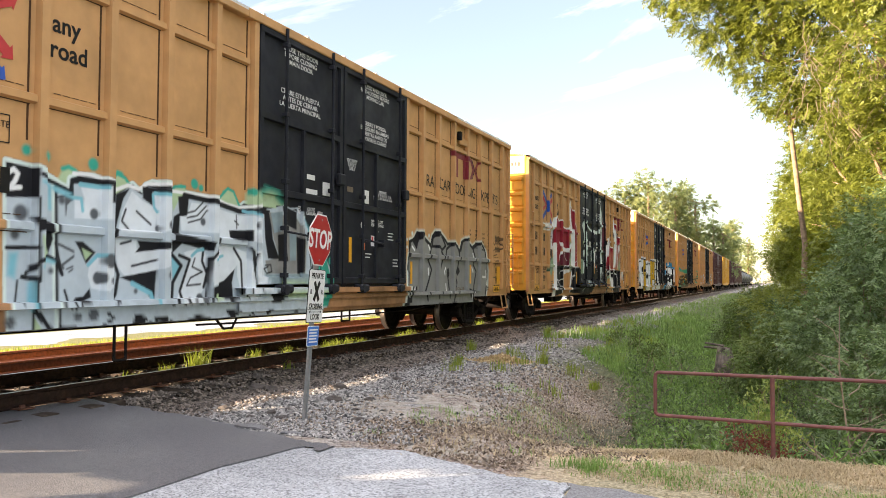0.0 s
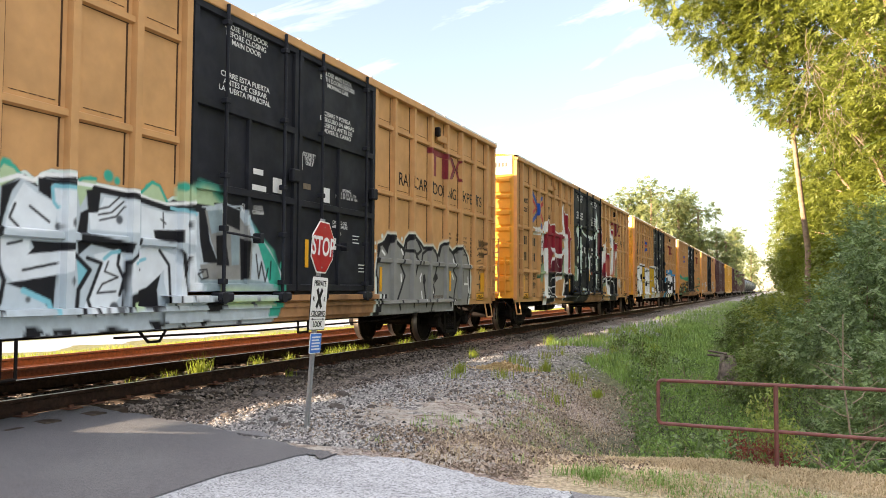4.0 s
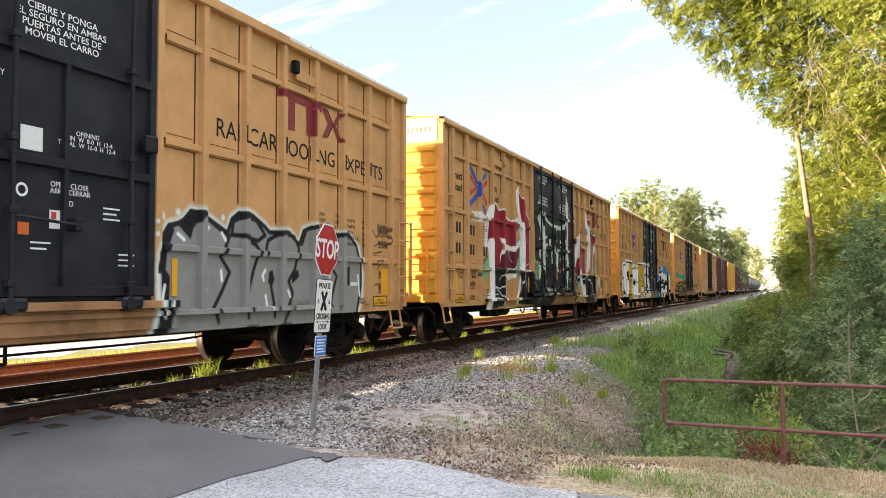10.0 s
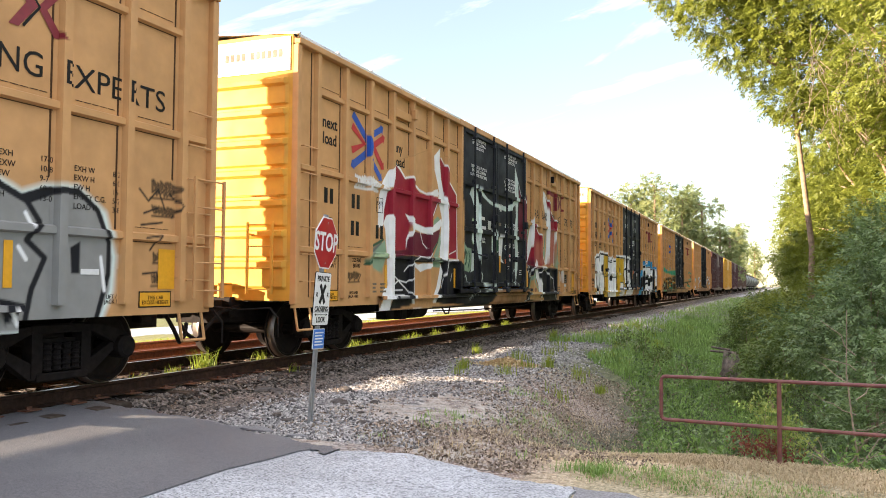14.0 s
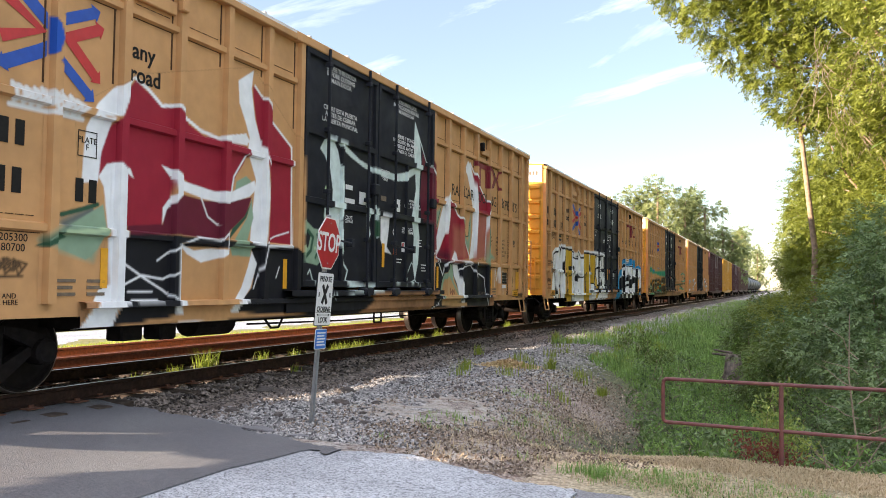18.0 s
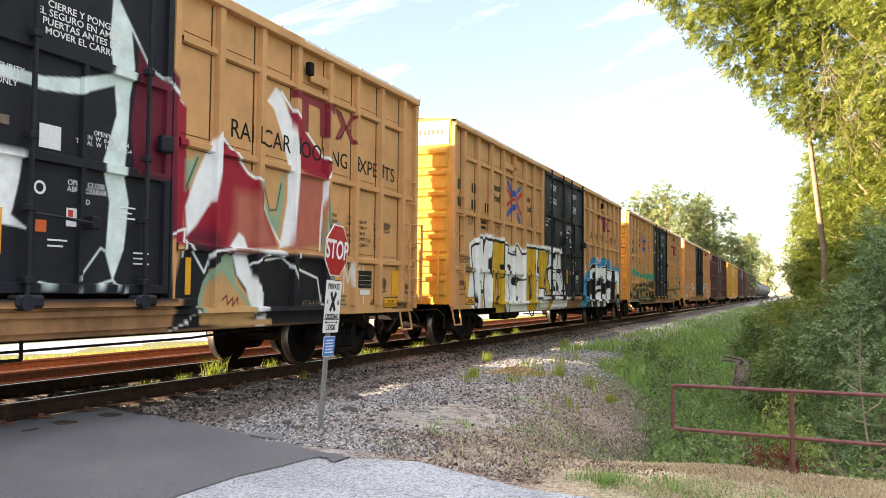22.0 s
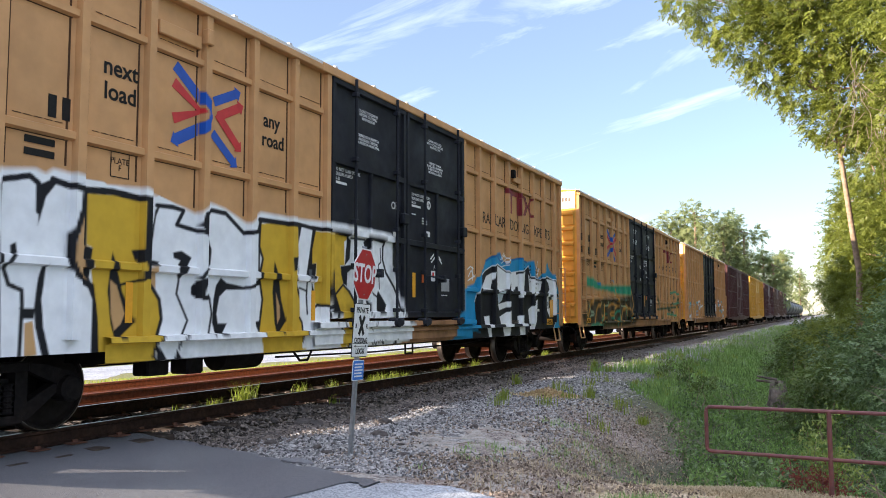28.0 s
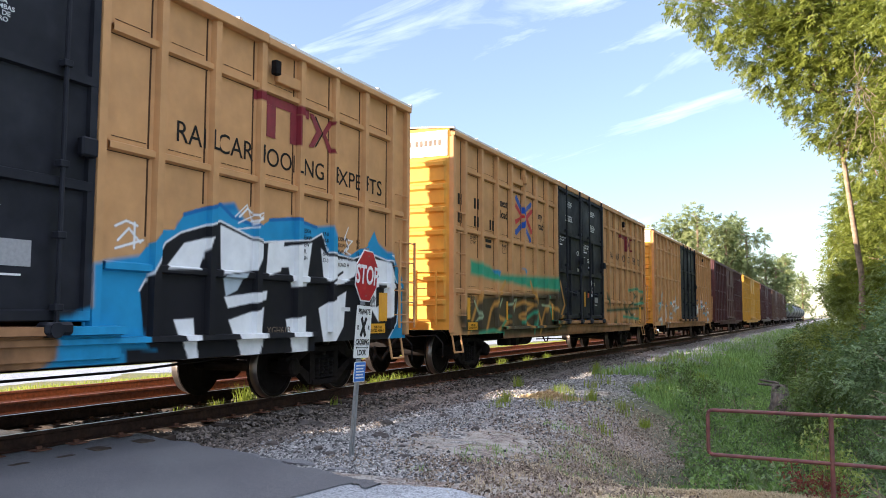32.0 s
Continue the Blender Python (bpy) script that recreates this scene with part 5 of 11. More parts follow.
def red_letters(p):
    """Red, white and black shapes across the front half and the doors, stroke by stroke."""
    p.fill([(2.77, 3.05), (3.66, 3.61), (5.86, 4.25), (7.07, 3.41), (7.48, 1.54), (7.51, 0.75), (3.3, 0.71), (2.87, 0.69), (3.16, 1.12), (3.26, 1.76), (2.85, 2.25)], TANQ)
    p.fill([(3.55, 1.78), (4.38, 1.78), (4.41, 0.97), (4.61, 0.83), (3.34, 0.71), (3.52, 0.97), (3.53, 1.38)], INK)
    p.fill([(4.14, 1.79), (6.94, 1.78), (7.48, 1.54), (7.51, 0.75), (5.84, 0.8), (5.53, 0.82), (5.95, 1.15), (6.04, 1.49), (5.92, 1.69), (4.39, 1.66)], INK)
    p.fill([(2.43, 1.62), (2.69, 1.76), (3.2, 2.06), (3.27, 1.76), (3.14, 1.56), (2.98, 1.44), (2.65, 1.54)], SAGE)
    p.fill([(2.33, 1.56), (2.65, 1.72), (2.71, 1.67), (2.44, 1.55)], DARKGREEN)
    p.line([(2.64, 1.9), (2.91, 1.98), (3.12, 2.05)], 0.05, DARKGREEN)
    p.line([(2.69, 1.72), (3.06, 1.75), (3.23, 1.79)], 0.05, MINT)
    p.fill([(3.06, 3.0), (3.3, 3.03), (3.23, 2.8), (3.15, 2.52), (3.11, 2.29), (2.89, 2.26), (2.9, 2.52), (2.93, 2.86), (3.08, 3.15), (3.3, 3.37), (3.63, 3.59), (3.51, 3.39), (3.38, 3.07)], WHITE_P)
    p.fill([(3.12, 2.36), (3.23, 2.51), (3.38, 2.56), (3.51, 2.53), (3.55, 1.94), (3.53, 1.46), (3.53, 0.96), (3.32, 0.96), (3.28, 1.76), (3.2, 2.25)], WHITE_P)
    p.fill([(3.16, 1.12), (3.31, 1.18), (3.54, 0.99), (3.42, 0.87), (3.35, 0.71), (2.86, 0.69), (3.05, 0.88)], WHITE_P)
    p.fill([(3.63, 3.54), (3.81, 3.45), (4.07, 3.35), (4.27, 3.37), (4.41, 3.37), (4.55, 3.2), (4.85, 3.1), (5.21, 3.12), (5.75, 3.11), (5.85, 3.04), (5.53, 2.67), (5.42, 2.42), (5.24, 2.4), (4.61, 2.45), (4.35, 2.56), (4.1, 2.6), (4.29, 2.47), (4.27, 2.29), (4.12, 1.98), (4.15, 1.81), (3.54, 1.85), (3.52, 2.45), (3.38, 2.55), (3.23, 2.51), (3.12, 2.36), (3.15, 2.63), (3.26, 2.92), (3.38, 3.06), (3.5, 3.37)], RED_P)
    p.fill([(3.56, 1.85), (4.14, 1.91), (4.16, 2.07), (4.42, 2.31), (4.89, 2.27), (5.32, 2.29), (5.9, 2.42), (5.78, 2.16), (5.41, 1.9), (5.26, 1.79), (4.91, 1.79), (4.38, 1.8), (3.56, 1.75)], DARKRED)
    p.fill([(5.75, 2.97), (5.96, 2.72), (5.77, 2.56), (5.5, 2.43), (5.61, 2.68)], TANQ)
    p.fill([(5.55, 2.6), (5.76, 2.7), (5.89, 2.64), (5.69, 2.52), (5.51, 2.44)], SAGE)
    p.fill([(4.09, 2.62), (4.3, 2.58), (4.51, 2.47), (5.09, 2.41), (5.46, 2.45), (5.96, 2.66), (5.99, 2.53), (5.85, 2.42), (5.32, 2.27), (4.89, 2.29), (4.49, 2.35), (4.36, 2.26), (4.2, 2.09), (4.13, 1.91), (4.13, 2.11), (4.3, 2.3), (4.28, 2.46)], WHITE_P)
    p.fill([(3.49, 2.55), (3.59, 2.5), (3.64, 2.4), (3.54, 2.45)], WHITE_P)
    p.line([(4.82, 2.31), (4.96, 2.07), (5.18, 1.97)], 0.022, WHITE_P)
    p.fill([(5.87, 4.0), (6.22, 3.8), (6.41, 3.55), (6.83, 3.29), (6.89, 3.06), (6.92, 1.8), (6.21, 1.81), (6.27, 2.56), (6.16, 3.05), (5.96, 3.52), (5.88, 3.85)], RED_P)
    p.fill([(5.54, 3.99), (5.88, 4.21), (5.84, 3.94), (5.94, 3.52), (6.16, 3.1), (6.24, 2.46), (6.18, 1.74), (5.88, 1.77), (5.94, 2.33), (5.99, 2.68), (5.79, 3.05), (5.82, 3.25), (5.73, 3.43), (5.57, 3.69)], WHITE_P)
    p.fill([(5.17, 3.16), (5.74, 3.29), (5.84, 3.18), (5.43, 3.12)], WHITE_P)
    p.line([(3.63, 3.56), (3.83, 3.48), (4.07, 3.33), (4.32, 3.38), (4.51, 3.26), (4.78, 3.16), (5.14, 3.12), (5.76, 3.15)], 0.045, WHITE_P)
    p.line([(5.92, 4.0), (6.22, 3.8), (6.36, 3.57), (6.88, 3.28), (6.92, 1.78), (6.23, 1.75)], 0.035, WHITE_P)
    p.line([(6.18, 3.03), (6.31, 2.85)], 0.03, WHITE_P)
    p.line([(5.75, 2.99), (5.49, 2.66), (5.44, 2.42)], 0.03, WHITE_P)
    p.fill([(5.9, 2.4), (5.8, 2.12), (5.49, 1.74), (5.8, 1.75), (5.95, 2.13)], SAGE)
    p.fill([(5.9, 2.37), (5.79, 2.12), (5.4, 1.78), (5.48, 1.95), (5.75, 2.14)], DARKGREEN)
    p.fill([(5.44, 1.71), (5.93, 1.73), (5.89, 1.58), (5.49, 1.58)], SAGE)
    p.fill([(4.39, 1.64), (4.71, 1.59), (5.2, 1.55), (5.65, 1.59), (5.83, 1.44), (5.71, 1.15), (5.45, 0.83), (4.48, 0.83), (4.41, 0.97)], TANQ)
    p.fill([(4.37, 1.69), (4.45, 1.66), (4.42, 1.4), (4.5, 0.83), (4.37, 0.84)], WHITE_P)
    p.fill([(4.42, 1.7), (4.71, 1.62), (5.05, 1.66), (5.43, 1.65), (5.2, 1.54), (4.85, 1.47), (4.58, 1.57)], WHITE_P)
    p.fill([(5.93, 1.66), (6.06, 1.49), (5.92, 1.15), (5.58, 0.81), (5.43, 0.82), (5.71, 1.15), (5.85, 1.44)], WHITE_P)
    p.line([(4.06, 1.47), (4.27, 1.59), (4.45, 1.68), (4.77, 1.79), (5.19, 1.77), (5.33, 1.89), (5.31, 1.66)], 0.025, WHITE_P)
    p.line([(3.54, 1.18), (3.81, 1.29), (4.16, 1.25), (4.41, 1.35)], 0.025, WHITE_P)
    p.line([(3.53, 1.42), (3.87, 1.25), (4.16, 1.12), (4.35, 1.01)], 0.025, WHITE_P)
    p.line([(3.6, 1.1), (3.99, 1.1)], 0.02, WHITE_P)
    p.line([(3.66, 1.0), (4.08, 1.0)], 0.02, WHITE_P)
    p.line([(6.23, 1.75), (6.14, 1.45), (5.99, 1.14)], 0.022, WHITE_P)
    p.line([(6.21, 1.79), (6.47, 1.9), (6.85, 1.99)], 0.022, WHITE_P)
    p.line([(6.62, 1.46), (6.54, 1.3)], 0.02, WHITE_P)
    p.fill([(7.1, 3.8), (12.14, 5.37), (12.27, 1.09), (7.2, 1.11)], DOORP)
    p.fill([(11.67, 4.09), (11.83, 3.76), (12.16, 3.68), (12.25, 2.55), (11.66, 2.49), (11.57, 3.07), (11.65, 3.61)], DARKRED)
    p.fill([(7.18, 2.23), (7.33, 2.17), (7.5, 2.09), (7.78, 2.08), (7.79, 1.64), (7.62, 1.51), (7.21, 1.56)], SAGE)
    p.fill([(7.2, 1.96), (7.26, 2.08), (7.41, 1.98), (7.34, 1.78), (7.21, 1.77)], INK)
    p.line([(7.33, 2.05), (7.48, 1.95), (7.42, 1.74), (7.26, 1.62)], 0.06, DARKGREEN)
    p.line([(7.6, 2.0), (7.68, 1.84), (7.56, 1.63)], 0.05, DARKGREEN)
    p.dot(7.23, 1.75, 0.07, MINT, 0.012)
    p.dot(7.54, 1.78, 0.03, MINT, 0.012)
    p.dot(7.88, 2.75, 0.07, MINT, 0.012)
    p.dot(7.92, 2.32, 0.13, SAGE, 0.012)
    p.fill([(7.64, 3.39), (7.79, 3.58), (8.01, 3.65), (8.21, 3.44), (8.34, 3.12), (8.44, 2.52), (8.4, 2.38), (8.31, 2.28), (8.41, 2.07), (8.47, 1.77), (8.35, 1.74), (8.23, 2.01), (8.14, 2.22), (8.05, 2.38), (8.06, 2.77), (7.97, 3.09), (7.78, 3.3)], FROST)
    p.fill([(7.81, 2.45), (8.11, 2.47), (8.14, 2.37), (7.98, 2.16), (7.81, 2.31)], FROST)
    p.fill([(7.8, 2.04), (8.04, 2.06), (8.06, 1.83), (7.95, 1.56), (7.72, 1.51), (7.78, 1.71)], FROST)
    p.fill([(8.03, 3.67), (8.29, 3.63), (8.53, 3.55), (8.97, 3.4), (9.45, 3.33), (10.39, 3.33), (10.83, 3.42), (11.47, 3.65), (11.32, 3.46), (10.83, 3.25), (10.4, 3.2), (9.53, 3.23), (9.1, 3.29), (8.65, 3.4), (8.32, 3.51)], FROST)
    p.fill([(11.27, 4.51), (11.54, 4.18), (11.61, 3.72), (11.54, 3.36), (11.53, 2.95), (11.49, 2.48), (11.57, 2.19), (11.52, 1.67), (11.37, 1.31), (11.26, 1.6), (11.29, 2.17), (11.18, 2.56), (11.36, 3.15), (11.3, 3.6), (11.23, 3.99)], FROST)
    p.line([(11.29, 4.48), (11.86, 3.78), (12.2, 3.68)], 0.03, FROST)
    p.fill([(9.26, 2.67), (9.45, 2.51), (9.35, 2.3), (9.43, 2.12), (9.32, 2.0), (9.27, 2.11)], FROST)
    p.fill([(9.53, 2.68), (9.67, 2.54), (9.72, 2.15), (9.64, 2.03), (9.52, 2.13)], FROST)
    p.fill([(9.81, 2.52), (10.19, 2.52), (10.15, 2.23), (10.08, 1.92), (10.29, 1.79), (9.95, 1.83), (9.82, 2.05)], WHITE_P)
    p.fill([(9.54, 2.39), (9.8, 2.36), (9.77, 2.09), (9.54, 2.07)], DARKGREEN)
    p.line([(8.38, 1.74), (8.47, 1.55), (8.6, 1.45), (8.52, 1.28)], 0.035, FROST)
    p.fill([(8.53, 1.28), (9.38, 1.23), (9.77, 1.1), (8.61, 1.11)], FROST)
    p.line([(10.42, 1.28), (10.9, 1.19), (11.37, 1.32), (11.68, 1.02)], 0.025, FROST)
    p.line([(7.34, 1.37), (7.4, 1.44), (7.49, 1.27)], 0.025, FROST)
    p.line([(10.9, 1.31), (11.19, 1.66), (11.32, 1.6)], 0.022, FROST)
    p.fill([(7.79, 0.89), (7.96, 1.09), (8.13, 0.97), (7.96, 1.05)], FROST)
    p.line([(7.96, 1.07), (8.61, 1.04)], 0.03, FROST)
    p.line([(7.55, 0.84), (7.64, 0.95), (7.74, 0.89)], 0.025, FROST)


def blue_letters(p):
    """Black and white letters in a blue cloud on the rear half."""
    p.fill([(12.28, 1.73), (12.41, 1.78), (12.63, 1.51), (12.9, 1.89), (13.18, 2.2), (13.42, 2.22), (13.57, 2.43), (14.2, 2.63), (14.43, 2.49), (15.02, 2.43), (15.27, 2.56), (15.79, 2.63), (16.34, 2.56), (16.63, 2.31), (17.24, 2.16), (17.88, 2.45), (18.05, 2.65), (18.22, 2.41), (18.75, 2.17), (19.02, 1.65), (19.31, 1.38), (19.3, 0.77), (18.93, 0.77), (13.11, 0.84), (12.39, 0.86), (12.42, 1.09)], BLUEP)
    p.line([(13.57, 2.42), (14.2, 2.62), (14.43, 2.49), (14.9, 2.42)], 0.05, DEEPBLUE)
    p.line([(15.21, 2.53), (15.79, 2.61), (16.34, 2.54)], 0.05, DEEPBLUE)
    p.fill([(12.91, 1.51), (13.28, 2.06), (13.52, 2.2), (14.21, 2.4), (15.03, 2.21), (16.2, 2.34), (16.48, 2.45), (16.63, 2.19), (17.39, 2.14), (17.88, 2.26), (18.57, 2.16), (18.93, 1.65), (18.84, 1.11), (18.48, 0.78), (14.58, 0.67), (13.5, 0.73), (13.01, 0.89)], INK)
    p.line([(12.91, 1.5), (13.28, 2.06), (13.52, 2.2), (14.21, 2.41), (15.03, 2.21), (16.2, 2.34), (16.48, 2.46), (16.66, 2.19), (17.39, 2.14), (17.88, 2.27), (18.61, 2.17), (18.97, 1.65), (18.87, 1.11), (18.51, 0.78)], 0.022, WHITE_P)
    p.fill([(13.28, 1.76), (13.58, 2.08), (14.02, 2.19), (13.84, 1.78)], WHITE_P)
    p.fill([(13.44, 1.18), (13.77, 1.19), (13.83, 0.71), (13.67, 0.7)], WHITE_P)
    p.fill([(14.21, 2.36), (15.08, 2.16), (14.87, 1.82), (14.24, 1.74)], WHITE_P)
    p.fill([(14.31, 1.46), (15.18, 1.56), (15.16, 1.44), (14.39, 1.32)], WHITE_P)
    p.fill([(14.4, 1.17), (15.12, 1.34), (15.07, 0.86), (14.99, 0.69), (14.63, 0.7), (14.48, 1.03)], WHITE_P)
    p.fill([(14.28, 1.73), (14.73, 1.78), (14.56, 1.55), (14.34, 1.47)], SILVER)
    p.fill([(15.19, 2.21), (15.55, 2.27), (15.48, 1.84), (15.15, 1.77)], WHITE_P)
    p.fill([(15.53, 2.19), (16.23, 2.3), (16.1, 1.66), (15.73, 1.63), (15.66, 1.91), (15.43, 1.89)], WHITE_P)
    p.fill([(15.61, 1.18), (16.1, 1.22), (16.1, 0.69), (15.74, 0.68)], WHITE_P)
    p.fill([(16.46, 2.24), (16.66, 2.13), (17.58, 2.1), (17.43, 1.86), (16.86, 1.68), (16.55, 1.77)], WHITE_P)
    p.fill([(16.42, 1.34), (17.19, 1.61), (17.12, 1.06), (16.89, 0.81), (16.57, 0.82)], WHITE_P)
    p.line([(16.63, 1.71), (17.08, 1.91)], 0.04, INK)
    p.fill([(17.85, 2.19), (18.5, 2.16), (18.79, 1.64), (18.69, 1.24), (18.22, 1.13), (17.95, 1.37), (17.95, 1.75), (18.22, 1.89), (18.12, 2.08)], WHITE_P)
    p.fill([(18.13, 1.76), (18.41, 1.76), (18.38, 1.44), (18.13, 1.37)], INK)
    p.line([(14.49, 2.5), (14.72, 2.68), (14.84, 2.42), (15.02, 2.62), (14.55, 2.42)], 0.018, WHITE_P)
    p.line([(14.55, 2.34), (14.9, 2.4)], 0.018, WHITE_P)
    p.line([(17.23, 2.63), (17.11, 2.43), (17.36, 2.42), (17.11, 2.25), (17.31, 2.2)], 0.02, WHITE_P)


def yellow_letters(p):
    """The big white and yellow letters on the front half and the doors, stroke by stroke."""
    p.fill([(1.65, 2.54), (1.79, 2.58), (2.0, 2.61), (2.1, 2.56), (2.26, 2.65), (2.45, 2.58), (2.6, 2.53), (2.65, 2.59), (3.02, 2.61), (3.47, 2.59), (3.52, 2.52), (3.64, 2.59), (4.07, 2.48), (4.07, 2.4), (4.25, 2.33), (4.34, 2.49), (4.59, 2.59), (4.93, 2.51), (5.22, 2.33), (5.4, 2.35), (5.51, 2.57), (6.24, 2.56), (6.92, 2.57), (7.4, 2.56), (7.43, 0.59), (6.45, 0.59), (4.34, 0.63), (2.9, 0.68), (1.73, 0.8)], WHITE_P)
    p.fill([(2.07, 2.49), (2.22, 2.57), (2.29, 2.56), (2.15, 2.38), (2.07, 2.09)], INK)
    p.line([(1.65, 2.48), (1.78, 2.51), (1.96, 2.56), (2.06, 2.5), (2.07, 2.23)], 0.06, INK)
    p.fill([(2.56, 2.29), (2.42, 1.81), (2.49, 1.63), (2.69, 1.55), (2.69, 1.93), (2.6, 1.96)], TANP)
    p.line([(2.22, 2.56), (2.55, 2.5), (2.53, 2.28), (2.43, 1.97), (2.42, 1.77), (2.49, 1.63), (2.71, 1.53), (2.78, 1.39), (2.78, 0.81)], 0.07, INK)
    p.fill([(1.78, 1.88), (1.84, 1.91), (1.86, 1.81), (1.79, 1.78)], INK)
    p.line([(1.81, 1.8), (1.72, 1.66), (1.78, 1.51), (1.92, 1.46), (1.93, 1.31), (1.92, 0.83)], 0.045, INK)
    p.fill([(2.13, 1.7), (2.18, 1.71), (2.14, 1.38), (2.17, 1.11), (2.26, 0.81), (2.17, 0.81), (2.08, 1.11), (2.06, 1.31), (2.09, 1.58)], INK)
    p.fill([(1.9, 1.29), (2.07, 1.29), (2.06, 1.19), (1.95, 1.19)], INK)
    p.fill([(1.96, 1.15), (2.05, 1.17), (2.11, 0.84), (1.97, 0.83)], TANP)
    p.fill([(2.56, 2.49), (2.65, 2.5), (2.65, 1.93), (2.74, 1.92), (2.69, 1.61), (2.74, 1.53), (2.62, 1.63), (2.59, 1.78), (2.63, 1.93), (2.56, 1.96)], INK)
    p.fill([(2.64, 2.48), (3.02, 2.51), (3.41, 2.48), (3.42, 1.97), (3.48, 1.64), (3.68, 1.4), (3.71, 1.16), (3.59, 0.69), (3.24, 0.67), (2.9, 0.68), (2.83, 0.8), (2.8, 1.21), (2.74, 1.53), (2.71, 1.75), (2.73, 1.92), (2.65, 1.95)], YELLOWP)
    p.line([(2.6, 2.51), (2.97, 2.54), (3.43, 2.51)], 0.075, INK)
    p.line([(3.42, 2.5), (3.4, 1.97), (3.46, 1.73)], 0.07, INK)
    p.line([(3.48, 1.64), (3.68, 1.4), (3.72, 1.18), (3.58, 0.77)], 0.05, INK)
    p.line([(2.74, 1.53), (2.8, 1.21), (2.83, 0.8), (2.9, 0.69)], 0.04, INK)
    p.fill([(2.99, 1.9), (3.03, 1.81), (3.14, 1.47), (3.33, 1.15), (3.16, 1.02), (3.06, 0.94), (2.99, 1.13), (2.94, 1.47), (2.96, 1.71)], INK)
    p.fill([(2.97, 1.6), (3.06, 1.54), (3.18, 1.24), (3.13, 1.13), (3.04, 1.06), (2.99, 1.24)], TANP)
    p.fill([(3.25, 1.93), (3.43, 1.96), (3.47, 1.83), (3.32, 1.79)], INK)
    p.fill([(3.36, 1.71), (3.48, 1.72), (3.47, 1.62), (3.36, 1.61)], INK)
    p.line([(3.11, 1.55), (3.38, 1.61)], 0.03, INK)
    p.fill([(3.41, 2.48), (3.47, 2.56), (3.54, 2.2), (3.47, 1.83), (3.42, 1.97)], INK)
    p.fill([(3.5, 1.76), (3.61, 1.77), (3.62, 1.52), (3.48, 1.64)], TANP)
    p.fill([(3.46, 1.77), (3.52, 2.08), (3.59, 2.42), (3.67, 2.49), (3.6, 2.34), (3.56, 2.08), (3.54, 1.84), (3.66, 1.83), (3.64, 1.78)], INK)
    p.line([(3.61, 2.47), (3.86, 2.48), (4.04, 2.46), (3.93, 2.28), (4.25, 2.24), (4.41, 2.21), (4.51, 2.03), (4.49, 1.85), (4.3, 1.67)], 0.055, INK)
    p.fill([(3.88, 1.95), (4.02, 1.98), (4.19, 1.91), (4.07, 1.72), (3.97, 1.62), (3.93, 1.76), (4.0, 1.86), (3.89, 1.89)], INK)
    p.line([(3.98, 1.63), (3.95, 1.47), (4.14, 1.16), (3.96, 0.81), (3.91, 0.68)], 0.035, INK)
    p.fill([(4.19, 1.56), (4.3, 1.66), (4.5, 1.69), (4.38, 1.56), (4.35, 1.46), (4.51, 1.48), (4.54, 1.41), (4.31, 1.4), (4.19, 1.47)], INK)
    p.line([(4.52, 1.42), (4.56, 1.24), (4.51, 0.98)], 0.035, INK)
    p.fill([(3.64, 0.89), (3.82, 0.69), (3.61, 0.7)], INK)
    p.fill([(3.96, 0.81), (4.07, 0.68), (3.91, 0.69)], INK)
    p.fill([(4.27, 2.3), (4.33, 2.47), (4.57, 2.55), (4.47, 2.43), (4.45, 2.24), (4.54, 2.01), (4.52, 1.84), (4.41, 1.84), (4.48, 2.05), (4.37, 2.21)], INK)
    p.line([(4.53, 2.52), (4.79, 2.51), (5.15, 2.29), (5.46, 2.34), (5.5, 2.48)], 0.06, INK)
    p.line([(5.48, 2.48), (5.48, 1.69)], 0.04, INK)
    p.fill([(4.72, 1.69), (4.83, 1.63), (5.17, 1.59), (5.5, 1.7), (5.5, 1.62), (5.17, 1.55), (4.82, 1.54), (4.7, 1.45), (4.65, 1.24), (4.68, 1.12), (4.85, 1.12), (4.75, 0.97), (4.63, 0.99), (4.57, 1.13), (4.59, 1.42), (4.63, 1.59)], INK)
    p.fill([(5.5, 2.45), (5.83, 2.49), (6.4, 2.49), (6.42, 2.11), (6.3, 1.95), (6.3, 1.72), (6.43, 1.55), (6.53, 1.24), (6.56, 0.68), (5.56, 0.68), (5.51, 1.06), (5.56, 1.43), (5.49, 1.72), (5.54, 2.0), (5.48, 2.14)], YELLOWP)
    p.line([(5.48, 2.5), (5.99, 2.51), (6.42, 2.51)], 0.07, INK)
    p.line([(5.5, 2.48), (5.48, 2.14), (5.56, 1.98), (5.49, 1.72), (5.56, 1.43), (5.51, 1.1)], 0.045, INK)
    p.fill([(5.82, 1.97), (5.92, 1.78), (5.98, 1.44), (6.1, 1.14), (5.9, 0.94), (5.84, 1.1), (5.78, 1.53)], INK)
    p.fill([(5.86, 1.53), (5.95, 1.34), (5.96, 1.19), (5.9, 1.1)], TANP)
    p.fill([(6.15, 2.03), (6.39, 2.06), (6.36, 1.88), (6.17, 1.84)], INK)
    p.line([(6.3, 1.72), (6.53, 1.29), (6.56, 0.94)], 0.045, INK)
    p.fill([(5.4, 1.13), (5.53, 1.15), (5.51, 0.96)], INK)
    p.fill([(6.42, 2.51), (6.59, 2.5), (6.44, 1.96), (6.38, 1.8)], INK)
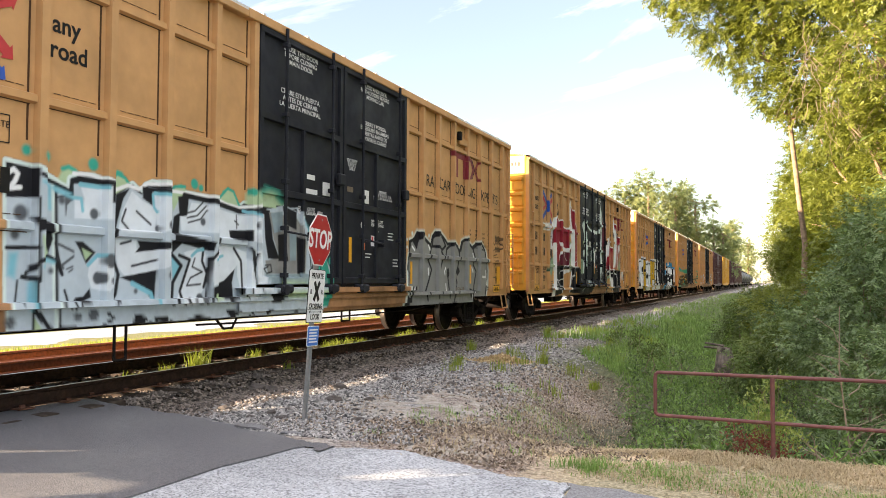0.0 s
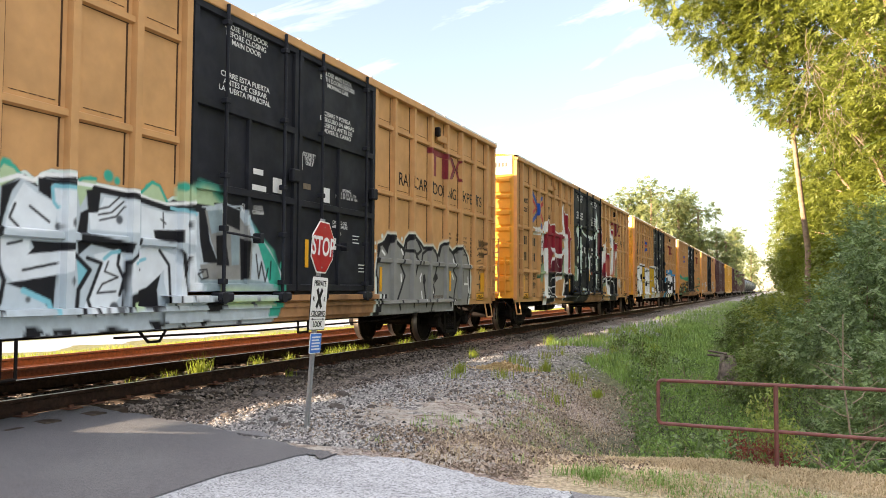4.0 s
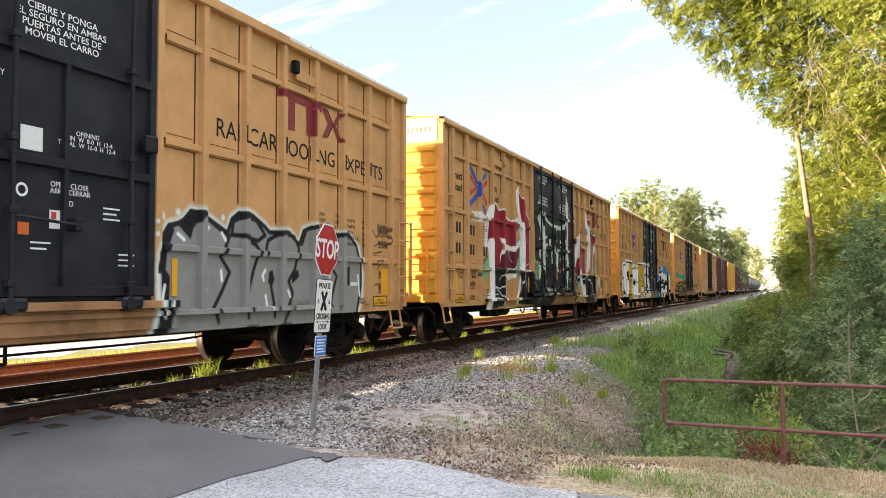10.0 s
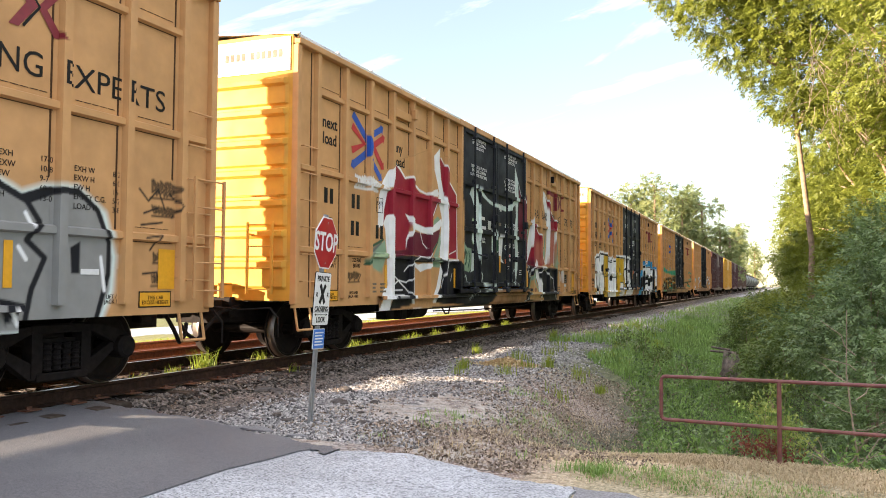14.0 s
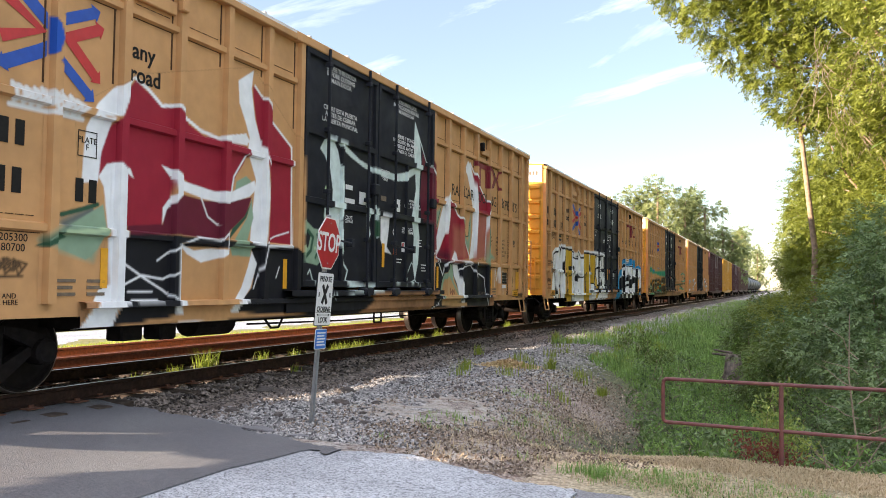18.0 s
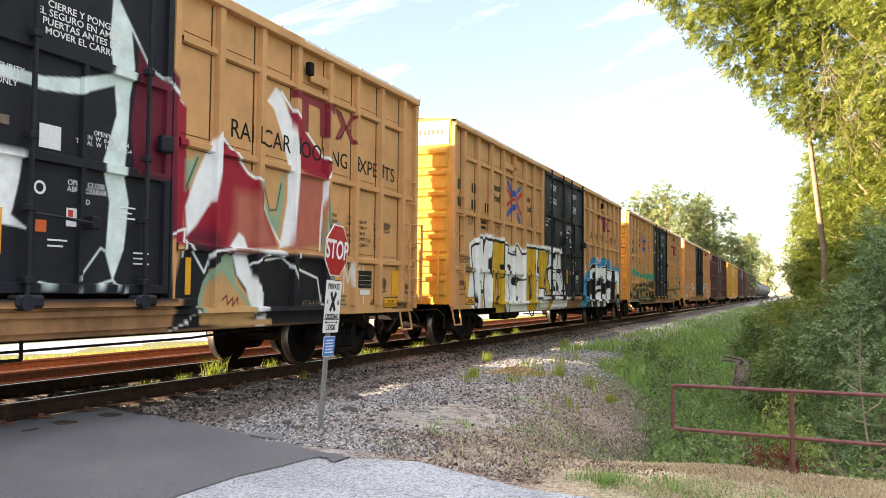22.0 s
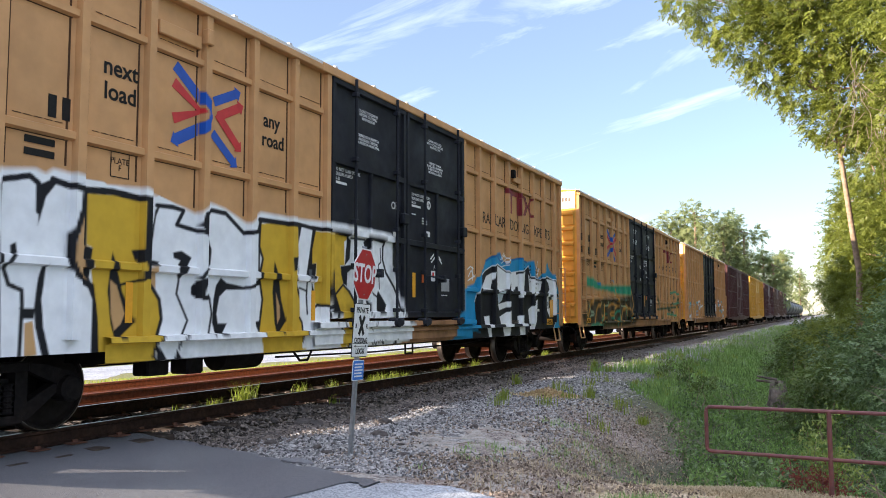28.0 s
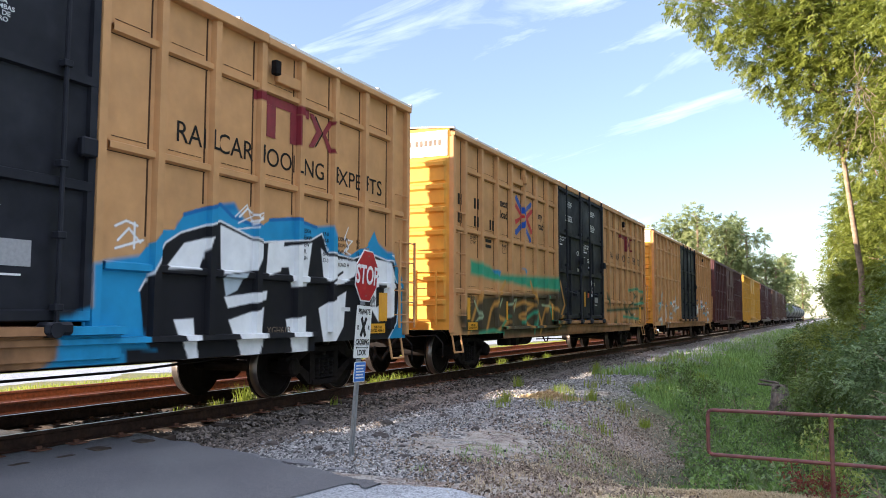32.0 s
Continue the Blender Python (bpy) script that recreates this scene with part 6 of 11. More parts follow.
    p.fill([(6.36, 2.57), (6.54, 2.57), (6.69, 2.57), (6.92, 2.58), (7.2, 2.58), (7.69, 2.58), (8.18, 2.59), (8.27, 2.57), (8.83, 2.59), (8.87, 2.46), (8.82, 2.32), (8.86, 2.05), (9.2, 1.72), (9.46, 1.29), (9.57, 1.15), (9.8, 1.07), (9.81, 0.76), (9.11, 0.68), (6.46, 0.74)], WHITE_P)
    p.fill([(6.36, 2.53), (6.46, 2.52), (6.38, 2.25)], INK)
    p.line([(6.36, 2.53), (6.54, 2.52), (6.75, 2.5), (6.76, 2.48), (6.7, 2.18), (6.62, 1.81)], 0.06, INK)
    p.fill([(6.62, 1.97), (6.84, 1.99), (6.83, 1.83), (6.77, 1.74), (6.63, 1.74)], INK)
    p.fill([(6.65, 1.89), (6.73, 1.89), (6.72, 1.74), (6.67, 1.74)], SMOKE)
    p.line([(6.61, 1.72), (6.59, 1.49), (6.62, 1.24)], 0.04, INK)
    p.fill([(6.72, 1.73), (6.8, 1.55), (6.79, 1.39), (6.73, 1.29), (6.73, 1.55)], INK)
    p.line([(6.41, 1.61), (6.6, 1.57)], 0.03, INK)
    p.fill([(6.79, 2.47), (7.19, 2.47), (7.63, 2.49), (7.62, 2.4), (7.55, 2.37), (7.57, 2.0), (7.44, 1.99), (7.51, 1.79), (7.53, 1.7), (7.71, 1.59), (7.84, 1.47), (7.93, 1.28), (7.92, 1.0), (7.85, 0.85), (7.71, 0.73), (7.51, 0.69), (7.47, 0.8), (7.49, 1.01), (7.46, 1.16), (7.46, 1.28), (7.32, 1.51), (7.24, 1.77), (7.21, 1.89), (7.15, 1.77), (7.12, 1.62), (7.12, 1.34), (6.88, 1.36), (6.8, 1.4), (6.79, 1.72), (6.84, 1.83), (6.84, 1.99), (6.72, 1.98), (6.71, 2.21)], YELLOWP)
    p.line([(6.72, 2.51), (7.2, 2.51), (7.67, 2.48)], 0.065, INK)
    p.line([(6.8, 2.49), (6.71, 2.2), (6.71, 1.98)], 0.05, INK)
    p.fill([(7.2, 1.98), (7.24, 1.77), (7.34, 1.51), (7.47, 1.28), (7.45, 1.18), (7.37, 1.18), (7.14, 1.31), (7.11, 1.56), (7.14, 1.82)], INK)
    p.fill([(7.45, 1.98), (8.12, 2.05), (8.12, 1.95), (7.76, 1.94), (7.65, 1.88), (7.64, 1.67), (7.53, 1.71), (7.47, 1.85)], INK)
    p.line([(7.32, 1.54), (7.53, 1.69), (7.71, 1.59)], 0.04, INK)
    p.line([(7.71, 1.59), (7.86, 1.45), (7.93, 1.25), (7.92, 0.97), (7.82, 0.82), (7.71, 0.72)], 0.05, INK)
    p.fill([(7.62, 2.47), (7.75, 2.41), (7.72, 2.11), (7.57, 1.99), (7.6, 2.22), (7.63, 2.38)], INK)
    p.line([(6.74, 1.3), (6.88, 1.37), (7.1, 1.35), (7.21, 1.27), (7.38, 1.13), (7.48, 0.96)], 0.045, INK)
    p.line([(7.1, 1.3), (7.14, 1.16), (7.2, 1.09), (7.45, 1.07), (7.96, 1.09), (9.1, 1.08)], 0.035, INK)
    p.line([(7.75, 2.44), (8.19, 2.45)], 0.035, INK)
    p.fill([(8.14, 2.41), (8.28, 2.49), (8.38, 2.47), (8.25, 2.16), (8.19, 1.96), (8.24, 1.89), (8.33, 1.86), (8.18, 1.79), (8.24, 1.61), (8.36, 1.28), (8.29, 1.28), (8.2, 1.54), (8.13, 1.73), (8.14, 1.93), (8.21, 2.23)], INK)
    p.line([(8.25, 2.49), (8.46, 2.49), (8.85, 2.46), (8.79, 2.38), (8.78, 2.16), (8.9, 1.94), (9.19, 1.7), (9.32, 1.54), (9.46, 1.28)], 0.055, INK)
    p.fill([(8.63, 1.63), (8.79, 1.5), (8.92, 1.39), (8.87, 1.28), (8.7, 1.19), (8.59, 1.3), (8.59, 1.55)], INK)
    p.line([(8.25, 1.62), (8.4, 1.6), (8.6, 1.52)], 0.035, INK)
    p.line([(8.7, 2.34), (8.72, 2.11), (8.64, 2.06), (8.68, 1.66)], 0.03, INK)
    p.line([(8.33, 1.28), (8.42, 1.19), (8.32, 0.97)], 0.035, INK)
    p.line([(9.46, 1.28), (9.55, 1.11), (9.74, 1.09)], 0.03, INK)
    p.fill([(7.8, 0.82), (7.96, 0.67), (7.87, 0.66)], INK)
    p.fill([(8.14, 0.8), (8.28, 0.65), (8.1, 0.65)], INK)
    p.fill([(9.09, 0.66), (9.3, 0.81), (9.33, 0.66)], INK)
    p.line([(8.44, 0.79), (8.49, 0.71), (8.53, 0.77), (8.58, 0.7), (8.61, 0.78)], 0.025, INK)
    p.line([(8.65, 0.78), (8.69, 0.74), (8.72, 0.78)], 0.025, INK)
    p.line([(8.85, 0.77), (8.77, 0.76), (8.85, 0.73), (8.78, 0.69)], 0.025, INK)
    p.fill([(6.43, 1.16), (6.48, 1.11), (6.5, 1.0), (6.48, 0.87), (6.45, 0.82)], YELLOWP)
    p.line([(6.43, 1.18), (6.49, 1.11), (6.51, 0.99), (6.47, 0.84)], 0.04, INK)


def paint_silver():
    """Silver letters with turquoise shading on the front half, grey letters on the rear half."""
    p = Paint()
    p.fill([(3.65, 2.22), (3.73, 2.38), (3.81, 2.41), (3.90, 2.38), (3.97, 2.32), (3.86, 2.17)], MINT, soft=0.02)
    p.line([(3.73, 2.38), (3.81, 2.41), (3.90, 2.38), (3.97, 2.32)], 0.05, TEAL, soft=0.015)
    p.fill([(4.41, 2.22), (4.45, 2.33), (4.50, 2.44), (4.56, 2.43), (4.66, 2.30), (4.49, 2.20)], MINT, soft=0.02)
    p.line([(4.45, 2.33), (4.50, 2.44), (4.56, 2.43), (4.66, 2.30)], 0.05, TEAL, soft=0.015)
    p.fill([(5.41, 2.26), (5.51, 2.38), (5.58, 2.40), (5.68, 2.32), (5.63, 2.27)], MINT, soft=0.02)
    p.line([(5.51, 2.38), (5.58, 2.40), (5.68, 2.32)], 0.05, TEAL, soft=0.015)
    p.fill([(6.31, 2.29), (6.43, 2.41), (6.54, 2.46), (6.63, 2.40), (6.75, 2.23), (6.53, 2.27)], MINT, soft=0.02)
    p.line([(6.43, 2.41), (6.54, 2.46), (6.63, 2.40), (6.75, 2.23)], 0.05, TEAL, soft=0.015)
    p.fill([(7.17, 2.25), (7.29, 2.39), (7.46, 2.47), (7.56, 2.42), (7.42, 2.26)], MINT, soft=0.02)
    p.line([(7.29, 2.39), (7.46, 2.47), (7.56, 2.42)], 0.05, TEAL, soft=0.015)
    p.dot(4.15, 2.48, 0.065, TEAL)
    p.dot(5.84, 2.45, 0.065, TEAL)
    p.dot(5.96, 2.42, 0.04, TEAL)
    p.dot(7.08, 2.47, 0.045, TEAL)
    p.dot(3.28, 2.51, 0.055, TEAL)
    p.dot(3.51, 2.48, 0.06, TEAL)
    p.dot(4.14, 2.48, 0.065, TEAL)
    p.fill([(3.05, 2.37), (3.39, 2.34), (3.65, 2.24), (3.70, 0.68), (3.10, 0.68)], FROST, grow=0.04)
    p.fill([(3.06, 2.34), (3.39, 2.33), (3.65, 2.21), (3.70, 0.69), (3.10, 0.68)], SILVER)
    p.fill([(3.64, 2.22), (3.83, 2.16), (3.84, 2.28), (3.97, 2.33), (4.16, 2.34), (4.36, 2.30), (4.47, 2.20), (4.56, 2.24), (4.74, 2.32), (4.83, 2.27), (4.91, 2.22), (4.95, 2.33), (5.07, 2.38), (5.29, 2.39), (5.41, 2.32), (5.48, 2.14), (5.54, 2.20), (5.63, 2.31), (6.00, 2.30), (6.42, 2.29), (6.55, 2.28), (6.73, 2.20), (6.89, 2.29), (7.36, 2.28), (7.40, 1.54), (7.40, 0.73), (6.36, 0.65), (3.70, 0.70)], FROST, grow=0.05)
    p.fill([(3.64, 2.22), (3.83, 2.16), (3.84, 2.28), (3.97, 2.33), (4.16, 2.34), (4.36, 2.30), (4.47, 2.20), (4.56, 2.24), (4.74, 2.32), (4.83, 2.27), (4.91, 2.22), (4.95, 2.33), (5.07, 2.38), (5.29, 2.39), (5.41, 2.32), (5.48, 2.14), (5.54, 2.20), (5.63, 2.31), (6.00, 2.30), (6.42, 2.29), (6.55, 2.28), (6.73, 2.20), (6.89, 2.29), (7.36, 2.28), (7.40, 1.54), (7.40, 0.73), (6.36, 0.65), (3.70, 0.70)], INK, grow=0.01)
    p.fill([(3.64, 2.22), (3.83, 2.16), (3.84, 2.28), (3.97, 2.33), (4.16, 2.34), (4.36, 2.30), (4.47, 2.20), (4.56, 2.24), (4.74, 2.32), (4.83, 2.27), (4.91, 2.22), (4.95, 2.33), (5.07, 2.38), (5.29, 2.39), (5.41, 2.32), (5.48, 2.14), (5.54, 2.20), (5.63, 2.31), (6.00, 2.30), (6.42, 2.29), (6.55, 2.28), (6.73, 2.20), (6.89, 2.29), (7.36, 2.28), (7.40, 1.54), (7.40, 0.73), (6.36, 0.65), (3.70, 0.70)], SILVER, soft=0.015, grow=-0.03)
    p.fill([(6.92, 2.43), (7.29, 2.52), (7.59, 2.50), (7.81, 2.36), (8.31, 2.21), (8.65, 1.93), (8.99, 1.76), (9.13, 1.44), (9.17, 1.12), (8.85, 0.84), (6.97, 0.83)], MINT, soft=0.04)
    p.line([(7.20, 2.47), (7.35, 2.55), (7.59, 2.52), (7.77, 2.39)], 0.09, TEAL, soft=0.05, cover=0.8)
    p.line([(8.31, 2.24), (8.66, 1.93), (9.01, 1.73), (9.16, 1.44), (9.18, 1.15), (8.94, 0.90)], 0.07, TEAL, soft=0.04, cover=0.9)
    p.fill([(6.82, 2.23), (7.28, 2.28), (8.23, 2.37), (8.49, 2.17), (8.62, 1.90), (8.85, 1.69), (8.93, 1.38), (8.76, 1.09), (8.34, 0.98), (7.82, 0.82), (6.86, 0.82)], SILVER, soft=0.02)
    p.fill([(7.53, 2.21), (7.78, 2.21), (7.76, 1.81), (7.62, 1.77)], WHITE_P, soft=0.06, cover=0.5)
    p.fill([(3.05, 2.36), (3.39, 2.34), (3.38, 2.04), (3.06, 2.02)], INK)
    p.line([(3.08, 2.26), (3.14, 2.30), (3.19, 2.26), (3.16, 2.19), (3.10, 2.11), (3.22, 2.13)], 0.05, WHITE_P)
    p.fill([(3.11, 1.48), (3.21, 1.49), (3.18, 1.23), (3.09, 1.26)], CYAN, soft=0.03)
    p.fill([(3.43, 1.68), (3.53, 1.60), (3.57, 1.49), (3.46, 1.38)], MINT)
    p.fill([(3.40, 0.82), (3.52, 0.69), (3.40, 0.69)], MINT)
    p.fill([(3.34, 1.85), (3.59, 1.81), (3.63, 1.64), (3.57, 1.49), (3.47, 1.72), (3.38, 1.70)], INK)
    p.fill([(3.25, 1.27), (3.41, 1.25), (3.42, 1.19), (3.24, 1.23)], INK)
    p.fill([(3.38, 0.94), (3.45, 0.91), (3.66, 0.68), (3.59, 0.68), (3.40, 0.86)], INK)
    p.line([(3.41, 2.28), (3.62, 2.22), (3.91, 2.13), (4.02, 2.08), (4.01, 1.93)], 0.045, INK)
    p.line([(3.31, 1.28), (3.40, 1.40), (3.57, 1.46), (3.68, 1.41), (3.75, 1.28)], 0.045, INK)
    p.line([(3.38, 1.21), (3.38, 0.71)], 0.05, INK)
    p.line([(3.21, 1.21), (3.19, 0.99)], 0.025, INK)
    p.line([(3.08, 1.53), (3.40, 1.54)], 0.04, INK)
    p.line([(3.38, 2.04), (3.41, 1.21)], 0.035, INK)
    p.line([(3.43, 2.21), (3.57, 2.18), (3.58, 1.95)], 0.04, CYAN, soft=0.02)
    p.line([(3.62, 2.17), (3.95, 2.09), (4.00, 1.96)], 0.04, CYAN, soft=0.02)
    p.line([(3.34, 1.18), (3.35, 0.93)], 0.04, CYAN, soft=0.02)
    p.line([(3.47, 1.35), (3.55, 1.42), (3.64, 1.40)], 0.04, CYAN, soft=0.02)
    p.dot(3.23, 1.88, 0.08, SMOKE)
    p.dot(3.61, 1.31, 0.03, SMOKE)
    p.dot(3.17, 1.66, 0.05, SMOKE)
    p.dot(3.11, 0.80, 0.06, SMOKE)
    p.fill([(4.39, 2.23), (4.49, 2.28), (4.48, 2.11), (4.45, 1.87), (4.41, 1.75)], MINT)
    p.fill([(5.43, 2.26), (5.63, 2.28), (5.57, 2.19), (5.51, 2.07), (5.43, 2.05)], MINT)
    p.fill([(4.02, 1.56), (4.19, 1.52), (4.09, 1.39)], MINT)
    p.fill([(4.87, 1.65), (5.00, 1.60), (4.86, 1.56)], MINT)
    p.fill([(4.83, 1.24), (4.99, 1.25), (4.96, 1.19)], MINT)
    p.fill([(3.85, 2.16), (3.84, 2.27), (3.97, 2.32), (4.16, 2.33), (4.39, 2.28), (4.42, 1.63), (4.38, 1.63), (4.36, 2.25), (3.99, 2.27), (3.98, 2.14), (3.91, 2.14)], INK)
    p.fill([(4.51, 2.17), (4.71, 2.29), (4.82, 2.29), (4.69, 2.21), (4.61, 2.01), (4.55, 1.81), (4.52, 1.58), (4.48, 1.41), (4.39, 1.50), (4.26, 1.51), (4.15, 1.53), (4.02, 1.61), (3.98, 1.72), (4.15, 1.66), (4.38, 1.63), (4.42, 1.72), (4.46, 1.87)], INK)
    p.fill([(4.91, 2.22), (4.94, 2.32), (5.12, 2.37), (5.32, 2.38), (5.39, 2.33), (5.05, 2.31), (5.05, 2.15), (5.19, 2.10), (5.13, 1.92), (5.11, 1.93), (5.14, 2.06), (4.98, 2.15)], INK)
    p.fill([(5.43, 2.03), (5.48, 2.11), (5.57, 2.21), (5.68, 2.30), (5.71, 2.26), (5.70, 1.93), (5.67, 1.93), (5.66, 2.05), (5.55, 2.03), (5.55, 1.77), (5.43, 1.78)], INK)
    p.fill([(6.61, 1.92), (6.71, 1.89), (6.94, 1.92), (7.02, 1.91), (7.00, 1.68), (6.68, 1.59), (6.63, 1.78)], INK)
    p.fill([(3.87, 0.97), (3.97, 1.03), (4.14, 1.05), (4.06, 0.98), (4.04, 0.86), (4.02, 0.98), (3.94, 0.94), (3.93, 0.89)], INK)
    p.fill([(4.67, 1.23), (5.15, 1.35), (5.11, 1.27), (5.08, 1.10), (5.12, 0.93), (5.07, 1.09), (4.97, 1.16), (5.00, 1.25)], INK)
    p.fill([(6.08, 1.12), (6.24, 1.19), (6.39, 1.24), (6.52, 1.23), (6.51, 0.98), (6.40, 0.91), (6.10, 0.93)], INK)
    p.fill([(5.65, 0.99), (5.80, 1.06), (5.70, 0.96)], INK)
    p.fill([(4.80, 0.81), (5.05, 0.68), (4.81, 0.68)], INK)
    p.fill([(6.17, 0.73), (6.33, 0.80), (6.60, 0.65)], INK)
    p.fill([(4.87, 1.70), (5.10, 1.63), (5.43, 1.62), (5.43, 1.58), (5.14, 1.57), (4.98, 1.61)], INK)
    p.line([(5.40, 2.37), (5.42, 1.78)], 0.035, INK)
    p.line([(5.66, 2.30), (6.00, 2.28), (6.47, 2.27), (6.58, 2.23), (6.70, 2.18), (6.81, 2.20), (6.90, 2.27), (7.36, 2.26)], 0.05, INK)
    p.line([(3.66, 1.60), (3.76, 1.27)], 0.03, INK)
    p.line([(3.97, 1.61), (4.13, 1.23)], 0.03, INK)
    p.line([(4.08, 1.40), (4.15, 1.50), (4.33, 1.54), (4.46, 1.46), (4.50, 1.25), (4.52, 1.10), (4.48, 0.99), (4.38, 0.92)], 0.035, INK)
    p.line([(3.79, 1.11), (3.86, 0.93), (3.94, 1.01), (4.07, 1.03), (4.18, 1.04), (4.15, 1.12)], 0.03, INK)
    p.line([(4.48, 1.34), (4.67, 1.23), (4.79, 1.27)], 0.04, INK)
    p.line([(4.82, 1.55), (5.15, 1.60)], 0.035, INK)
    p.line([(4.87, 1.70), (4.82, 1.55)], 0.03, INK)
    p.line([(5.43, 1.58), (5.66, 1.39), (5.55, 1.29), (5.46, 1.15), (5.45, 0.89)], 0.035, INK)
    p.line([(5.59, 1.56), (5.77, 1.58), (5.72, 1.29), (5.65, 0.99)], 0.035, INK)
    p.line([(5.87, 1.70), (6.14, 1.61), (6.09, 1.30), (6.10, 0.92)], 0.055, INK)
    p.line([(6.14, 1.61), (6.32, 1.83)], 0.035, INK)
    p.line([(6.17, 1.52), (6.46, 1.59), (6.41, 1.41)], 0.03, INK)
    p.line([(6.91, 1.60), (7.01, 1.46), (7.09, 1.27), (6.96, 1.22), (7.08, 0.94)], 0.03, INK)
    p.line([(6.91, 1.66), (7.37, 1.70)], 0.04, INK)
    p.line([(5.61, 0.80), (5.48, 0.69)], 0.04, INK)
    p.line([(7.03, 0.76), (7.06, 0.61)], 0.03, INK)
    p.line([(4.42, 0.84), (4.48, 0.75), (4.36, 0.67)], 0.035, INK)
    p.line([(4.48, 0.92), (4.51, 0.84)], 0.03, INK)
    p.line([(5.95, 0.75), (5.80, 0.77), (5.68, 0.68)], 0.04, INK)
    p.line([(7.46, 0.73), (7.28, 0.62)], 0.04, INK)
    p.line([(3.65, 2.07), (4.00, 2.15)], 0.02, INK)
    p.line([(3.70, 1.59), (3.95, 1.50), (3.75, 1.37), (3.77, 1.34)], 0.03, SMOKE)
    p.line([(4.63, 2.03), (4.59, 1.88), (4.91, 1.77)], 0.025, SMOKE)
    p.line([(4.84, 1.99), (5.07, 1.87)], 0.025, SMOKE)
    p.line([(4.49, 1.62), (4.87, 1.70)], 0.03, SMOKE)
    p.line([(4.57, 1.60), (4.70, 1.64)], 0.02, SMOKE)
    p.line([(4.60, 1.58), (4.66, 1.61)], 0.02, SMOKE)
    p.line([(4.77, 1.39), (5.13, 1.48)], 0.025, SMOKE)
    p.line([(5.85, 1.67), (5.81, 1.39), (6.00, 1.33), (5.72, 1.16)], 0.025, SMOKE)
    p.line([(5.69, 2.03), (5.81, 2.08), (5.87, 2.19)], 0.022, SMOKE)
    p.line([(5.69, 1.98), (5.89, 2.04), (5.97, 2.20)], 0.022, SMOKE)
    p.line([(5.72, 1.94), (5.95, 1.99), (6.05, 2.19)], 0.022, SMOKE)
    p.line([(6.43, 1.87), (6.57, 1.55), (6.72, 1.52), (6.78, 1.32), (6.64, 1.30), (6.70, 0.94)], 0.03, SMOKE)
    p.line([(6.86, 1.64), (6.84, 1.23), (6.84, 0.93)], 0.02, SMOKE)
    p.line([(6.72, 2.11), (6.73, 1.94)], 0.02, SMOKE)
    p.line([(6.69, 2.05), (6.69, 1.99)], 0.015, SMOKE)
    p.line([(6.77, 2.06), (6.77, 2.00)], 0.015, SMOKE)
    p.line([(6.34, 1.36), (6.44, 1.37)], 0.02, SMOKE)
    p.line([(3.81, 1.33), (3.89, 1.36)], 0.02, SMOKE)
    p.line([(3.84, 1.30), (3.89, 1.33)], 0.02, SMOKE)
    p.fill([(3.77, 2.13), (3.91, 2.08), (3.84, 2.04), (3.80, 2.00), (3.79, 1.89), (3.78, 1.89), (3.77, 2.04)], SMOKE)
    p.fill([(4.23, 1.43), (4.48, 1.44), (4.38, 1.34), (4.30, 1.35)], SMOKE)
    p.fill([(3.87, 0.70), (3.98, 0.76), (4.09, 0.77), (4.19, 0.68)], SMOKE)
    p.fill([(4.75, 1.19), (4.99, 1.10), (4.92, 1.04), (4.89, 0.93), (4.88, 0.93), (4.86, 1.07)], SMOKE)
    p.fill([(5.66, 0.68), (5.80, 0.76), (5.95, 0.74), (6.03, 0.66)], SMOKE)
    p.line([(3.95, 1.61), (4.07, 1.30)], 0.035, CYAN, soft=0.02)
    p.line([(4.78, 2.21), (4.96, 2.11), (5.09, 2.06)], 0.035, CYAN, soft=0.02)
    p.line([(4.84, 1.53), (5.14, 1.56)], 0.035, CYAN, soft=0.02)
    p.line([(5.85, 2.21), (6.31, 2.23), (6.53, 2.21)], 0.035, CYAN, soft=0.02)
    p.line([(6.02, 1.64), (6.07, 0.99)], 0.035, CYAN, soft=0.02)
    p.line([(4.48, 1.28), (4.49, 1.10), (4.43, 0.98)], 0.035, CYAN, soft=0.02)
    p.line([(4.06, 2.24), (4.20, 2.24), (4.29, 2.21)], 0.035, CYAN, soft=0.02)
    p.line([(4.16, 1.43), (4.26, 1.49), (4.37, 1.50)], 0.035, CYAN, soft=0.02)
    p.line([(5.48, 1.52), (5.55, 1.36)], 0.035, CYAN, soft=0.02)
    p.line([(6.96, 1.16), (7.05, 0.94)], 0.035, CYAN, soft=0.02)
    p.line([(3.64, 2.15), (3.83, 2.10), (4.00, 2.05), (3.99, 1.92)], 0.035, CYAN, soft=0.02)
    p.fill([(4.23, 2.23), (4.33, 2.25), (4.34, 1.95), (4.26, 1.94)], CYAN, soft=0.05, cover=0.6)
    p.fill([(5.45, 1.42), (5.56, 1.39), (5.51, 1.29), (5.46, 1.26)], CYAN, soft=0.05, cover=0.7)
    p.fill([(6.43, 1.84), (6.24, 1.72), (6.01, 1.78)], CYAN, soft=0.08, cover=0.4)
    p.dot(4.19, 1.95, 0.085, SMOKE)
    p.dot(3.73, 2.05, 0.045, SMOKE)
    p.dot(4.23, 1.24, 0.085, SMOKE)
    p.dot(4.43, 1.21, 0.055, SMOKE)
    p.dot(4.16, 0.85, 0.1, SMOKE)
    p.dot(3.94, 0.83, 0.05, SMOKE)
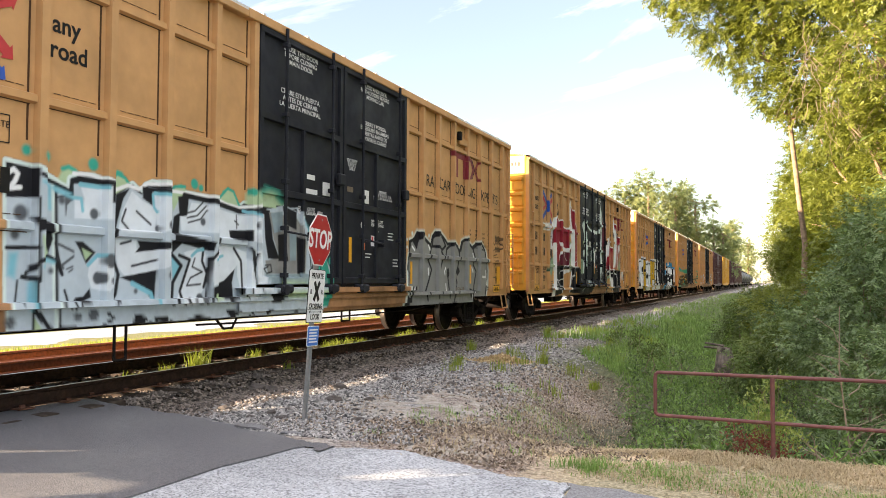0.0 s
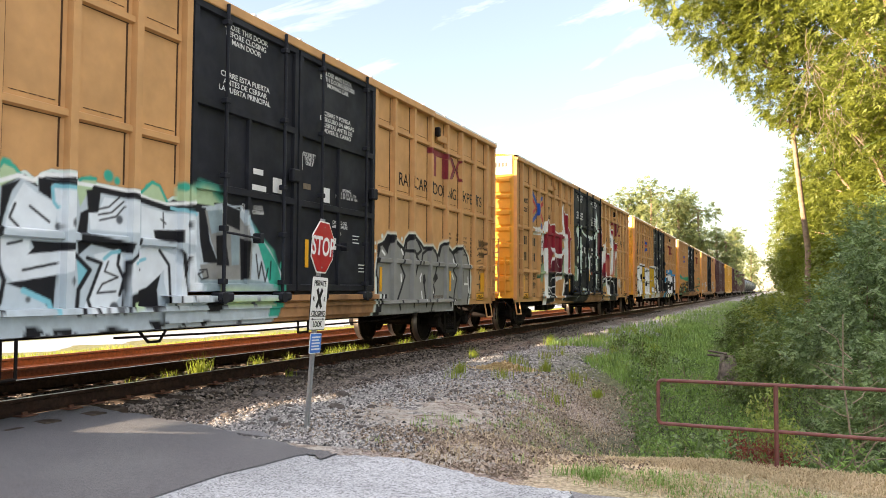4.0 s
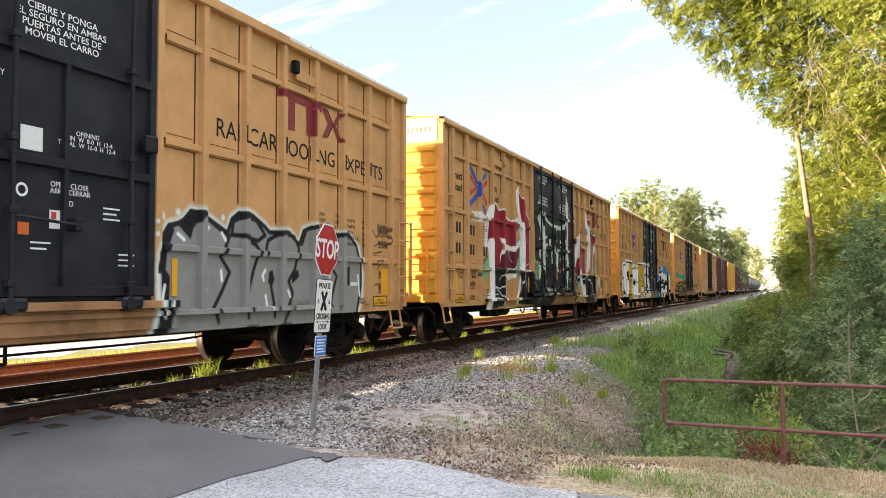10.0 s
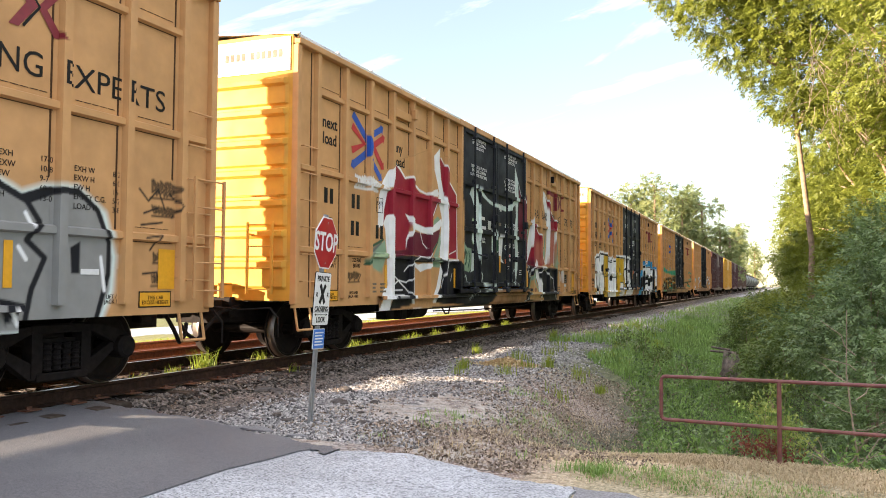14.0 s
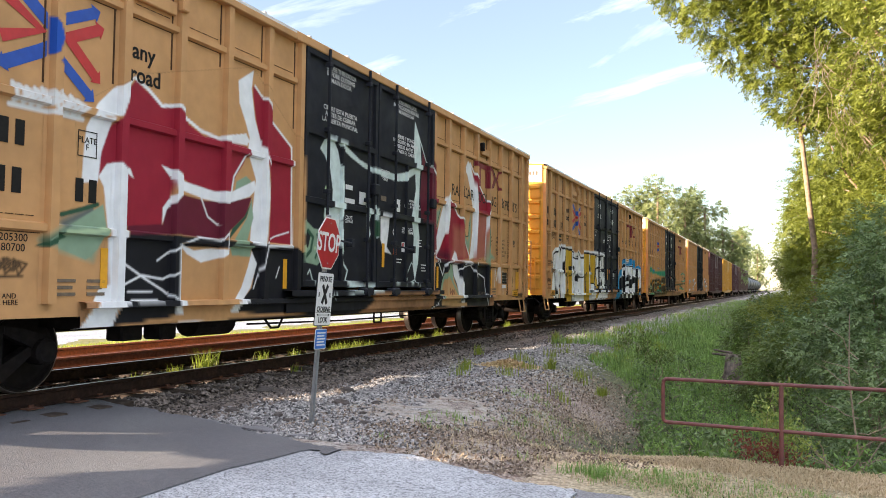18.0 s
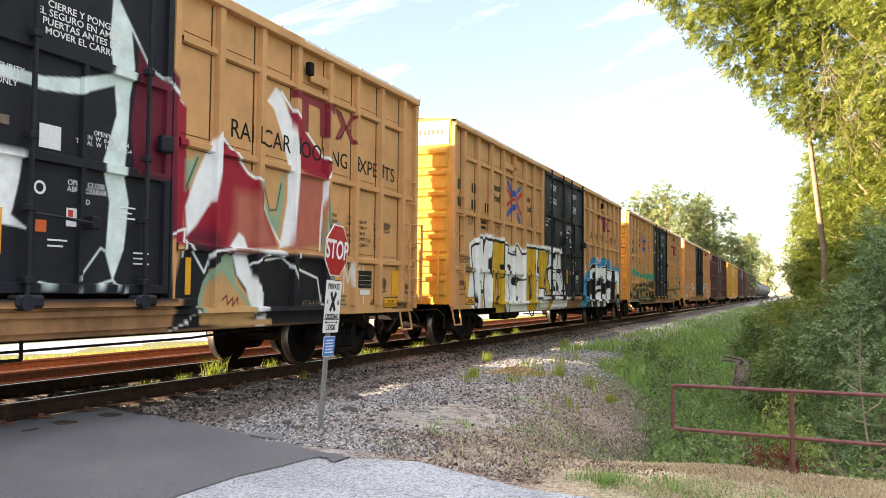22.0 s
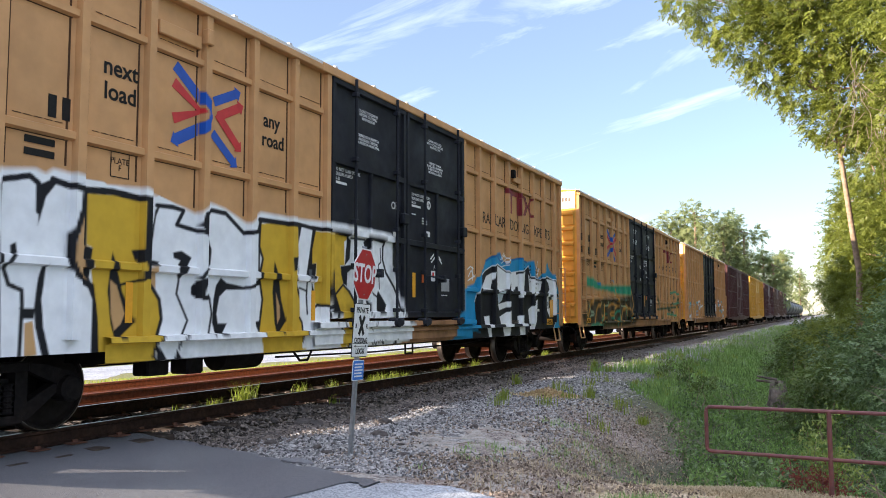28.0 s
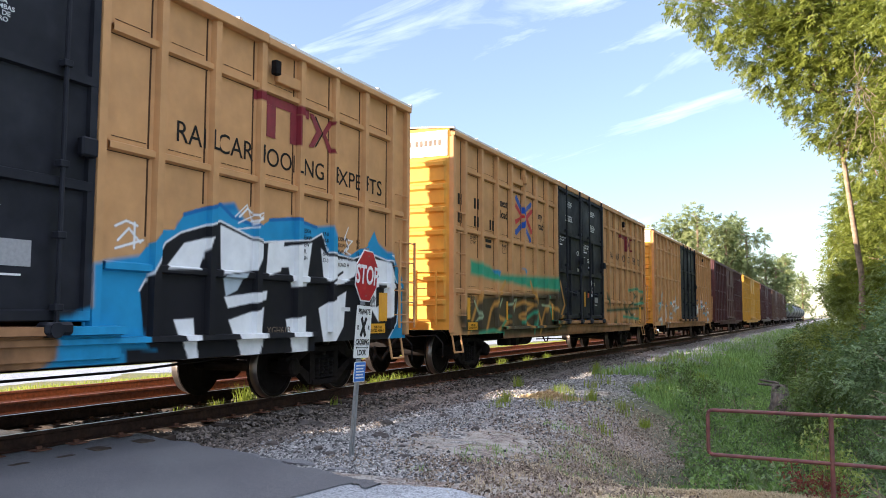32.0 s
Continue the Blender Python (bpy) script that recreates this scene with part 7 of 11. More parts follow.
    p.dot(5.16, 1.84, 0.045, SMOKE)
    p.dot(5.33, 1.88, 0.07, SMOKE)
    p.dot(5.35, 1.30, 0.07, SMOKE)
    p.dot(4.82, 1.09, 0.04, SMOKE)
    p.dot(6.03, 1.98, 0.05, SMOKE)
    p.dot(7.21, 2.01, 0.05, SMOKE)
    p.dot(7.12, 1.91, 0.03, SMOKE)
    p.dot(5.77, 0.96, 0.06, SMOKE)
    p.dot(5.96, 0.98, 0.085, SMOKE)
    p.dot(6.33, 1.42, 0.015, SMOKE)
    p.dot(6.24, 1.02, 0.06, MINT)
    p.dot(6.58, 1.07, 0.03, INK)
    p.dot(6.64, 1.01, 0.025, INK)
    p.dot(6.56, 0.98, 0.02, INK)
    p.fill([(7.32, 2.23), (7.47, 2.26), (7.66, 1.79), (7.55, 1.69), (7.44, 1.84)], INK)
    p.fill([(7.76, 2.27), (8.20, 2.33), (8.25, 2.15), (7.95, 2.06), (7.82, 2.12)], INK)
    p.fill([(7.94, 1.91), (8.21, 1.87), (8.11, 1.74), (8.34, 1.66), (8.22, 1.35), (7.97, 1.32), (7.91, 1.58), (8.06, 1.68)], INK)
    p.fill([(7.46, 1.24), (7.77, 1.27), (7.90, 1.15), (7.82, 1.06), (7.64, 1.07), (7.52, 1.10)], INK)
    p.fill([(7.96, 1.10), (8.44, 1.06), (8.43, 0.97), (8.03, 1.00)], INK)
    p.fill([(8.37, 1.94), (8.49, 1.98), (8.48, 1.77), (8.39, 1.73)], INK)
    p.fill([(7.70, 1.06), (7.92, 1.02), (7.89, 0.83), (7.65, 0.82)], INK)
    p.fill([(8.10, 0.94), (8.35, 0.91), (8.27, 0.84)], INK)
    p.line([(6.82, 2.24), (7.30, 2.28), (7.78, 2.32), (8.23, 2.38), (8.49, 2.17), (8.62, 1.92)], 0.05, INK)
    p.line([(6.95, 1.68), (6.98, 1.54), (6.93, 1.34), (6.98, 1.14)], 0.04, INK)
    p.line([(7.08, 1.61), (7.25, 1.55), (7.21, 1.35)], 0.035, INK)
    p.line([(7.58, 1.69), (7.49, 1.56), (7.59, 1.44), (7.67, 1.52)], 0.03, INK)
    p.line([(7.40, 1.39), (7.46, 1.44), (7.52, 1.39), (7.47, 1.33), (7.38, 1.36), (7.40, 1.46), (7.53, 1.46)], 0.022, INK)
    p.line([(8.63, 1.65), (8.64, 1.48), (8.71, 1.64), (8.77, 1.46)], 0.025, INK)
    p.line([(8.80, 1.64), (8.80, 1.47), (8.87, 1.49), (8.88, 1.66)], 0.025, INK)
    p.line([(8.92, 1.62), (8.94, 1.42), (8.99, 1.44)], 0.022, INK)
    p.line([(8.50, 1.74), (8.58, 1.37), (8.50, 1.09)], 0.03, INK)
    p.line([(8.20, 1.81), (8.32, 1.78), (8.42, 1.82)], 0.03, INK)
    p.line([(7.78, 1.36), (7.92, 1.26), (8.18, 1.29), (8.44, 1.25)], 0.035, INK)
    p.line([(8.33, 1.37), (8.41, 1.10)], 0.03, INK)
    p.line([(6.97, 0.97), (7.12, 1.11), (7.34, 1.02)], 0.03, INK)
    p.line([(8.59, 1.18), (8.63, 1.00), (8.84, 1.04)], 0.03, INK)
    p.line([(7.83, 1.85), (8.00, 1.71), (7.99, 1.53)], 0.09, CYAN, soft=0.04, cover=0.8)
    p.line([(8.39, 2.18), (8.56, 2.00), (8.45, 1.79)], 0.06, CYAN, soft=0.04, cover=0.8)
    p.line([(6.90, 1.65), (7.09, 1.63)], 0.05, CYAN, soft=0.04, cover=0.8)
    p.line([(8.00, 2.24), (8.13, 2.22)], 0.05, CYAN, soft=0.04, cover=0.8)
    p.dot(7.09, 1.93, 0.05, SMOKE)
    p.dot(7.17, 2.03, 0.06, SMOKE)
    p.dot(7.13, 1.47, 0.045, SMOKE)
    p.dot(7.03, 1.81, 0.03, SMOKE)
    p.dot(7.63, 1.24, 0.05, SMOKE)
    p.dot(7.35, 1.19, 0.06, SMOKE)
    p.dot(9.25, 1.55, 0.06, TEAL)
    p.dot(7.01, 2.47, 0.06, TEAL)
    p.fill([(12.28, 1.46), (12.31, 1.67), (12.39, 1.85), (12.52, 2.02), (12.69, 2.06), (12.79, 2.11), (12.92, 2.23), (13.12, 2.22), (13.28, 2.15), (13.66, 2.00), (13.75, 2.19), (13.91, 2.29), (14.22, 2.28), (14.51, 2.15), (14.64, 2.07), (15.15, 2.10), (15.43, 1.93), (15.56, 2.15), (15.84, 2.24), (16.30, 2.05), (16.58, 2.15), (16.98, 2.18), (17.34, 1.95), (17.49, 1.50), (17.46, 1.13), (17.29, 0.77), (15.45, 0.69), (13.86, 0.67), (12.40, 0.66), (12.21, 0.67), (12.31, 1.05)], FROST, grow=0.07, soft=0.04)
    p.fill([(12.28, 1.46), (12.31, 1.67), (12.39, 1.85), (12.52, 2.02), (12.69, 2.06), (12.79, 2.11), (12.92, 2.23), (13.12, 2.22), (13.28, 2.15), (13.66, 2.00), (13.75, 2.19), (13.91, 2.29), (14.22, 2.28), (14.51, 2.15), (14.64, 2.07), (15.15, 2.10), (15.43, 1.93), (15.56, 2.15), (15.84, 2.24), (16.30, 2.05), (16.58, 2.15), (16.98, 2.18), (17.34, 1.95), (17.49, 1.50), (17.46, 1.13), (17.29, 0.77), (15.45, 0.69), (13.86, 0.67), (12.40, 0.66), (12.21, 0.67), (12.31, 1.05)], GREY, soft=0.02)
    p.line([(12.28, 1.46), (12.31, 1.67), (12.39, 1.85), (12.52, 2.02), (12.69, 2.06), (12.79, 2.11), (12.92, 2.23), (13.12, 2.22), (13.28, 2.15), (13.66, 2.00), (13.75, 2.19), (13.91, 2.29), (14.22, 2.28), (14.51, 2.15), (14.64, 2.07), (15.15, 2.10), (15.43, 1.93), (15.56, 2.15), (15.84, 2.24), (16.30, 2.05), (16.58, 2.15), (16.98, 2.18)], 0.07, INK)
    p.dot(12.40, 2.13, 0.05, FROST)
    p.dot(12.68, 2.20, 0.045, FROST)
    p.dot(13.56, 2.20, 0.04, FROST)
    p.dot(12.24, 2.05, 0.03, FROST)
    p.dot(12.24, 1.90, 0.03, FROST)
    p.fill([(12.31, 1.64), (12.45, 1.96), (12.58, 2.03), (12.62, 1.97), (12.50, 1.71), (12.47, 1.48), (12.55, 1.40), (12.54, 1.17), (12.49, 0.65), (12.24, 0.67), (12.36, 1.35), (12.25, 1.47)], INK)
    p.fill([(12.69, 2.03), (12.92, 2.22), (13.14, 2.20), (12.97, 2.02), (12.92, 1.87)], INK)
    p.line([(13.19, 2.20), (13.41, 2.08), (13.70, 1.96), (13.60, 1.76), (13.51, 1.68), (13.71, 1.47), (13.56, 1.23), (13.38, 0.99), (13.44, 0.82)], 0.065, INK)
    p.line([(13.75, 1.98), (13.79, 2.17), (14.03, 2.26), (14.31, 2.22), (14.53, 2.02), (14.35, 1.93), (13.95, 1.98), (13.75, 1.98)], 0.065, INK)
    p.line([(13.95, 1.98), (14.31, 1.87), (14.40, 1.79), (14.25, 1.51), (14.15, 1.23), (14.10, 0.86)], 0.065, INK)
    p.line([(14.54, 1.74), (14.60, 1.95), (14.95, 2.09), (15.30, 2.04), (15.43, 1.86), (15.31, 1.54), (15.14, 1.36), (15.26, 1.18), (15.14, 0.96), (15.00, 0.76)], 0.065, INK)
    p.line([(14.68, 1.30), (14.76, 1.04), (14.74, 0.85)], 0.065, INK)
    p.line([(15.51, 1.94), (15.64, 2.17), (15.84, 2.24), (16.36, 2.02), (16.52, 1.82), (16.37, 1.63), (16.59, 1.46), (16.44, 1.14), (16.35, 0.70)], 0.065, INK)
    p.line([(16.36, 2.02), (16.74, 2.17), (17.00, 2.17)], 0.065, INK)
    p.line([(17.00, 2.18), (17.27, 2.00), (17.44, 1.66), (17.44, 1.31), (17.29, 0.84)], 0.065, INK)
    p.fill([(14.63, 1.50), (14.72, 1.52), (14.77, 1.39), (14.70, 1.26), (14.61, 1.34)], INK)
    p.fill([(15.23, 1.46), (15.39, 1.55), (15.44, 1.44), (15.24, 1.32)], INK)
    p.fill([(16.08, 1.06), (16.38, 1.00), (16.29, 0.90), (16.11, 0.79)], INK)
    p.fill([(16.91, 1.58), (17.04, 1.65), (17.04, 1.31), (16.93, 1.31)], INK)
    p.fill([(14.06, 0.74), (14.38, 0.76), (14.27, 0.64), (14.06, 0.64)], INK)
    p.fill([(14.89, 0.74), (15.20, 0.75), (15.14, 0.61), (14.93, 0.62)], INK)
    p.line([(12.46, 1.29), (12.38, 0.93)], 0.045, WHITE_P)
    p.line([(13.54, 1.99), (13.62, 1.90)], 0.045, WHITE_P)
    p.line([(13.53, 1.49), (13.55, 1.36)], 0.045, WHITE_P)
    p.line([(13.19, 2.10), (13.27, 2.04)], 0.045, WHITE_P)
    p.line([(13.18, 1.13), (13.24, 1.23)], 0.045, WHITE_P)
    p.line([(14.50, 1.37), (14.47, 1.44), (14.54, 1.52)], 0.045, WHITE_P)
    p.line([(14.55, 1.15), (14.60, 0.97)], 0.045, WHITE_P)
    p.line([(16.28, 1.56), (16.37, 1.44)], 0.045, WHITE_P)
    p.line([(16.21, 0.93), (16.26, 0.80)], 0.045, WHITE_P)
    p.line([(17.33, 1.49), (17.39, 1.13)], 0.045, WHITE_P)
    p.line([(14.15, 1.30), (14.13, 1.21)], 0.045, WHITE_P)
    p.line([(15.13, 1.22), (15.19, 1.13)], 0.045, WHITE_P)
    p.line([(12.68, 1.93), (12.80, 1.86)], 0.045, WHITE_P)
    p.line([(16.35, 1.90), (16.43, 1.78)], 0.045, WHITE_P)
    p.line([(17.89, 2.31), (18.04, 2.18), (18.20, 2.33), (18.32, 2.10)], 0.025, INK)
    p.line([(17.97, 2.03), (18.20, 2.11)], 0.025, INK)
    p.line([(17.93, 1.89), (18.28, 1.94)], 0.025, INK)
    p.line([(18.40, 2.30), (18.56, 2.16), (18.44, 2.01)], 0.025, INK)
    p.line([(17.97, 1.74), (18.24, 1.78), (18.08, 1.60)], 0.025, INK)
    p.line([(17.97, 1.32), (18.20, 1.34), (18.28, 1.17)], 0.025, INK)
    return p


def paint_red():
    """Red fields with white flames over black, along the whole side and both doors."""
    p = Paint()
    p.fill([(3.53, 1.81), (4.33, 1.87), (5.54, 1.78), (6.83, 1.70), (7.24, 1.39), (7.41, 0.74), (5.80, 0.58), (3.62, 0.63), (3.34, 0.70), (3.53, 1.09)], INK, soft=0.03)
    p.fill([(3.15, 2.30), (3.35, 2.85), (3.54, 3.29), (3.64, 3.54), (3.87, 3.44), (4.07, 3.36), (4.31, 3.38), (4.49, 3.23), (4.80, 3.16), (5.24, 3.11), (5.65, 3.16), (5.82, 3.55), (5.83, 4.06), (6.07, 3.82), (6.51, 3.42), (6.77, 3.27), (6.89, 1.77), (6.09, 1.78), (5.75, 1.90), (5.14, 1.89), (4.33, 1.82), (3.53, 1.85), (3.51, 2.50), (3.33, 2.54)], RED_P, soft=0.02)
    p.fill([(3.55, 2.19), (5.22, 2.21), (5.84, 2.45), (5.75, 1.90), (5.14, 1.89), (4.33, 1.82), (3.54, 1.85)], DARKRED, soft=0.12, cover=0.8)
    p.fill([(6.77, 3.27), (6.86, 3.25), (6.93, 1.77), (6.83, 1.76)], WHITE_P)
    p.line([(3.64, 3.54), (3.87, 3.44), (4.08, 3.35), (4.32, 3.41), (4.50, 3.25), (4.82, 3.14), (5.24, 3.13), (5.70, 3.19)], 0.045, WHITE_P)
    p.line([(5.84, 4.08), (6.08, 3.83), (6.51, 3.42), (6.85, 3.29)], 0.045, WHITE_P)
    p.fill([(2.88, 2.81), (3.11, 3.19), (3.40, 3.43), (3.63, 3.56), (3.54, 3.30), (3.35, 2.87), (3.22, 2.45), (3.13, 2.30), (3.02, 2.29), (2.98, 2.61)], WHITE_P, soft=0.02)
    p.fill([(3.16, 2.35), (3.33, 2.54), (3.48, 2.52), (3.51, 2.41), (3.52, 0.97), (3.33, 0.95), (3.30, 2.15)], WHITE_P, soft=0.02)
    p.fill([(3.34, 1.09), (3.50, 0.95), (3.34, 0.75), (2.96, 0.71), (3.20, 0.93)], WHITE_P, soft=0.02)
    p.fill([(5.52, 4.00), (5.84, 4.20), (5.90, 3.86), (5.97, 3.13), (6.13, 3.09), (6.16, 1.82), (5.93, 1.73), (5.97, 2.47), (5.95, 3.02), (5.65, 3.11), (5.88, 3.26)], WHITE_P, soft=0.02)
    p.fill([(4.06, 2.60), (4.43, 2.49), (4.57, 2.38), (5.02, 2.36), (5.52, 2.38), (5.89, 2.60), (5.97, 2.54), (5.74, 2.33), (5.12, 2.25), (4.48, 2.33), (4.27, 2.24), (4.15, 1.95), (4.13, 2.07), (4.25, 2.30), (4.22, 2.48)], WHITE_P, soft=0.02)
    p.fill([(5.95, 3.13), (6.15, 3.20), (6.20, 2.72), (6.08, 2.11), (5.54, 1.75), (5.49, 1.78), (5.85, 2.09), (5.97, 2.61)], WHITE_P, soft=0.02)
    p.fill([(5.52, 2.41), (5.71, 2.87), (5.89, 2.96), (5.86, 2.60), (5.68, 2.47)], TANP)
    p.fill([(5.70, 2.65), (5.83, 2.70), (5.75, 2.53), (5.60, 2.46)], SAGE)
    p.line([(4.79, 2.33), (5.03, 2.05), (5.33, 1.87), (5.42, 1.84)], 0.03, PINK)
    p.fill([(4.38, 1.65), (4.69, 1.50), (5.25, 1.52), (5.27, 0.91), (4.41, 0.83)], TANP)
    p.fill([(5.30, 1.53), (5.71, 1.58), (5.57, 1.08), (5.32, 0.91)], TANP)
    p.fill([(4.41, 0.86), (5.68, 0.87), (5.69, 0.72), (4.42, 0.68)], TANP)
    p.line([(4.06, 1.48), (4.34, 1.68), (4.59, 1.74), (4.95, 1.75), (5.34, 1.82), (6.08, 1.96), (6.82, 2.05)], 0.03, WHITE_P)
    p.line([(3.53, 1.38), (3.66, 1.26), (4.07, 1.24), (4.39, 1.30)], 0.03, WHITE_P)
    p.line([(3.59, 1.38), (3.96, 1.27), (4.32, 1.02)], 0.03, WHITE_P)
    p.line([(3.52, 1.20), (3.80, 1.32), (4.27, 1.36)], 0.03, WHITE_P)
    p.line([(4.38, 1.68), (4.41, 0.83)], 0.03, WHITE_P)
    p.line([(6.04, 1.74), (5.74, 0.79), (4.42, 0.71)], 0.03, WHITE_P)
    p.line([(6.20, 1.97), (6.02, 1.15)], 0.03, WHITE_P)
    p.line([(6.88, 2.02), (6.26, 1.94), (6.10, 1.67)], 0.03, WHITE_P)
    p.line([(6.70, 1.69), (6.52, 1.38)], 0.03, WHITE_P)
    p.fill([(4.37, 1.66), (4.69, 1.52), (5.25, 1.57), (5.34, 1.70), (4.77, 1.60)], WHITE_P)
    p.fill([(5.65, 1.65), (6.09, 1.74), (5.79, 0.86), (5.48, 0.80)], WHITE_P, soft=0.03)
    p.fill([(5.44, 1.74), (5.75, 1.83), (5.92, 1.73), (5.66, 1.61), (5.47, 1.64)], SAGE)
    p.line([(3.60, 0.97), (3.97, 0.98)], 0.06, SMOKE, soft=0.04)
    p.line([(3.60, 1.09), (3.89, 1.13)], 0.06, SMOKE, soft=0.04)
    p.fill([(2.38, 1.62), (2.68, 1.84), (3.08, 2.03), (3.17, 1.95), (3.16, 1.65), (3.08, 1.43), (2.64, 1.52)], SAGE, soft=0.05)
    p.line([(2.43, 1.62), (2.74, 1.74), (3.13, 1.73)], 0.06, DARKGREEN, soft=0.04)
    p.line([(2.68, 1.81), (3.08, 2.00)], 0.08, SMOKE, soft=0.05)
    p.fill([(6.93, 2.61), (7.06, 2.27), (7.34, 2.17), (7.67, 2.01), (7.75, 1.50), (7.28, 1.52), (6.97, 1.65)], SAGE, soft=0.05)
    p.dot(7.24, 1.76, 0.09, SMOKE)
    p.dot(7.40, 1.61, 0.07, SMOKE)
    p.dot(7.57, 1.84, 0.07, SMOKE)
    p.dot(7.11, 1.97, 0.06, SMOKE)
    p.dot(7.47, 2.06, 0.05, SMOKE)
    p.fill([(7.66, 3.41), (7.91, 3.64), (8.19, 3.67), (8.32, 3.60), (8.23, 3.06), (8.43, 2.64), (8.45, 2.15), (8.58, 1.74), (8.66, 1.39), (8.46, 1.59), (8.30, 2.07), (8.11, 2.59), (7.85, 3.02)], WHITE_P, soft=0.03)
    p.fill([(8.29, 3.67), (8.61, 3.45), (9.23, 3.39), (10.06, 3.28), (10.92, 3.45), (11.50, 3.68), (11.43, 3.54), (10.62, 3.23), (9.93, 3.18), (9.18, 3.23), (8.56, 3.33)], WHITE_P, soft=0.03)
    p.fill([(11.21, 4.43), (11.47, 4.58), (11.76, 4.10), (11.91, 3.67), (11.60, 3.43), (11.68, 2.44), (11.75, 1.99), (11.49, 1.40), (11.37, 1.79), (11.42, 2.78), (11.37, 3.57)], WHITE_P, soft=0.03)
    p.fill([(9.31, 2.68), (9.68, 2.65), (10.28, 2.64), (10.33, 2.52), (10.23, 2.07), (10.31, 1.75), (10.13, 1.90), (9.82, 2.35), (9.69, 2.46)], WHITE_P, soft=0.03)
    p.fill([(7.73, 2.02), (7.96, 2.07), (8.02, 1.64), (7.91, 1.50), (7.75, 1.53)], WHITE_P, soft=0.03)
    p.fill([(9.71, 2.42), (9.90, 2.44), (9.88, 2.12), (9.70, 2.15)], SAGE)
    p.fill([(11.54, 4.42), (11.81, 4.11), (12.31, 3.78), (12.37, 1.84), (12.05, 1.83), (11.90, 2.74), (11.92, 3.57)], DARKRED, soft=0.03)
    p.line([(7.21, 1.42), (7.62, 1.38), (8.17, 1.45), (8.68, 1.25), (9.72, 1.29), (10.68, 1.26)], 0.03, WHITE_P)
    p.line([(7.28, 1.52), (7.72, 1.24), (8.27, 1.31), (8.79, 1.18)], 0.03, WHITE_P)
    p.line([(8.67, 1.67), (8.58, 1.25)], 0.03, WHITE_P)
    p.line([(7.37, 1.30), (7.47, 1.43)], 0.03, WHITE_P)
    p.line([(9.56, 2.56), (9.33, 2.00)], 0.03, WHITE_P)
    p.line([(11.30, 1.44), (10.54, 1.26), (10.25, 1.34)], 0.03, WHITE_P)
    p.line([(7.81, 1.24), (8.09, 0.97)], 0.03, WHITE_P)
    p.fill([(5.4, 1.15), (9.3, 1.15), (9.5, 0.9), (9.0, 0.68), (5.4, 0.68)], INK, soft=0.03)
    p.fill([(12.27, 3.55), (12.46, 3.48), (12.53, 1.76), (12.33, 1.76)], RED_P)
    p.line([(11.39, 4.36), (11.61, 4.06), (11.95, 3.82), (12.46, 3.50)], 0.05, WHITE_P)
    p.fill([(12.53, 1.85), (13.45, 1.77), (15.99, 1.77), (15.97, 0.69), (12.61, 0.73), (12.23, 0.70)], INK, soft=0.03)
    p.fill([(12.33, 3.59), (12.53, 3.47), (12.53, 2.99), (12.70, 1.84), (12.56, 1.80), (12.49, 2.41)], RED_P)
    p.fill([(13.14, 3.26), (13.27, 3.20), (13.52, 3.03), (13.79, 2.82), (14.06, 2.73), (14.16, 2.45), (14.36, 2.13), (14.52, 1.87), (13.37, 1.75), (12.58, 1.85), (12.76, 2.02), (13.04, 2.37), (13.13, 2.81)], RED_P, soft=0.02)
    p.fill([(12.57, 1.97), (13.05, 1.98), (13.37, 1.75), (12.64, 1.80)], DARKRED, soft=0.08)
    p.fill([(13.54, 2.56), (13.97, 2.56), (14.12, 2.38), (14.32, 2.13), (14.47, 1.85), (13.41, 1.77), (13.52, 2.06)], SALMON, soft=0.1)
    p.fill([(14.69, 4.08), (14.91, 3.88), (15.32, 3.60), (15.68, 3.37), (15.97, 3.29), (15.82, 3.00), (15.28, 2.97), (15.02, 3.05), (14.89, 3.55)], RED_P, soft=0.02)
    p.fill([(14.89, 3.03), (15.82, 2.97), (15.76, 1.95), (14.83, 1.82), (14.83, 2.46)], SALMON, soft=0.04)
    p.fill([(12.55, 2.25), (12.74, 2.68), (13.01, 3.14), (13.12, 3.28), (13.17, 3.24), (13.16, 2.81), (13.04, 2.37), (12.76, 2.04), (12.59, 1.89)], WHITE_P, soft=0.02)
    p.fill([(14.20, 3.93), (14.41, 4.18), (14.56, 4.12), (14.84, 3.75), (14.95, 3.31), (14.98, 3.04), (14.85, 1.89), (14.57, 1.84), (14.75, 2.52), (14.76, 3.09), (14.56, 3.55), (14.37, 3.85)], WHITE_P, soft=0.02)
    p.fill([(13.41, 1.77), (13.62, 2.00), (13.73, 1.95), (13.83, 1.79), (14.23, 1.75), (14.73, 1.75), (14.67, 1.81), (13.78, 1.79)], WHITE_P, soft=0.02)
    p.line([(14.56, 4.14), (14.92, 3.88), (15.34, 3.61), (15.71, 3.37), (16.02, 3.28), (15.82, 3.03)], 0.05, WHITE_P)
    p.line([(13.17, 3.27), (13.52, 3.05), (13.79, 2.84), (14.10, 2.74), (14.16, 2.45), (14.41, 2.10), (14.62, 1.88)], 0.045, WHITE_P)
    p.line([(15.79, 2.96), (15.70, 2.26), (15.68, 1.87)], 0.05, WHITE_P)
    p.fill([(12.54, 2.82), (12.73, 2.88), (12.80, 2.95), (12.67, 2.61), (12.54, 2.45)], SAGE, soft=0.04)
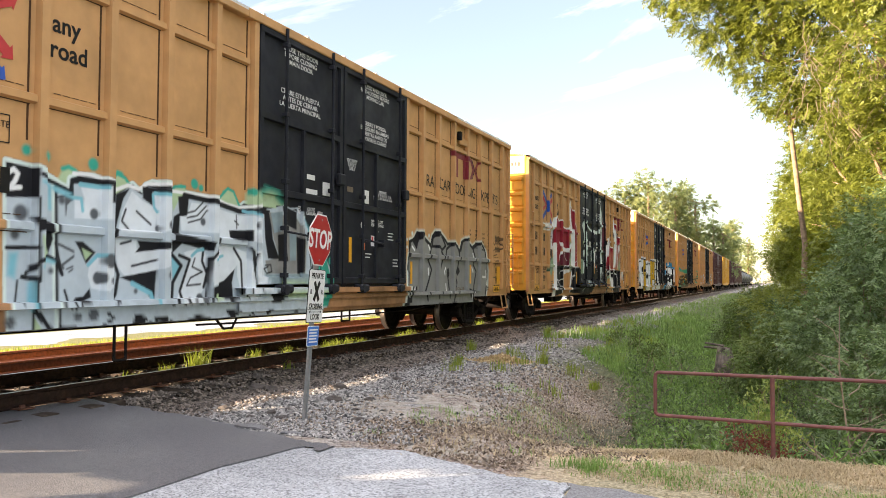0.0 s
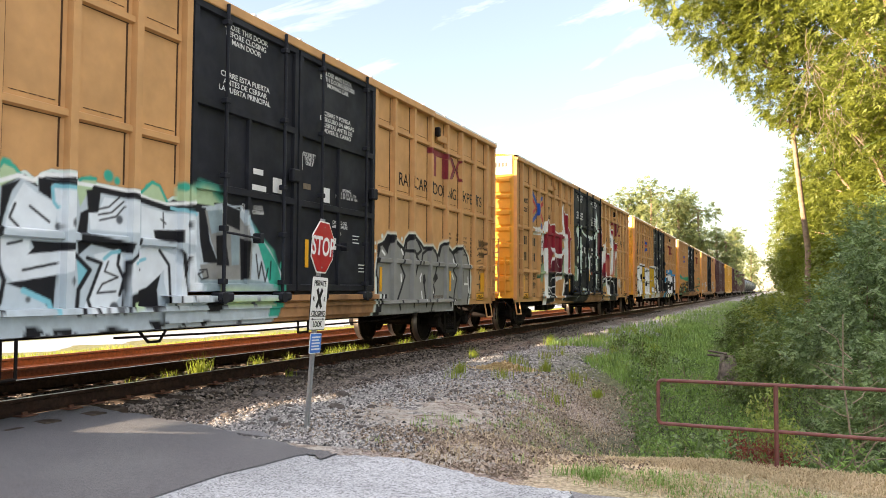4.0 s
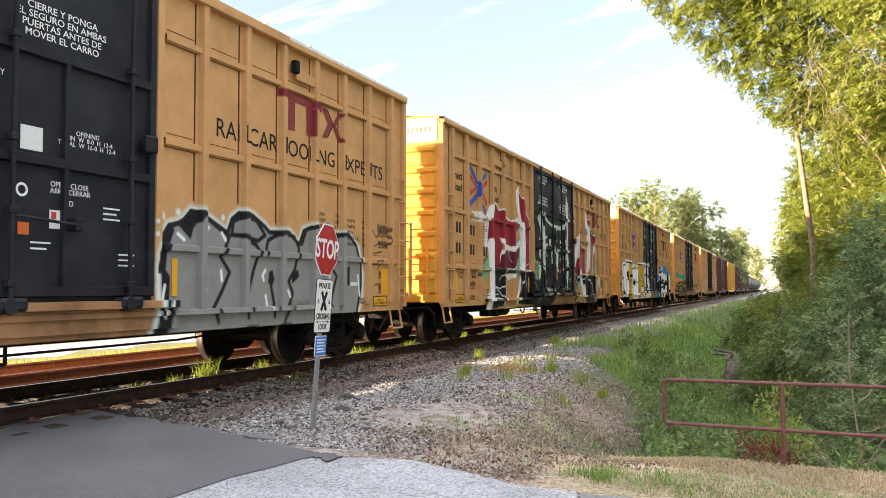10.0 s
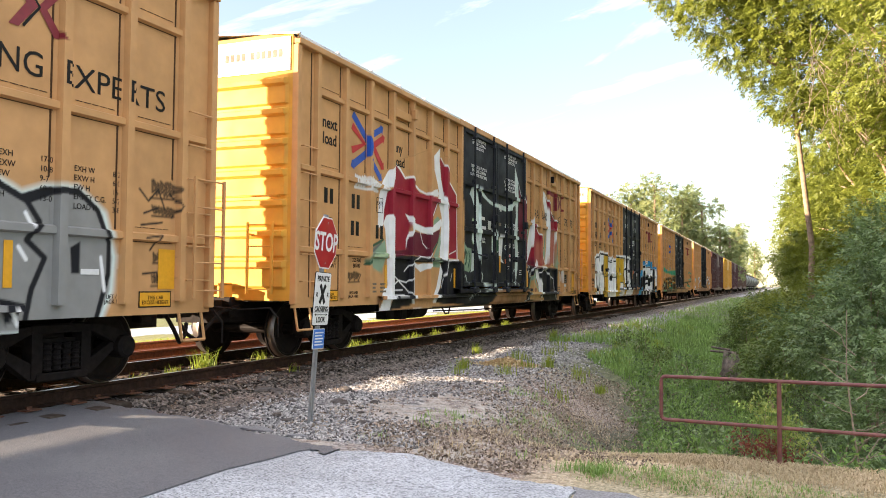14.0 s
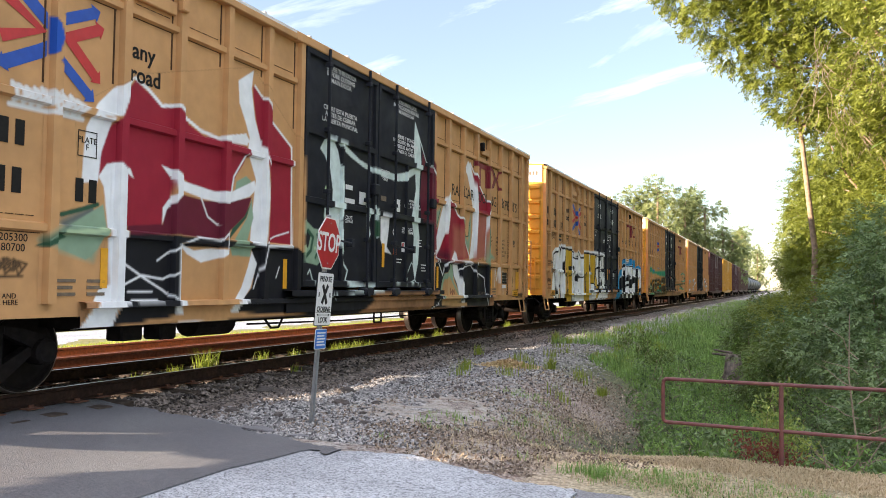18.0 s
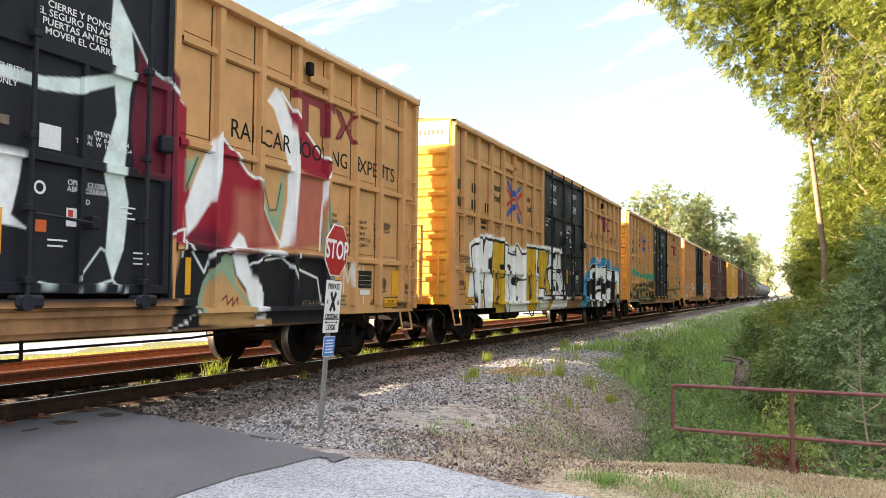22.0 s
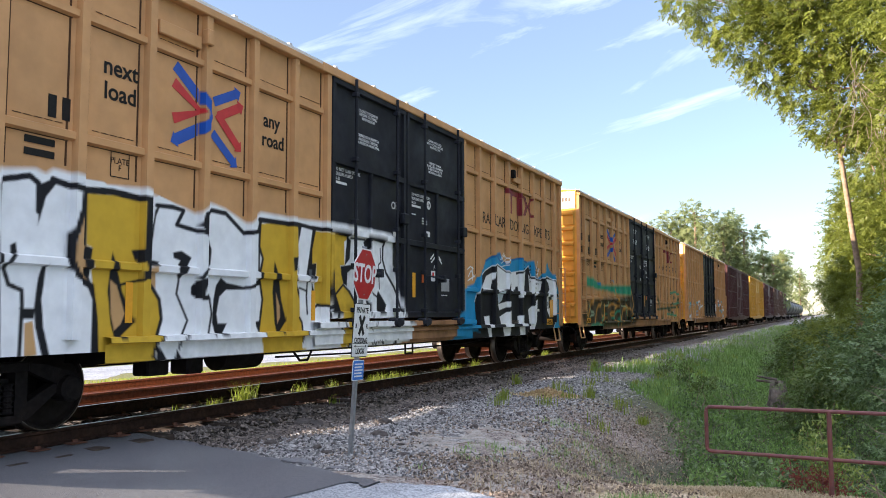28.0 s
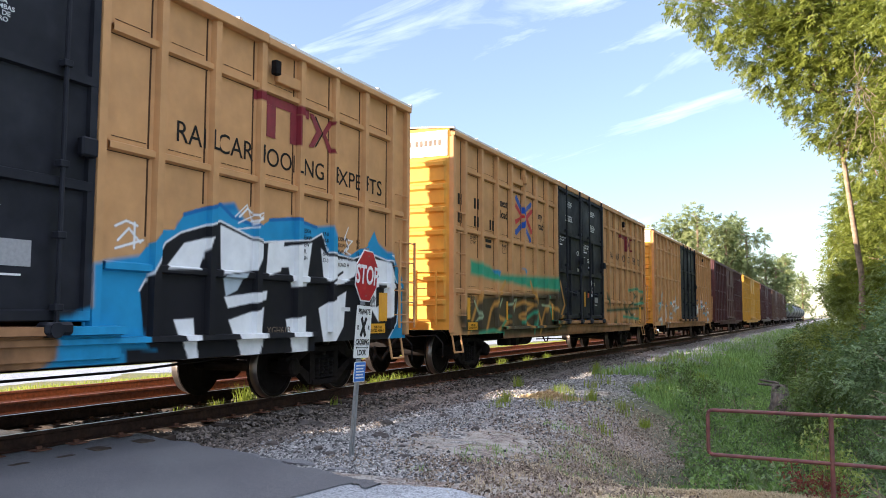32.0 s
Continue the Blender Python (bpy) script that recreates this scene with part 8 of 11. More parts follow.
    p.fill([(13.99, 2.73), (14.15, 2.78), (14.21, 2.45), (14.46, 2.28), (14.51, 2.70), (14.66, 2.97), (14.65, 2.51), (14.53, 2.01), (14.31, 2.20)], SAGE, soft=0.04)
    p.fill([(15.83, 2.66), (16.03, 2.56), (16.11, 2.06), (16.45, 1.93), (16.05, 1.89), (15.87, 1.73), (15.74, 1.80)], SAGE, soft=0.04)
    p.line([(12.55, 2.48), (12.76, 2.89)], 0.03, DARKGREEN)
    p.line([(14.15, 2.75), (14.31, 2.37), (14.48, 2.39), (14.59, 2.78)], 0.03, DARKGREEN)
    p.line([(15.81, 2.73), (15.85, 2.27), (16.02, 1.81)], 0.03, DARKGREEN)
    p.fill([(12.77, 0.95), (12.90, 1.30), (13.07, 1.54), (13.33, 1.67), (13.67, 1.31), (13.99, 1.02), (13.95, 0.86), (12.88, 0.86)], TANP)
    p.fill([(13.07, 1.48), (13.41, 1.68), (13.49, 1.68), (13.59, 1.25), (13.47, 1.31), (13.26, 1.49), (13.15, 1.36)], SAGE)
    p.line([(12.81, 0.95), (12.94, 1.30), (13.11, 1.51), (13.37, 1.67)], 0.08, SAGE)
    p.line([(13.51, 1.31), (13.85, 1.06), (13.99, 0.91)], 0.06, SAGE)
    p.fill([(13.49, 1.71), (13.79, 1.70), (13.99, 1.32), (14.21, 1.19), (14.21, 0.95), (13.97, 0.91), (13.80, 1.25), (13.59, 1.43)], WHITE_P, soft=0.02)
    p.fill([(14.01, 0.85), (14.23, 0.89), (14.20, 0.71), (14.00, 0.72)], WHITE_P, soft=0.02)
    p.line([(12.58, 1.83), (12.93, 1.44), (13.06, 1.72), (13.49, 1.77)], 0.03, WHITE_P)
    p.line([(14.24, 1.65), (14.63, 1.71), (14.84, 1.61), (15.09, 1.26)], 0.03, WHITE_P)
    p.line([(15.06, 1.91), (15.09, 1.26)], 0.03, WHITE_P)
    p.line([(15.07, 1.55), (15.63, 1.42), (15.74, 1.04), (15.90, 0.73)], 0.03, WHITE_P)
    p.line([(13.88, 1.57), (14.10, 1.68), (14.28, 1.72)], 0.03, WHITE_P)
    p.line([(12.52, 1.63), (12.56, 1.97), (12.24, 1.88)], 0.03, WHITE_P)
    p.line([(12.77, 0.95), (12.48, 0.80), (12.23, 0.69)], 0.03, WHITE_P)
    p.fill([(12.81, 0.88), (14.36, 0.82), (14.37, 0.73), (12.82, 0.77)], TANP)
    p.line([(13.30, 1.09), (13.39, 1.15), (13.41, 1.03), (13.52, 1.12), (13.52, 1.01), (13.62, 1.12), (13.64, 1.03)], 0.025, DARKRED)
    return p


def paint_yellow():
    """Big white and yellow block letters in front, blue, black and white letters behind."""
    p = Paint()
    p.fill([(1.15, 2.32), (1.48, 2.46), (2.33, 2.57), (2.84, 2.58), (2.86, 0.70), (1.74, 0.79), (1.28, 0.94), (1.06, 1.03), (1.26, 1.78)], WHITE_P, grow=0.05)
    p.letter([(1.25, 2.28), (1.79, 2.46), (2.21, 2.47), (2.24, 2.00), (1.97, 1.81), (2.02, 0.83), (1.51, 0.87), (1.43, 1.53), (1.31, 1.91)], WHITE_P, width=0.06)
    p.fill([(1.63, 2.52), (2.02, 2.58), (2.15, 2.54), (2.24, 2.61), (2.51, 2.59), (2.59, 2.51), (3.39, 2.58), (3.65, 2.50), (4.06, 2.43), (4.26, 2.38), (4.51, 2.55), (4.77, 2.51), (5.22, 2.36), (5.52, 2.55), (6.37, 2.55), (7.60, 2.59), (9.08, 2.57), (9.08, 2.08), (9.55, 1.19), (9.55, 0.89), (6.84, 0.78), (4.61, 0.76), (2.84, 0.69), (1.71, 0.83)], WHITE_P, grow=0.06, soft=0.03)
    p.letter([(1.64, 2.47), (2.00, 2.53), (2.07, 2.44), (2.06, 2.08), (2.23, 2.49), (2.28, 2.55), (2.51, 2.53), (2.41, 2.19), (2.40, 1.72), (2.52, 1.60), (2.70, 1.49), (2.77, 0.80), (2.32, 0.81), (2.18, 1.00), (2.12, 1.22), (1.92, 1.28), (1.87, 1.14), (1.82, 0.84), (1.71, 0.85)], WHITE_P, width=0.06)
    yellow_letters(p)
    p.fill([(12.22, 1.74), (12.52, 1.80), (13.07, 1.90), (13.33, 2.00), (13.48, 2.27), (13.78, 2.48), (14.03, 2.41), (14.20, 2.60), (14.45, 2.65), (14.74, 2.40), (15.16, 2.37), (15.63, 2.59), (16.17, 2.51), (16.69, 2.58), (16.98, 2.14), (17.63, 2.19), (18.14, 2.46), (18.78, 2.19), (19.26, 1.63), (19.27, 0.92), (17.66, 0.49), (12.57, 0.62), (12.00, 0.70), (11.83, 0.83), (11.81, 1.16), (12.23, 1.30)], BLUEP, soft=0.03, grow=0.02)
    p.line([(13.50, 2.28), (13.78, 2.44), (14.04, 2.39), (14.24, 2.58), (14.46, 2.62)], 0.06, DEEPBLUE, soft=0.05)
    p.fill([(12.61, 0.98), (12.78, 1.46), (13.09, 1.85), (13.26, 2.03), (13.60, 2.12), (13.86, 2.06), (14.17, 2.34), (14.52, 2.25), (15.11, 2.09), (15.48, 2.29), (15.86, 2.17), (16.41, 2.33), (16.95, 2.01), (17.63, 2.05), (18.58, 2.25), (18.87, 1.62), (18.92, 1.03), (17.66, 0.66), (13.39, 0.60), (12.66, 0.65)], WHITE_P, grow=0.035)
    p.fill([(12.61, 0.98), (12.78, 1.46), (13.09, 1.85), (13.26, 2.03), (13.60, 2.12), (13.86, 2.06), (14.17, 2.34), (14.52, 2.25), (15.11, 2.09), (15.48, 2.29), (15.86, 2.17), (16.41, 2.33), (16.95, 2.01), (17.63, 2.05), (18.58, 2.25), (18.87, 1.62), (18.92, 1.03), (17.66, 0.66), (13.39, 0.60), (12.66, 0.65)], INK)
    p.fill([(11.83, 0.83), (12.12, 0.93), (12.71, 0.85), (12.72, 0.61), (11.62, 0.64)], BLUEP, soft=0.03)
    p.fill([(13.33, 2.00), (13.75, 2.12), (13.83, 1.83), (13.78, 1.32), (13.70, 1.49), (13.71, 1.70), (13.40, 1.74)], WHITE_P)
    p.fill([(13.44, 1.15), (13.72, 1.16), (13.81, 0.73), (13.56, 0.81)], WHITE_P)
    p.fill([(14.17, 2.32), (14.66, 2.22), (15.09, 2.05), (15.02, 1.75), (14.27, 1.70), (14.23, 1.85), (14.76, 1.90), (14.76, 1.99), (14.31, 1.93)], WHITE_P)
    p.fill([(14.27, 1.50), (15.05, 1.58), (15.13, 1.46), (14.31, 1.32)], WHITE_P)
    p.fill([(14.25, 1.22), (15.14, 1.31), (15.15, 0.92), (14.57, 0.84), (14.35, 0.94)], WHITE_P)
    p.fill([(15.18, 2.14), (15.49, 2.24), (15.56, 1.93), (15.22, 1.60)], WHITE_P)
    p.fill([(15.56, 1.97), (16.00, 2.15), (16.04, 1.79), (15.96, 1.66), (15.64, 1.63)], WHITE_P)
    p.fill([(15.68, 1.18), (16.06, 1.20), (16.08, 0.67), (15.74, 0.74)], WHITE_P)
    p.fill([(16.32, 2.26), (16.50, 2.29), (16.55, 1.69), (16.43, 1.39), (16.34, 1.72)], WHITE_P)
    p.fill([(16.60, 2.07), (17.01, 1.94), (16.90, 1.22), (16.63, 0.88), (16.53, 1.22)], WHITE_P)
    p.fill([(17.05, 2.01), (17.56, 2.04), (17.63, 1.77), (17.22, 1.58), (17.15, 1.71)], WHITE_P)
    p.fill([(16.96, 1.40), (17.33, 1.45), (17.27, 0.96), (17.01, 0.87)], WHITE_P)
    p.fill([(17.90, 2.06), (18.58, 2.18), (18.79, 1.62), (18.59, 1.22), (17.83, 1.17), (17.91, 1.60), (18.19, 1.65), (18.15, 1.94)], WHITE_P)
    p.line([(14.32, 1.64), (14.77, 1.72), (15.06, 1.67)], 0.05, INK)
    p.line([(14.45, 1.25), (14.84, 1.33)], 0.05, INK)
    p.line([(15.25, 1.53), (15.50, 1.69)], 0.05, INK)
    p.line([(12.54, 2.18), (12.69, 2.25), (12.85, 2.21)], 0.03, WHITE_P)
    p.line([(12.58, 2.03), (12.73, 2.17), (12.90, 2.03)], 0.03, WHITE_P)
    p.line([(12.55, 1.94), (12.94, 2.06)], 0.03, WHITE_P)
    p.line([(12.81, 2.24), (12.81, 1.96)], 0.03, WHITE_P)
    p.line([(14.57, 2.50), (14.73, 2.63), (14.91, 2.53)], 0.03, WHITE_P)
    p.line([(14.63, 2.39), (14.97, 2.52)], 0.03, WHITE_P)
    p.line([(17.13, 2.47), (17.24, 2.30), (17.07, 2.19)], 0.03, WHITE_P)
    return p


def paint_green():
    """A faded green band over dark orange, green and brown wild letters."""
    p = Paint()
    p.fill([(0.94, 1.47), (1.56, 1.66), (3.30, 1.77), (5.39, 1.82), (7.38, 1.95), (7.89, 0.83), (5.83, 0.76), (2.56, 0.78), (0.64, 0.86), (0.41, 1.23)], UMBER, soft=0.08)
    p.fill([(1.06, 2.43), (2.16, 2.35), (2.57, 2.20), (3.50, 2.21), (7.12, 2.31), (7.27, 1.95), (4.94, 1.95), (3.50, 2.04), (2.57, 2.03), (1.06, 2.13)], EMERALD, soft=0.06)
    p.fill([(2.29, 2.28), (2.86, 2.28), (2.71, 2.04)], BLUEP, soft=0.03)
    p.fill([(4.27, 2.42), (4.69, 2.38), (4.51, 2.08)], BLUEP, soft=0.03)
    p.line([(0.94, 0.87), (1.40, 1.47), (1.56, 1.72)], 0.09, ORANGEP, soft=0.04)
    p.line([(1.95, 0.86), (2.22, 1.36), (3.12, 2.03)], 0.09, ORANGEP, soft=0.04)
    p.line([(3.49, 1.43), (4.29, 1.58), (5.16, 1.52), (4.08, 1.23), (4.92, 0.95)], 0.09, ORANGEP, soft=0.04)
    p.line([(5.60, 0.79), (6.34, 1.69), (7.10, 1.39)], 0.09, ORANGEP, soft=0.04)
    p.line([(2.56, 0.85), (3.30, 1.10), (2.57, 1.23)], 0.09, ORANGEP, soft=0.04)
    p.line([(7.39, 2.19), (7.80, 1.56), (7.08, 0.92)], 0.09, ORANGEP, soft=0.04)
    p.line([(4.95, 2.10), (5.38, 1.53), (5.84, 1.01)], 0.09, ORANGEP, soft=0.04)
    p.line([(1.55, 0.86), (2.39, 0.91), (2.92, 0.84)], 0.08, EMERALD, soft=0.04)
    p.line([(4.29, 1.09), (5.38, 1.38), (5.14, 0.80)], 0.08, EMERALD, soft=0.04)
    p.line([(3.30, 1.23), (2.92, 0.97)], 0.08, EMERALD, soft=0.04)
    p.line([(6.34, 1.85), (6.83, 1.08)], 0.08, EMERALD, soft=0.04)
    p.line([(1.24, 1.59), (1.56, 1.23), (1.09, 0.93)], 0.04, MINT, soft=0.03)
    p.line([(2.93, 1.63), (2.57, 1.23)], 0.04, MINT, soft=0.03)
    p.line([(3.30, 1.50), (3.89, 1.64), (3.49, 1.03)], 0.04, MINT, soft=0.03)
    p.line([(5.85, 1.53), (6.84, 1.47)], 0.04, MINT, soft=0.03)
    p.line([(12.95, 2.02), (13.30, 1.05)], 0.1, DARKGREEN, soft=0.05)
    p.line([(14.19, 1.85), (13.96, 0.95)], 0.1, DARKGREEN, soft=0.05)
    p.line([(15.09, 2.08), (16.15, 1.04)], 0.1, DARKGREEN, soft=0.05)
    p.line([(16.83, 2.23), (17.54, 2.03), (16.19, 1.57), (17.15, 1.03)], 0.1, DARKGREEN, soft=0.05)
    p.line([(18.63, 2.17), (17.99, 1.03)], 0.1, DARKGREEN, soft=0.05)
    p.line([(12.92, 1.44), (19.73, 1.61)], 0.1, DARKGREEN, soft=0.05)
    p.line([(16.04, 2.21), (17.56, 2.32), (19.20, 2.18)], 0.1, EMERALD, soft=0.05)
    p.line([(15.04, 1.25), (18.00, 1.14)], 0.1, EMERALD, soft=0.05)
    p.line([(16.99, 1.69), (19.17, 1.83)], 0.1, EMERALD, soft=0.05)
    return p

# ---- stencils, placards and reflectors ----
GREY_CARD = shader("grey_paper_card", (0.33, 0.33, 0.33), 0.7, grain=0.1, scale=25)


def covered(car, u, z):
    """Whether spray paint lies over this place of a car's side."""
    paint = PAINTED.get(car.name)
    return paint is not None and float(paint.at(u, z)[3]) > 0.5


def bar(name, car, x, u0, u1, z0, z1, material, label=""):
    if name in ("stencil_bar", "weight_bar") and covered(car, (u0 + u1) / 2, (z0 + z1) / 2):
        return None
    return part(name, Geo().box(x, x + 0.004, u0, u1, z0, z1), material, car, label)


def number_bars(car, rows, w, h):
    """The car's mark and number, as plain bars of their size."""
    for u, z in rows:
        for k in (-0.75, 0.75):
            bar("number_bar", car, WALL_X + 0.003, u + k * w * 1.15 - w / 2, u + k * w * 1.15 + w / 2, z - h / 2, z + h / 2, BLACK)


def front_marks(car, style, plain=False, tested=False):
    x = WALL_X + 0.005
    nu, au, z = (1.1, 3.86, 3.74) if style == 0 else (3.03, 5.82, 3.75)
    for word, u, zz in (("next", nu, z + 0.13), ("load", nu, z - 0.14), ("any", au - 0.12, z + 0.13), ("road", au - 0.08, z - 0.14)):
        lettering("slogan_word", word, 0.185, BLACK, car, x, u, zz, "dark slogan word on the tan panel", bold=0.005)
    if style == 0:
        number_bars(car, [(1.09, 2.67), (2.02, 2.66), (1.07, 2.19), (2.0, 2.19), (2.95, 2.18)], 0.105, 0.25)
    else:
        number_bars(car, [(0.5, 3.66), (1.36, 3.67), (0.5, 3.28), (1.36, 3.28), (2.26, 3.29)], 0.095, 0.23)
    u, zz = (2.95, 2.68) if style == 0 else (3.05, 2.84)
    part("plate_stencil", Geo().box(x, x + 0.002, u - 0.13, u + 0.13, zz + 0.13, zz + 0.14).box(x, x + 0.002, u - 0.13, u + 0.13, zz - 0.14, zz - 0.13).box(x, x + 0.002, u - 0.13, u - 0.12, zz - 0.13, zz + 0.13).box(x, x + 0.002, u + 0.12, u + 0.13, zz - 0.13, zz + 0.13), BLACK, car)
    lettering("plate_letter", "PLATE\nF", 0.065, BLACK, car, x, u, zz, spacing=0.8)
    lettering("load_stencil", "LD LMT\nLT WT", 0.075, BLACK, car, x, 1.2, 1.56 if style == 0 else 2.86, spacing=0.9)
    if tested:
        lettering("load_stencil", "205300\n80700", 0.075, BLACK, car, x, 2.08, 1.58, spacing=0.9)
    for k in range(0 if tested else 2):
        bar("weight_bar", car, x, 1.88, 2.22, (1.62 if style == 0 else 2.88) - k * 0.12, (1.68 if style == 0 else 2.95) - k * 0.12, BLACK)
    bar("yellow_patch", car, x, 0.74, 1.02, 1.16, 1.62, YELLOW, "faded yellow reflective patch")
    height_sign(car, 1.16, 1.02)
    for u in () if plain else (3.23, 6.76):
        bar("reflector", car, x, u - 0.05, u + 0.05, 1.14, 1.58, YELLOW, "yellow reflective strip")
    if not covered(car, 1.98, 1.03):
        lettering("jack_stencil", "LIFT AND\nJACK HERE", 0.05, BLACK, car, x, 1.98, 1.03, spacing=0.85)
    for k, (u, n) in enumerate(((2.6, 3), (3.0, 3))):
        for j in range(n):
            bar("stencil_bar", car, x, u, u + 0.25 - 0.04 * (j % 2), 1.20 - j * 0.07, 1.235 - j * 0.07, GREY_INK)


def height_sign(car, u, z):
    sign = part("height_sign", Geo().box(WALL_X + 0.004, WALL_X + 0.007, u - 0.27, u + 0.27, z - 0.095, z + 0.095), BLACK, car, "small yellow and black warning sign")
    part("yellow_face", Geo().box(WALL_X + 0.0075, WALL_X + 0.009, u - 0.255, u + 0.255, z - 0.08, z + 0.08), YELLOW, sign)
    lettering("warning_words", "THIS CAR\nEXCESS HEIGHT", 0.045, BLACK, sign, WALL_X + 0.011, u, z - 0.01, spacing=0.85, wide=0.95)


def stroke(pts, w, head=0.0):
    """The outline of a thick bent line; head: an arrow's barbs at its far end."""
    left, right = [], []
    for k, (x, z) in enumerate(pts):
        a, b = pts[max(k - 1, 0)], pts[min(k + 1, len(pts) - 1)]
        d = math.hypot(b[0] - a[0], b[1] - a[1])
        nx, nz = -(b[1] - a[1]) / d * w / 2, (b[0] - a[0]) / d * w / 2
        left.append((x + nx, z + nz))
        right.append((x - nx, z - nz))
    if head:
        (ax, az), (bx, bz) = pts[-2], pts[-1]
        d = math.hypot(bx - ax, bz - az)
        ex, ez = (bx - ax) / d, (bz - az) / d
        left += [(bx - ez * head, bz + ex * head), (bx + ex * head, bz + ez * head)]
        right += [(bx + ez * head, bz - ex * head)]
    return left + right[::-1]


def mark_shapes(u, z):
    """The crossed blue and red arrows on the front half, and the faded maroon sign on the rear half: a bar on two legs and a crossed pair of strokes."""
    out = []
    for w, head, ink, rgb, pts in ((0.14, 0.10, BLUE, BLUE_P, ((-0.60, 0.48), (-0.16, 0.18), (-0.03, 0.09), (0.0, 0.0), (-0.04, -0.11), (-0.16, -0.19), (-0.56, -0.40))), (0.12, 0.10, BLUE, BLUE_P, ((0.08, 0.20), (0.50, 0.40))), (0.12, 0.10, BLUE, BLUE_P, ((0.06, -0.20), (0.46, -0.50))),
                                   (0.13, 0.0, RED, BRIGHT_RED, ((-0.62, 0.27), (-0.16, 0.02), (-0.62, -0.16))), (0.12, 0.10, RED, BRIGHT_RED, ((0.16, 0.03), (0.56, 0.23))), (0.12, 0.10, RED, BRIGHT_RED, ((0.14, 0.06), (0.54, -0.28)))):
        out.append(("arrow_mark", stroke([(u + a, z + b) for a, b in pts], w, head), ink, rgb))
    for outline in ([(14.79, 4.25), (16.08, 4.25), (16.08, 4.12), (14.79, 4.12)], [(15.08, 4.118), (15.28, 4.118), (15.28, 3.67), (15.08, 3.67)], [(15.62, 4.118), (15.82, 4.118), (15.82, 3.67), (15.62, 3.67)],
                    [(16.085, 4.22), (16.20, 4.22), (16.42, 3.98), (16.20, 3.72), (16.085, 3.72), (16.28, 3.98)], [(16.62, 4.22), (16.74, 4.22), (16.53, 3.98), (16.75, 3.72), (16.62, 3.72), (16.42, 3.98)]):
        out.append(("maroon_mark", outline, MAROON, MAROON_P))
    out.append(("chevron_line", stroke([(16.24, 4.2), (16.44, 3.98), (16.25, 3.74)], 0.03), BLACK, INK))
    return out


def car_marks(car, u, z):
    for k, (name, outline, ink, rgb) in enumerate(mark_shapes(u, z)):
        part(name, Geo().prism(outline, "x", WALL_X + 0.0035 + 0.0008 * k, WALL_X + 0.005 + 0.0008 * k), ink, car)


def marks_on_posts(paint, u, z):
    """Adds the painted signs to the stripes of the side that the posts cover."""
    own = Paint()
    for name, outline, ink, rgb in mark_shapes(u, z):
        own.fill(outline, rgb)
    keep = np.zeros(own.nu, bool)
    for p in FRONT_POSTS + REAR_POSTS:
        keep[int((p - 0.10) / own.CELL):int((p + 0.10) / own.CELL)] = True
    take = (own.a[..., 3] > 0.3) & keep[None]
    paint.a[take] = own.a[take]


def on_post(word, at):
    """The strip of a word that is painted over a post's raised face."""
    bm = bmesh.new()
    bm.from_mesh(word.data)
    for y, side in ((at - 0.050, -1), (at + 0.050, 1)):
        bmesh.ops.bisect_plane(bm, geom=bm.verts[:] + bm.edges[:] + bm.faces[:], plane_co=(0, y, 0), plane_no=(0, side, 0), clear_outer=True)
    me = bpy.data.meshes.new("letter_on_post")
    bm.to_mesh(me)
    bm.free()
    if len(me.polygons):
        me.materials.append(BLACK)
        ob = new("letter_on_post", me)
        ob.parent, ob.location = word, (POST_X - WALL_X - 0.002, 0, 0)


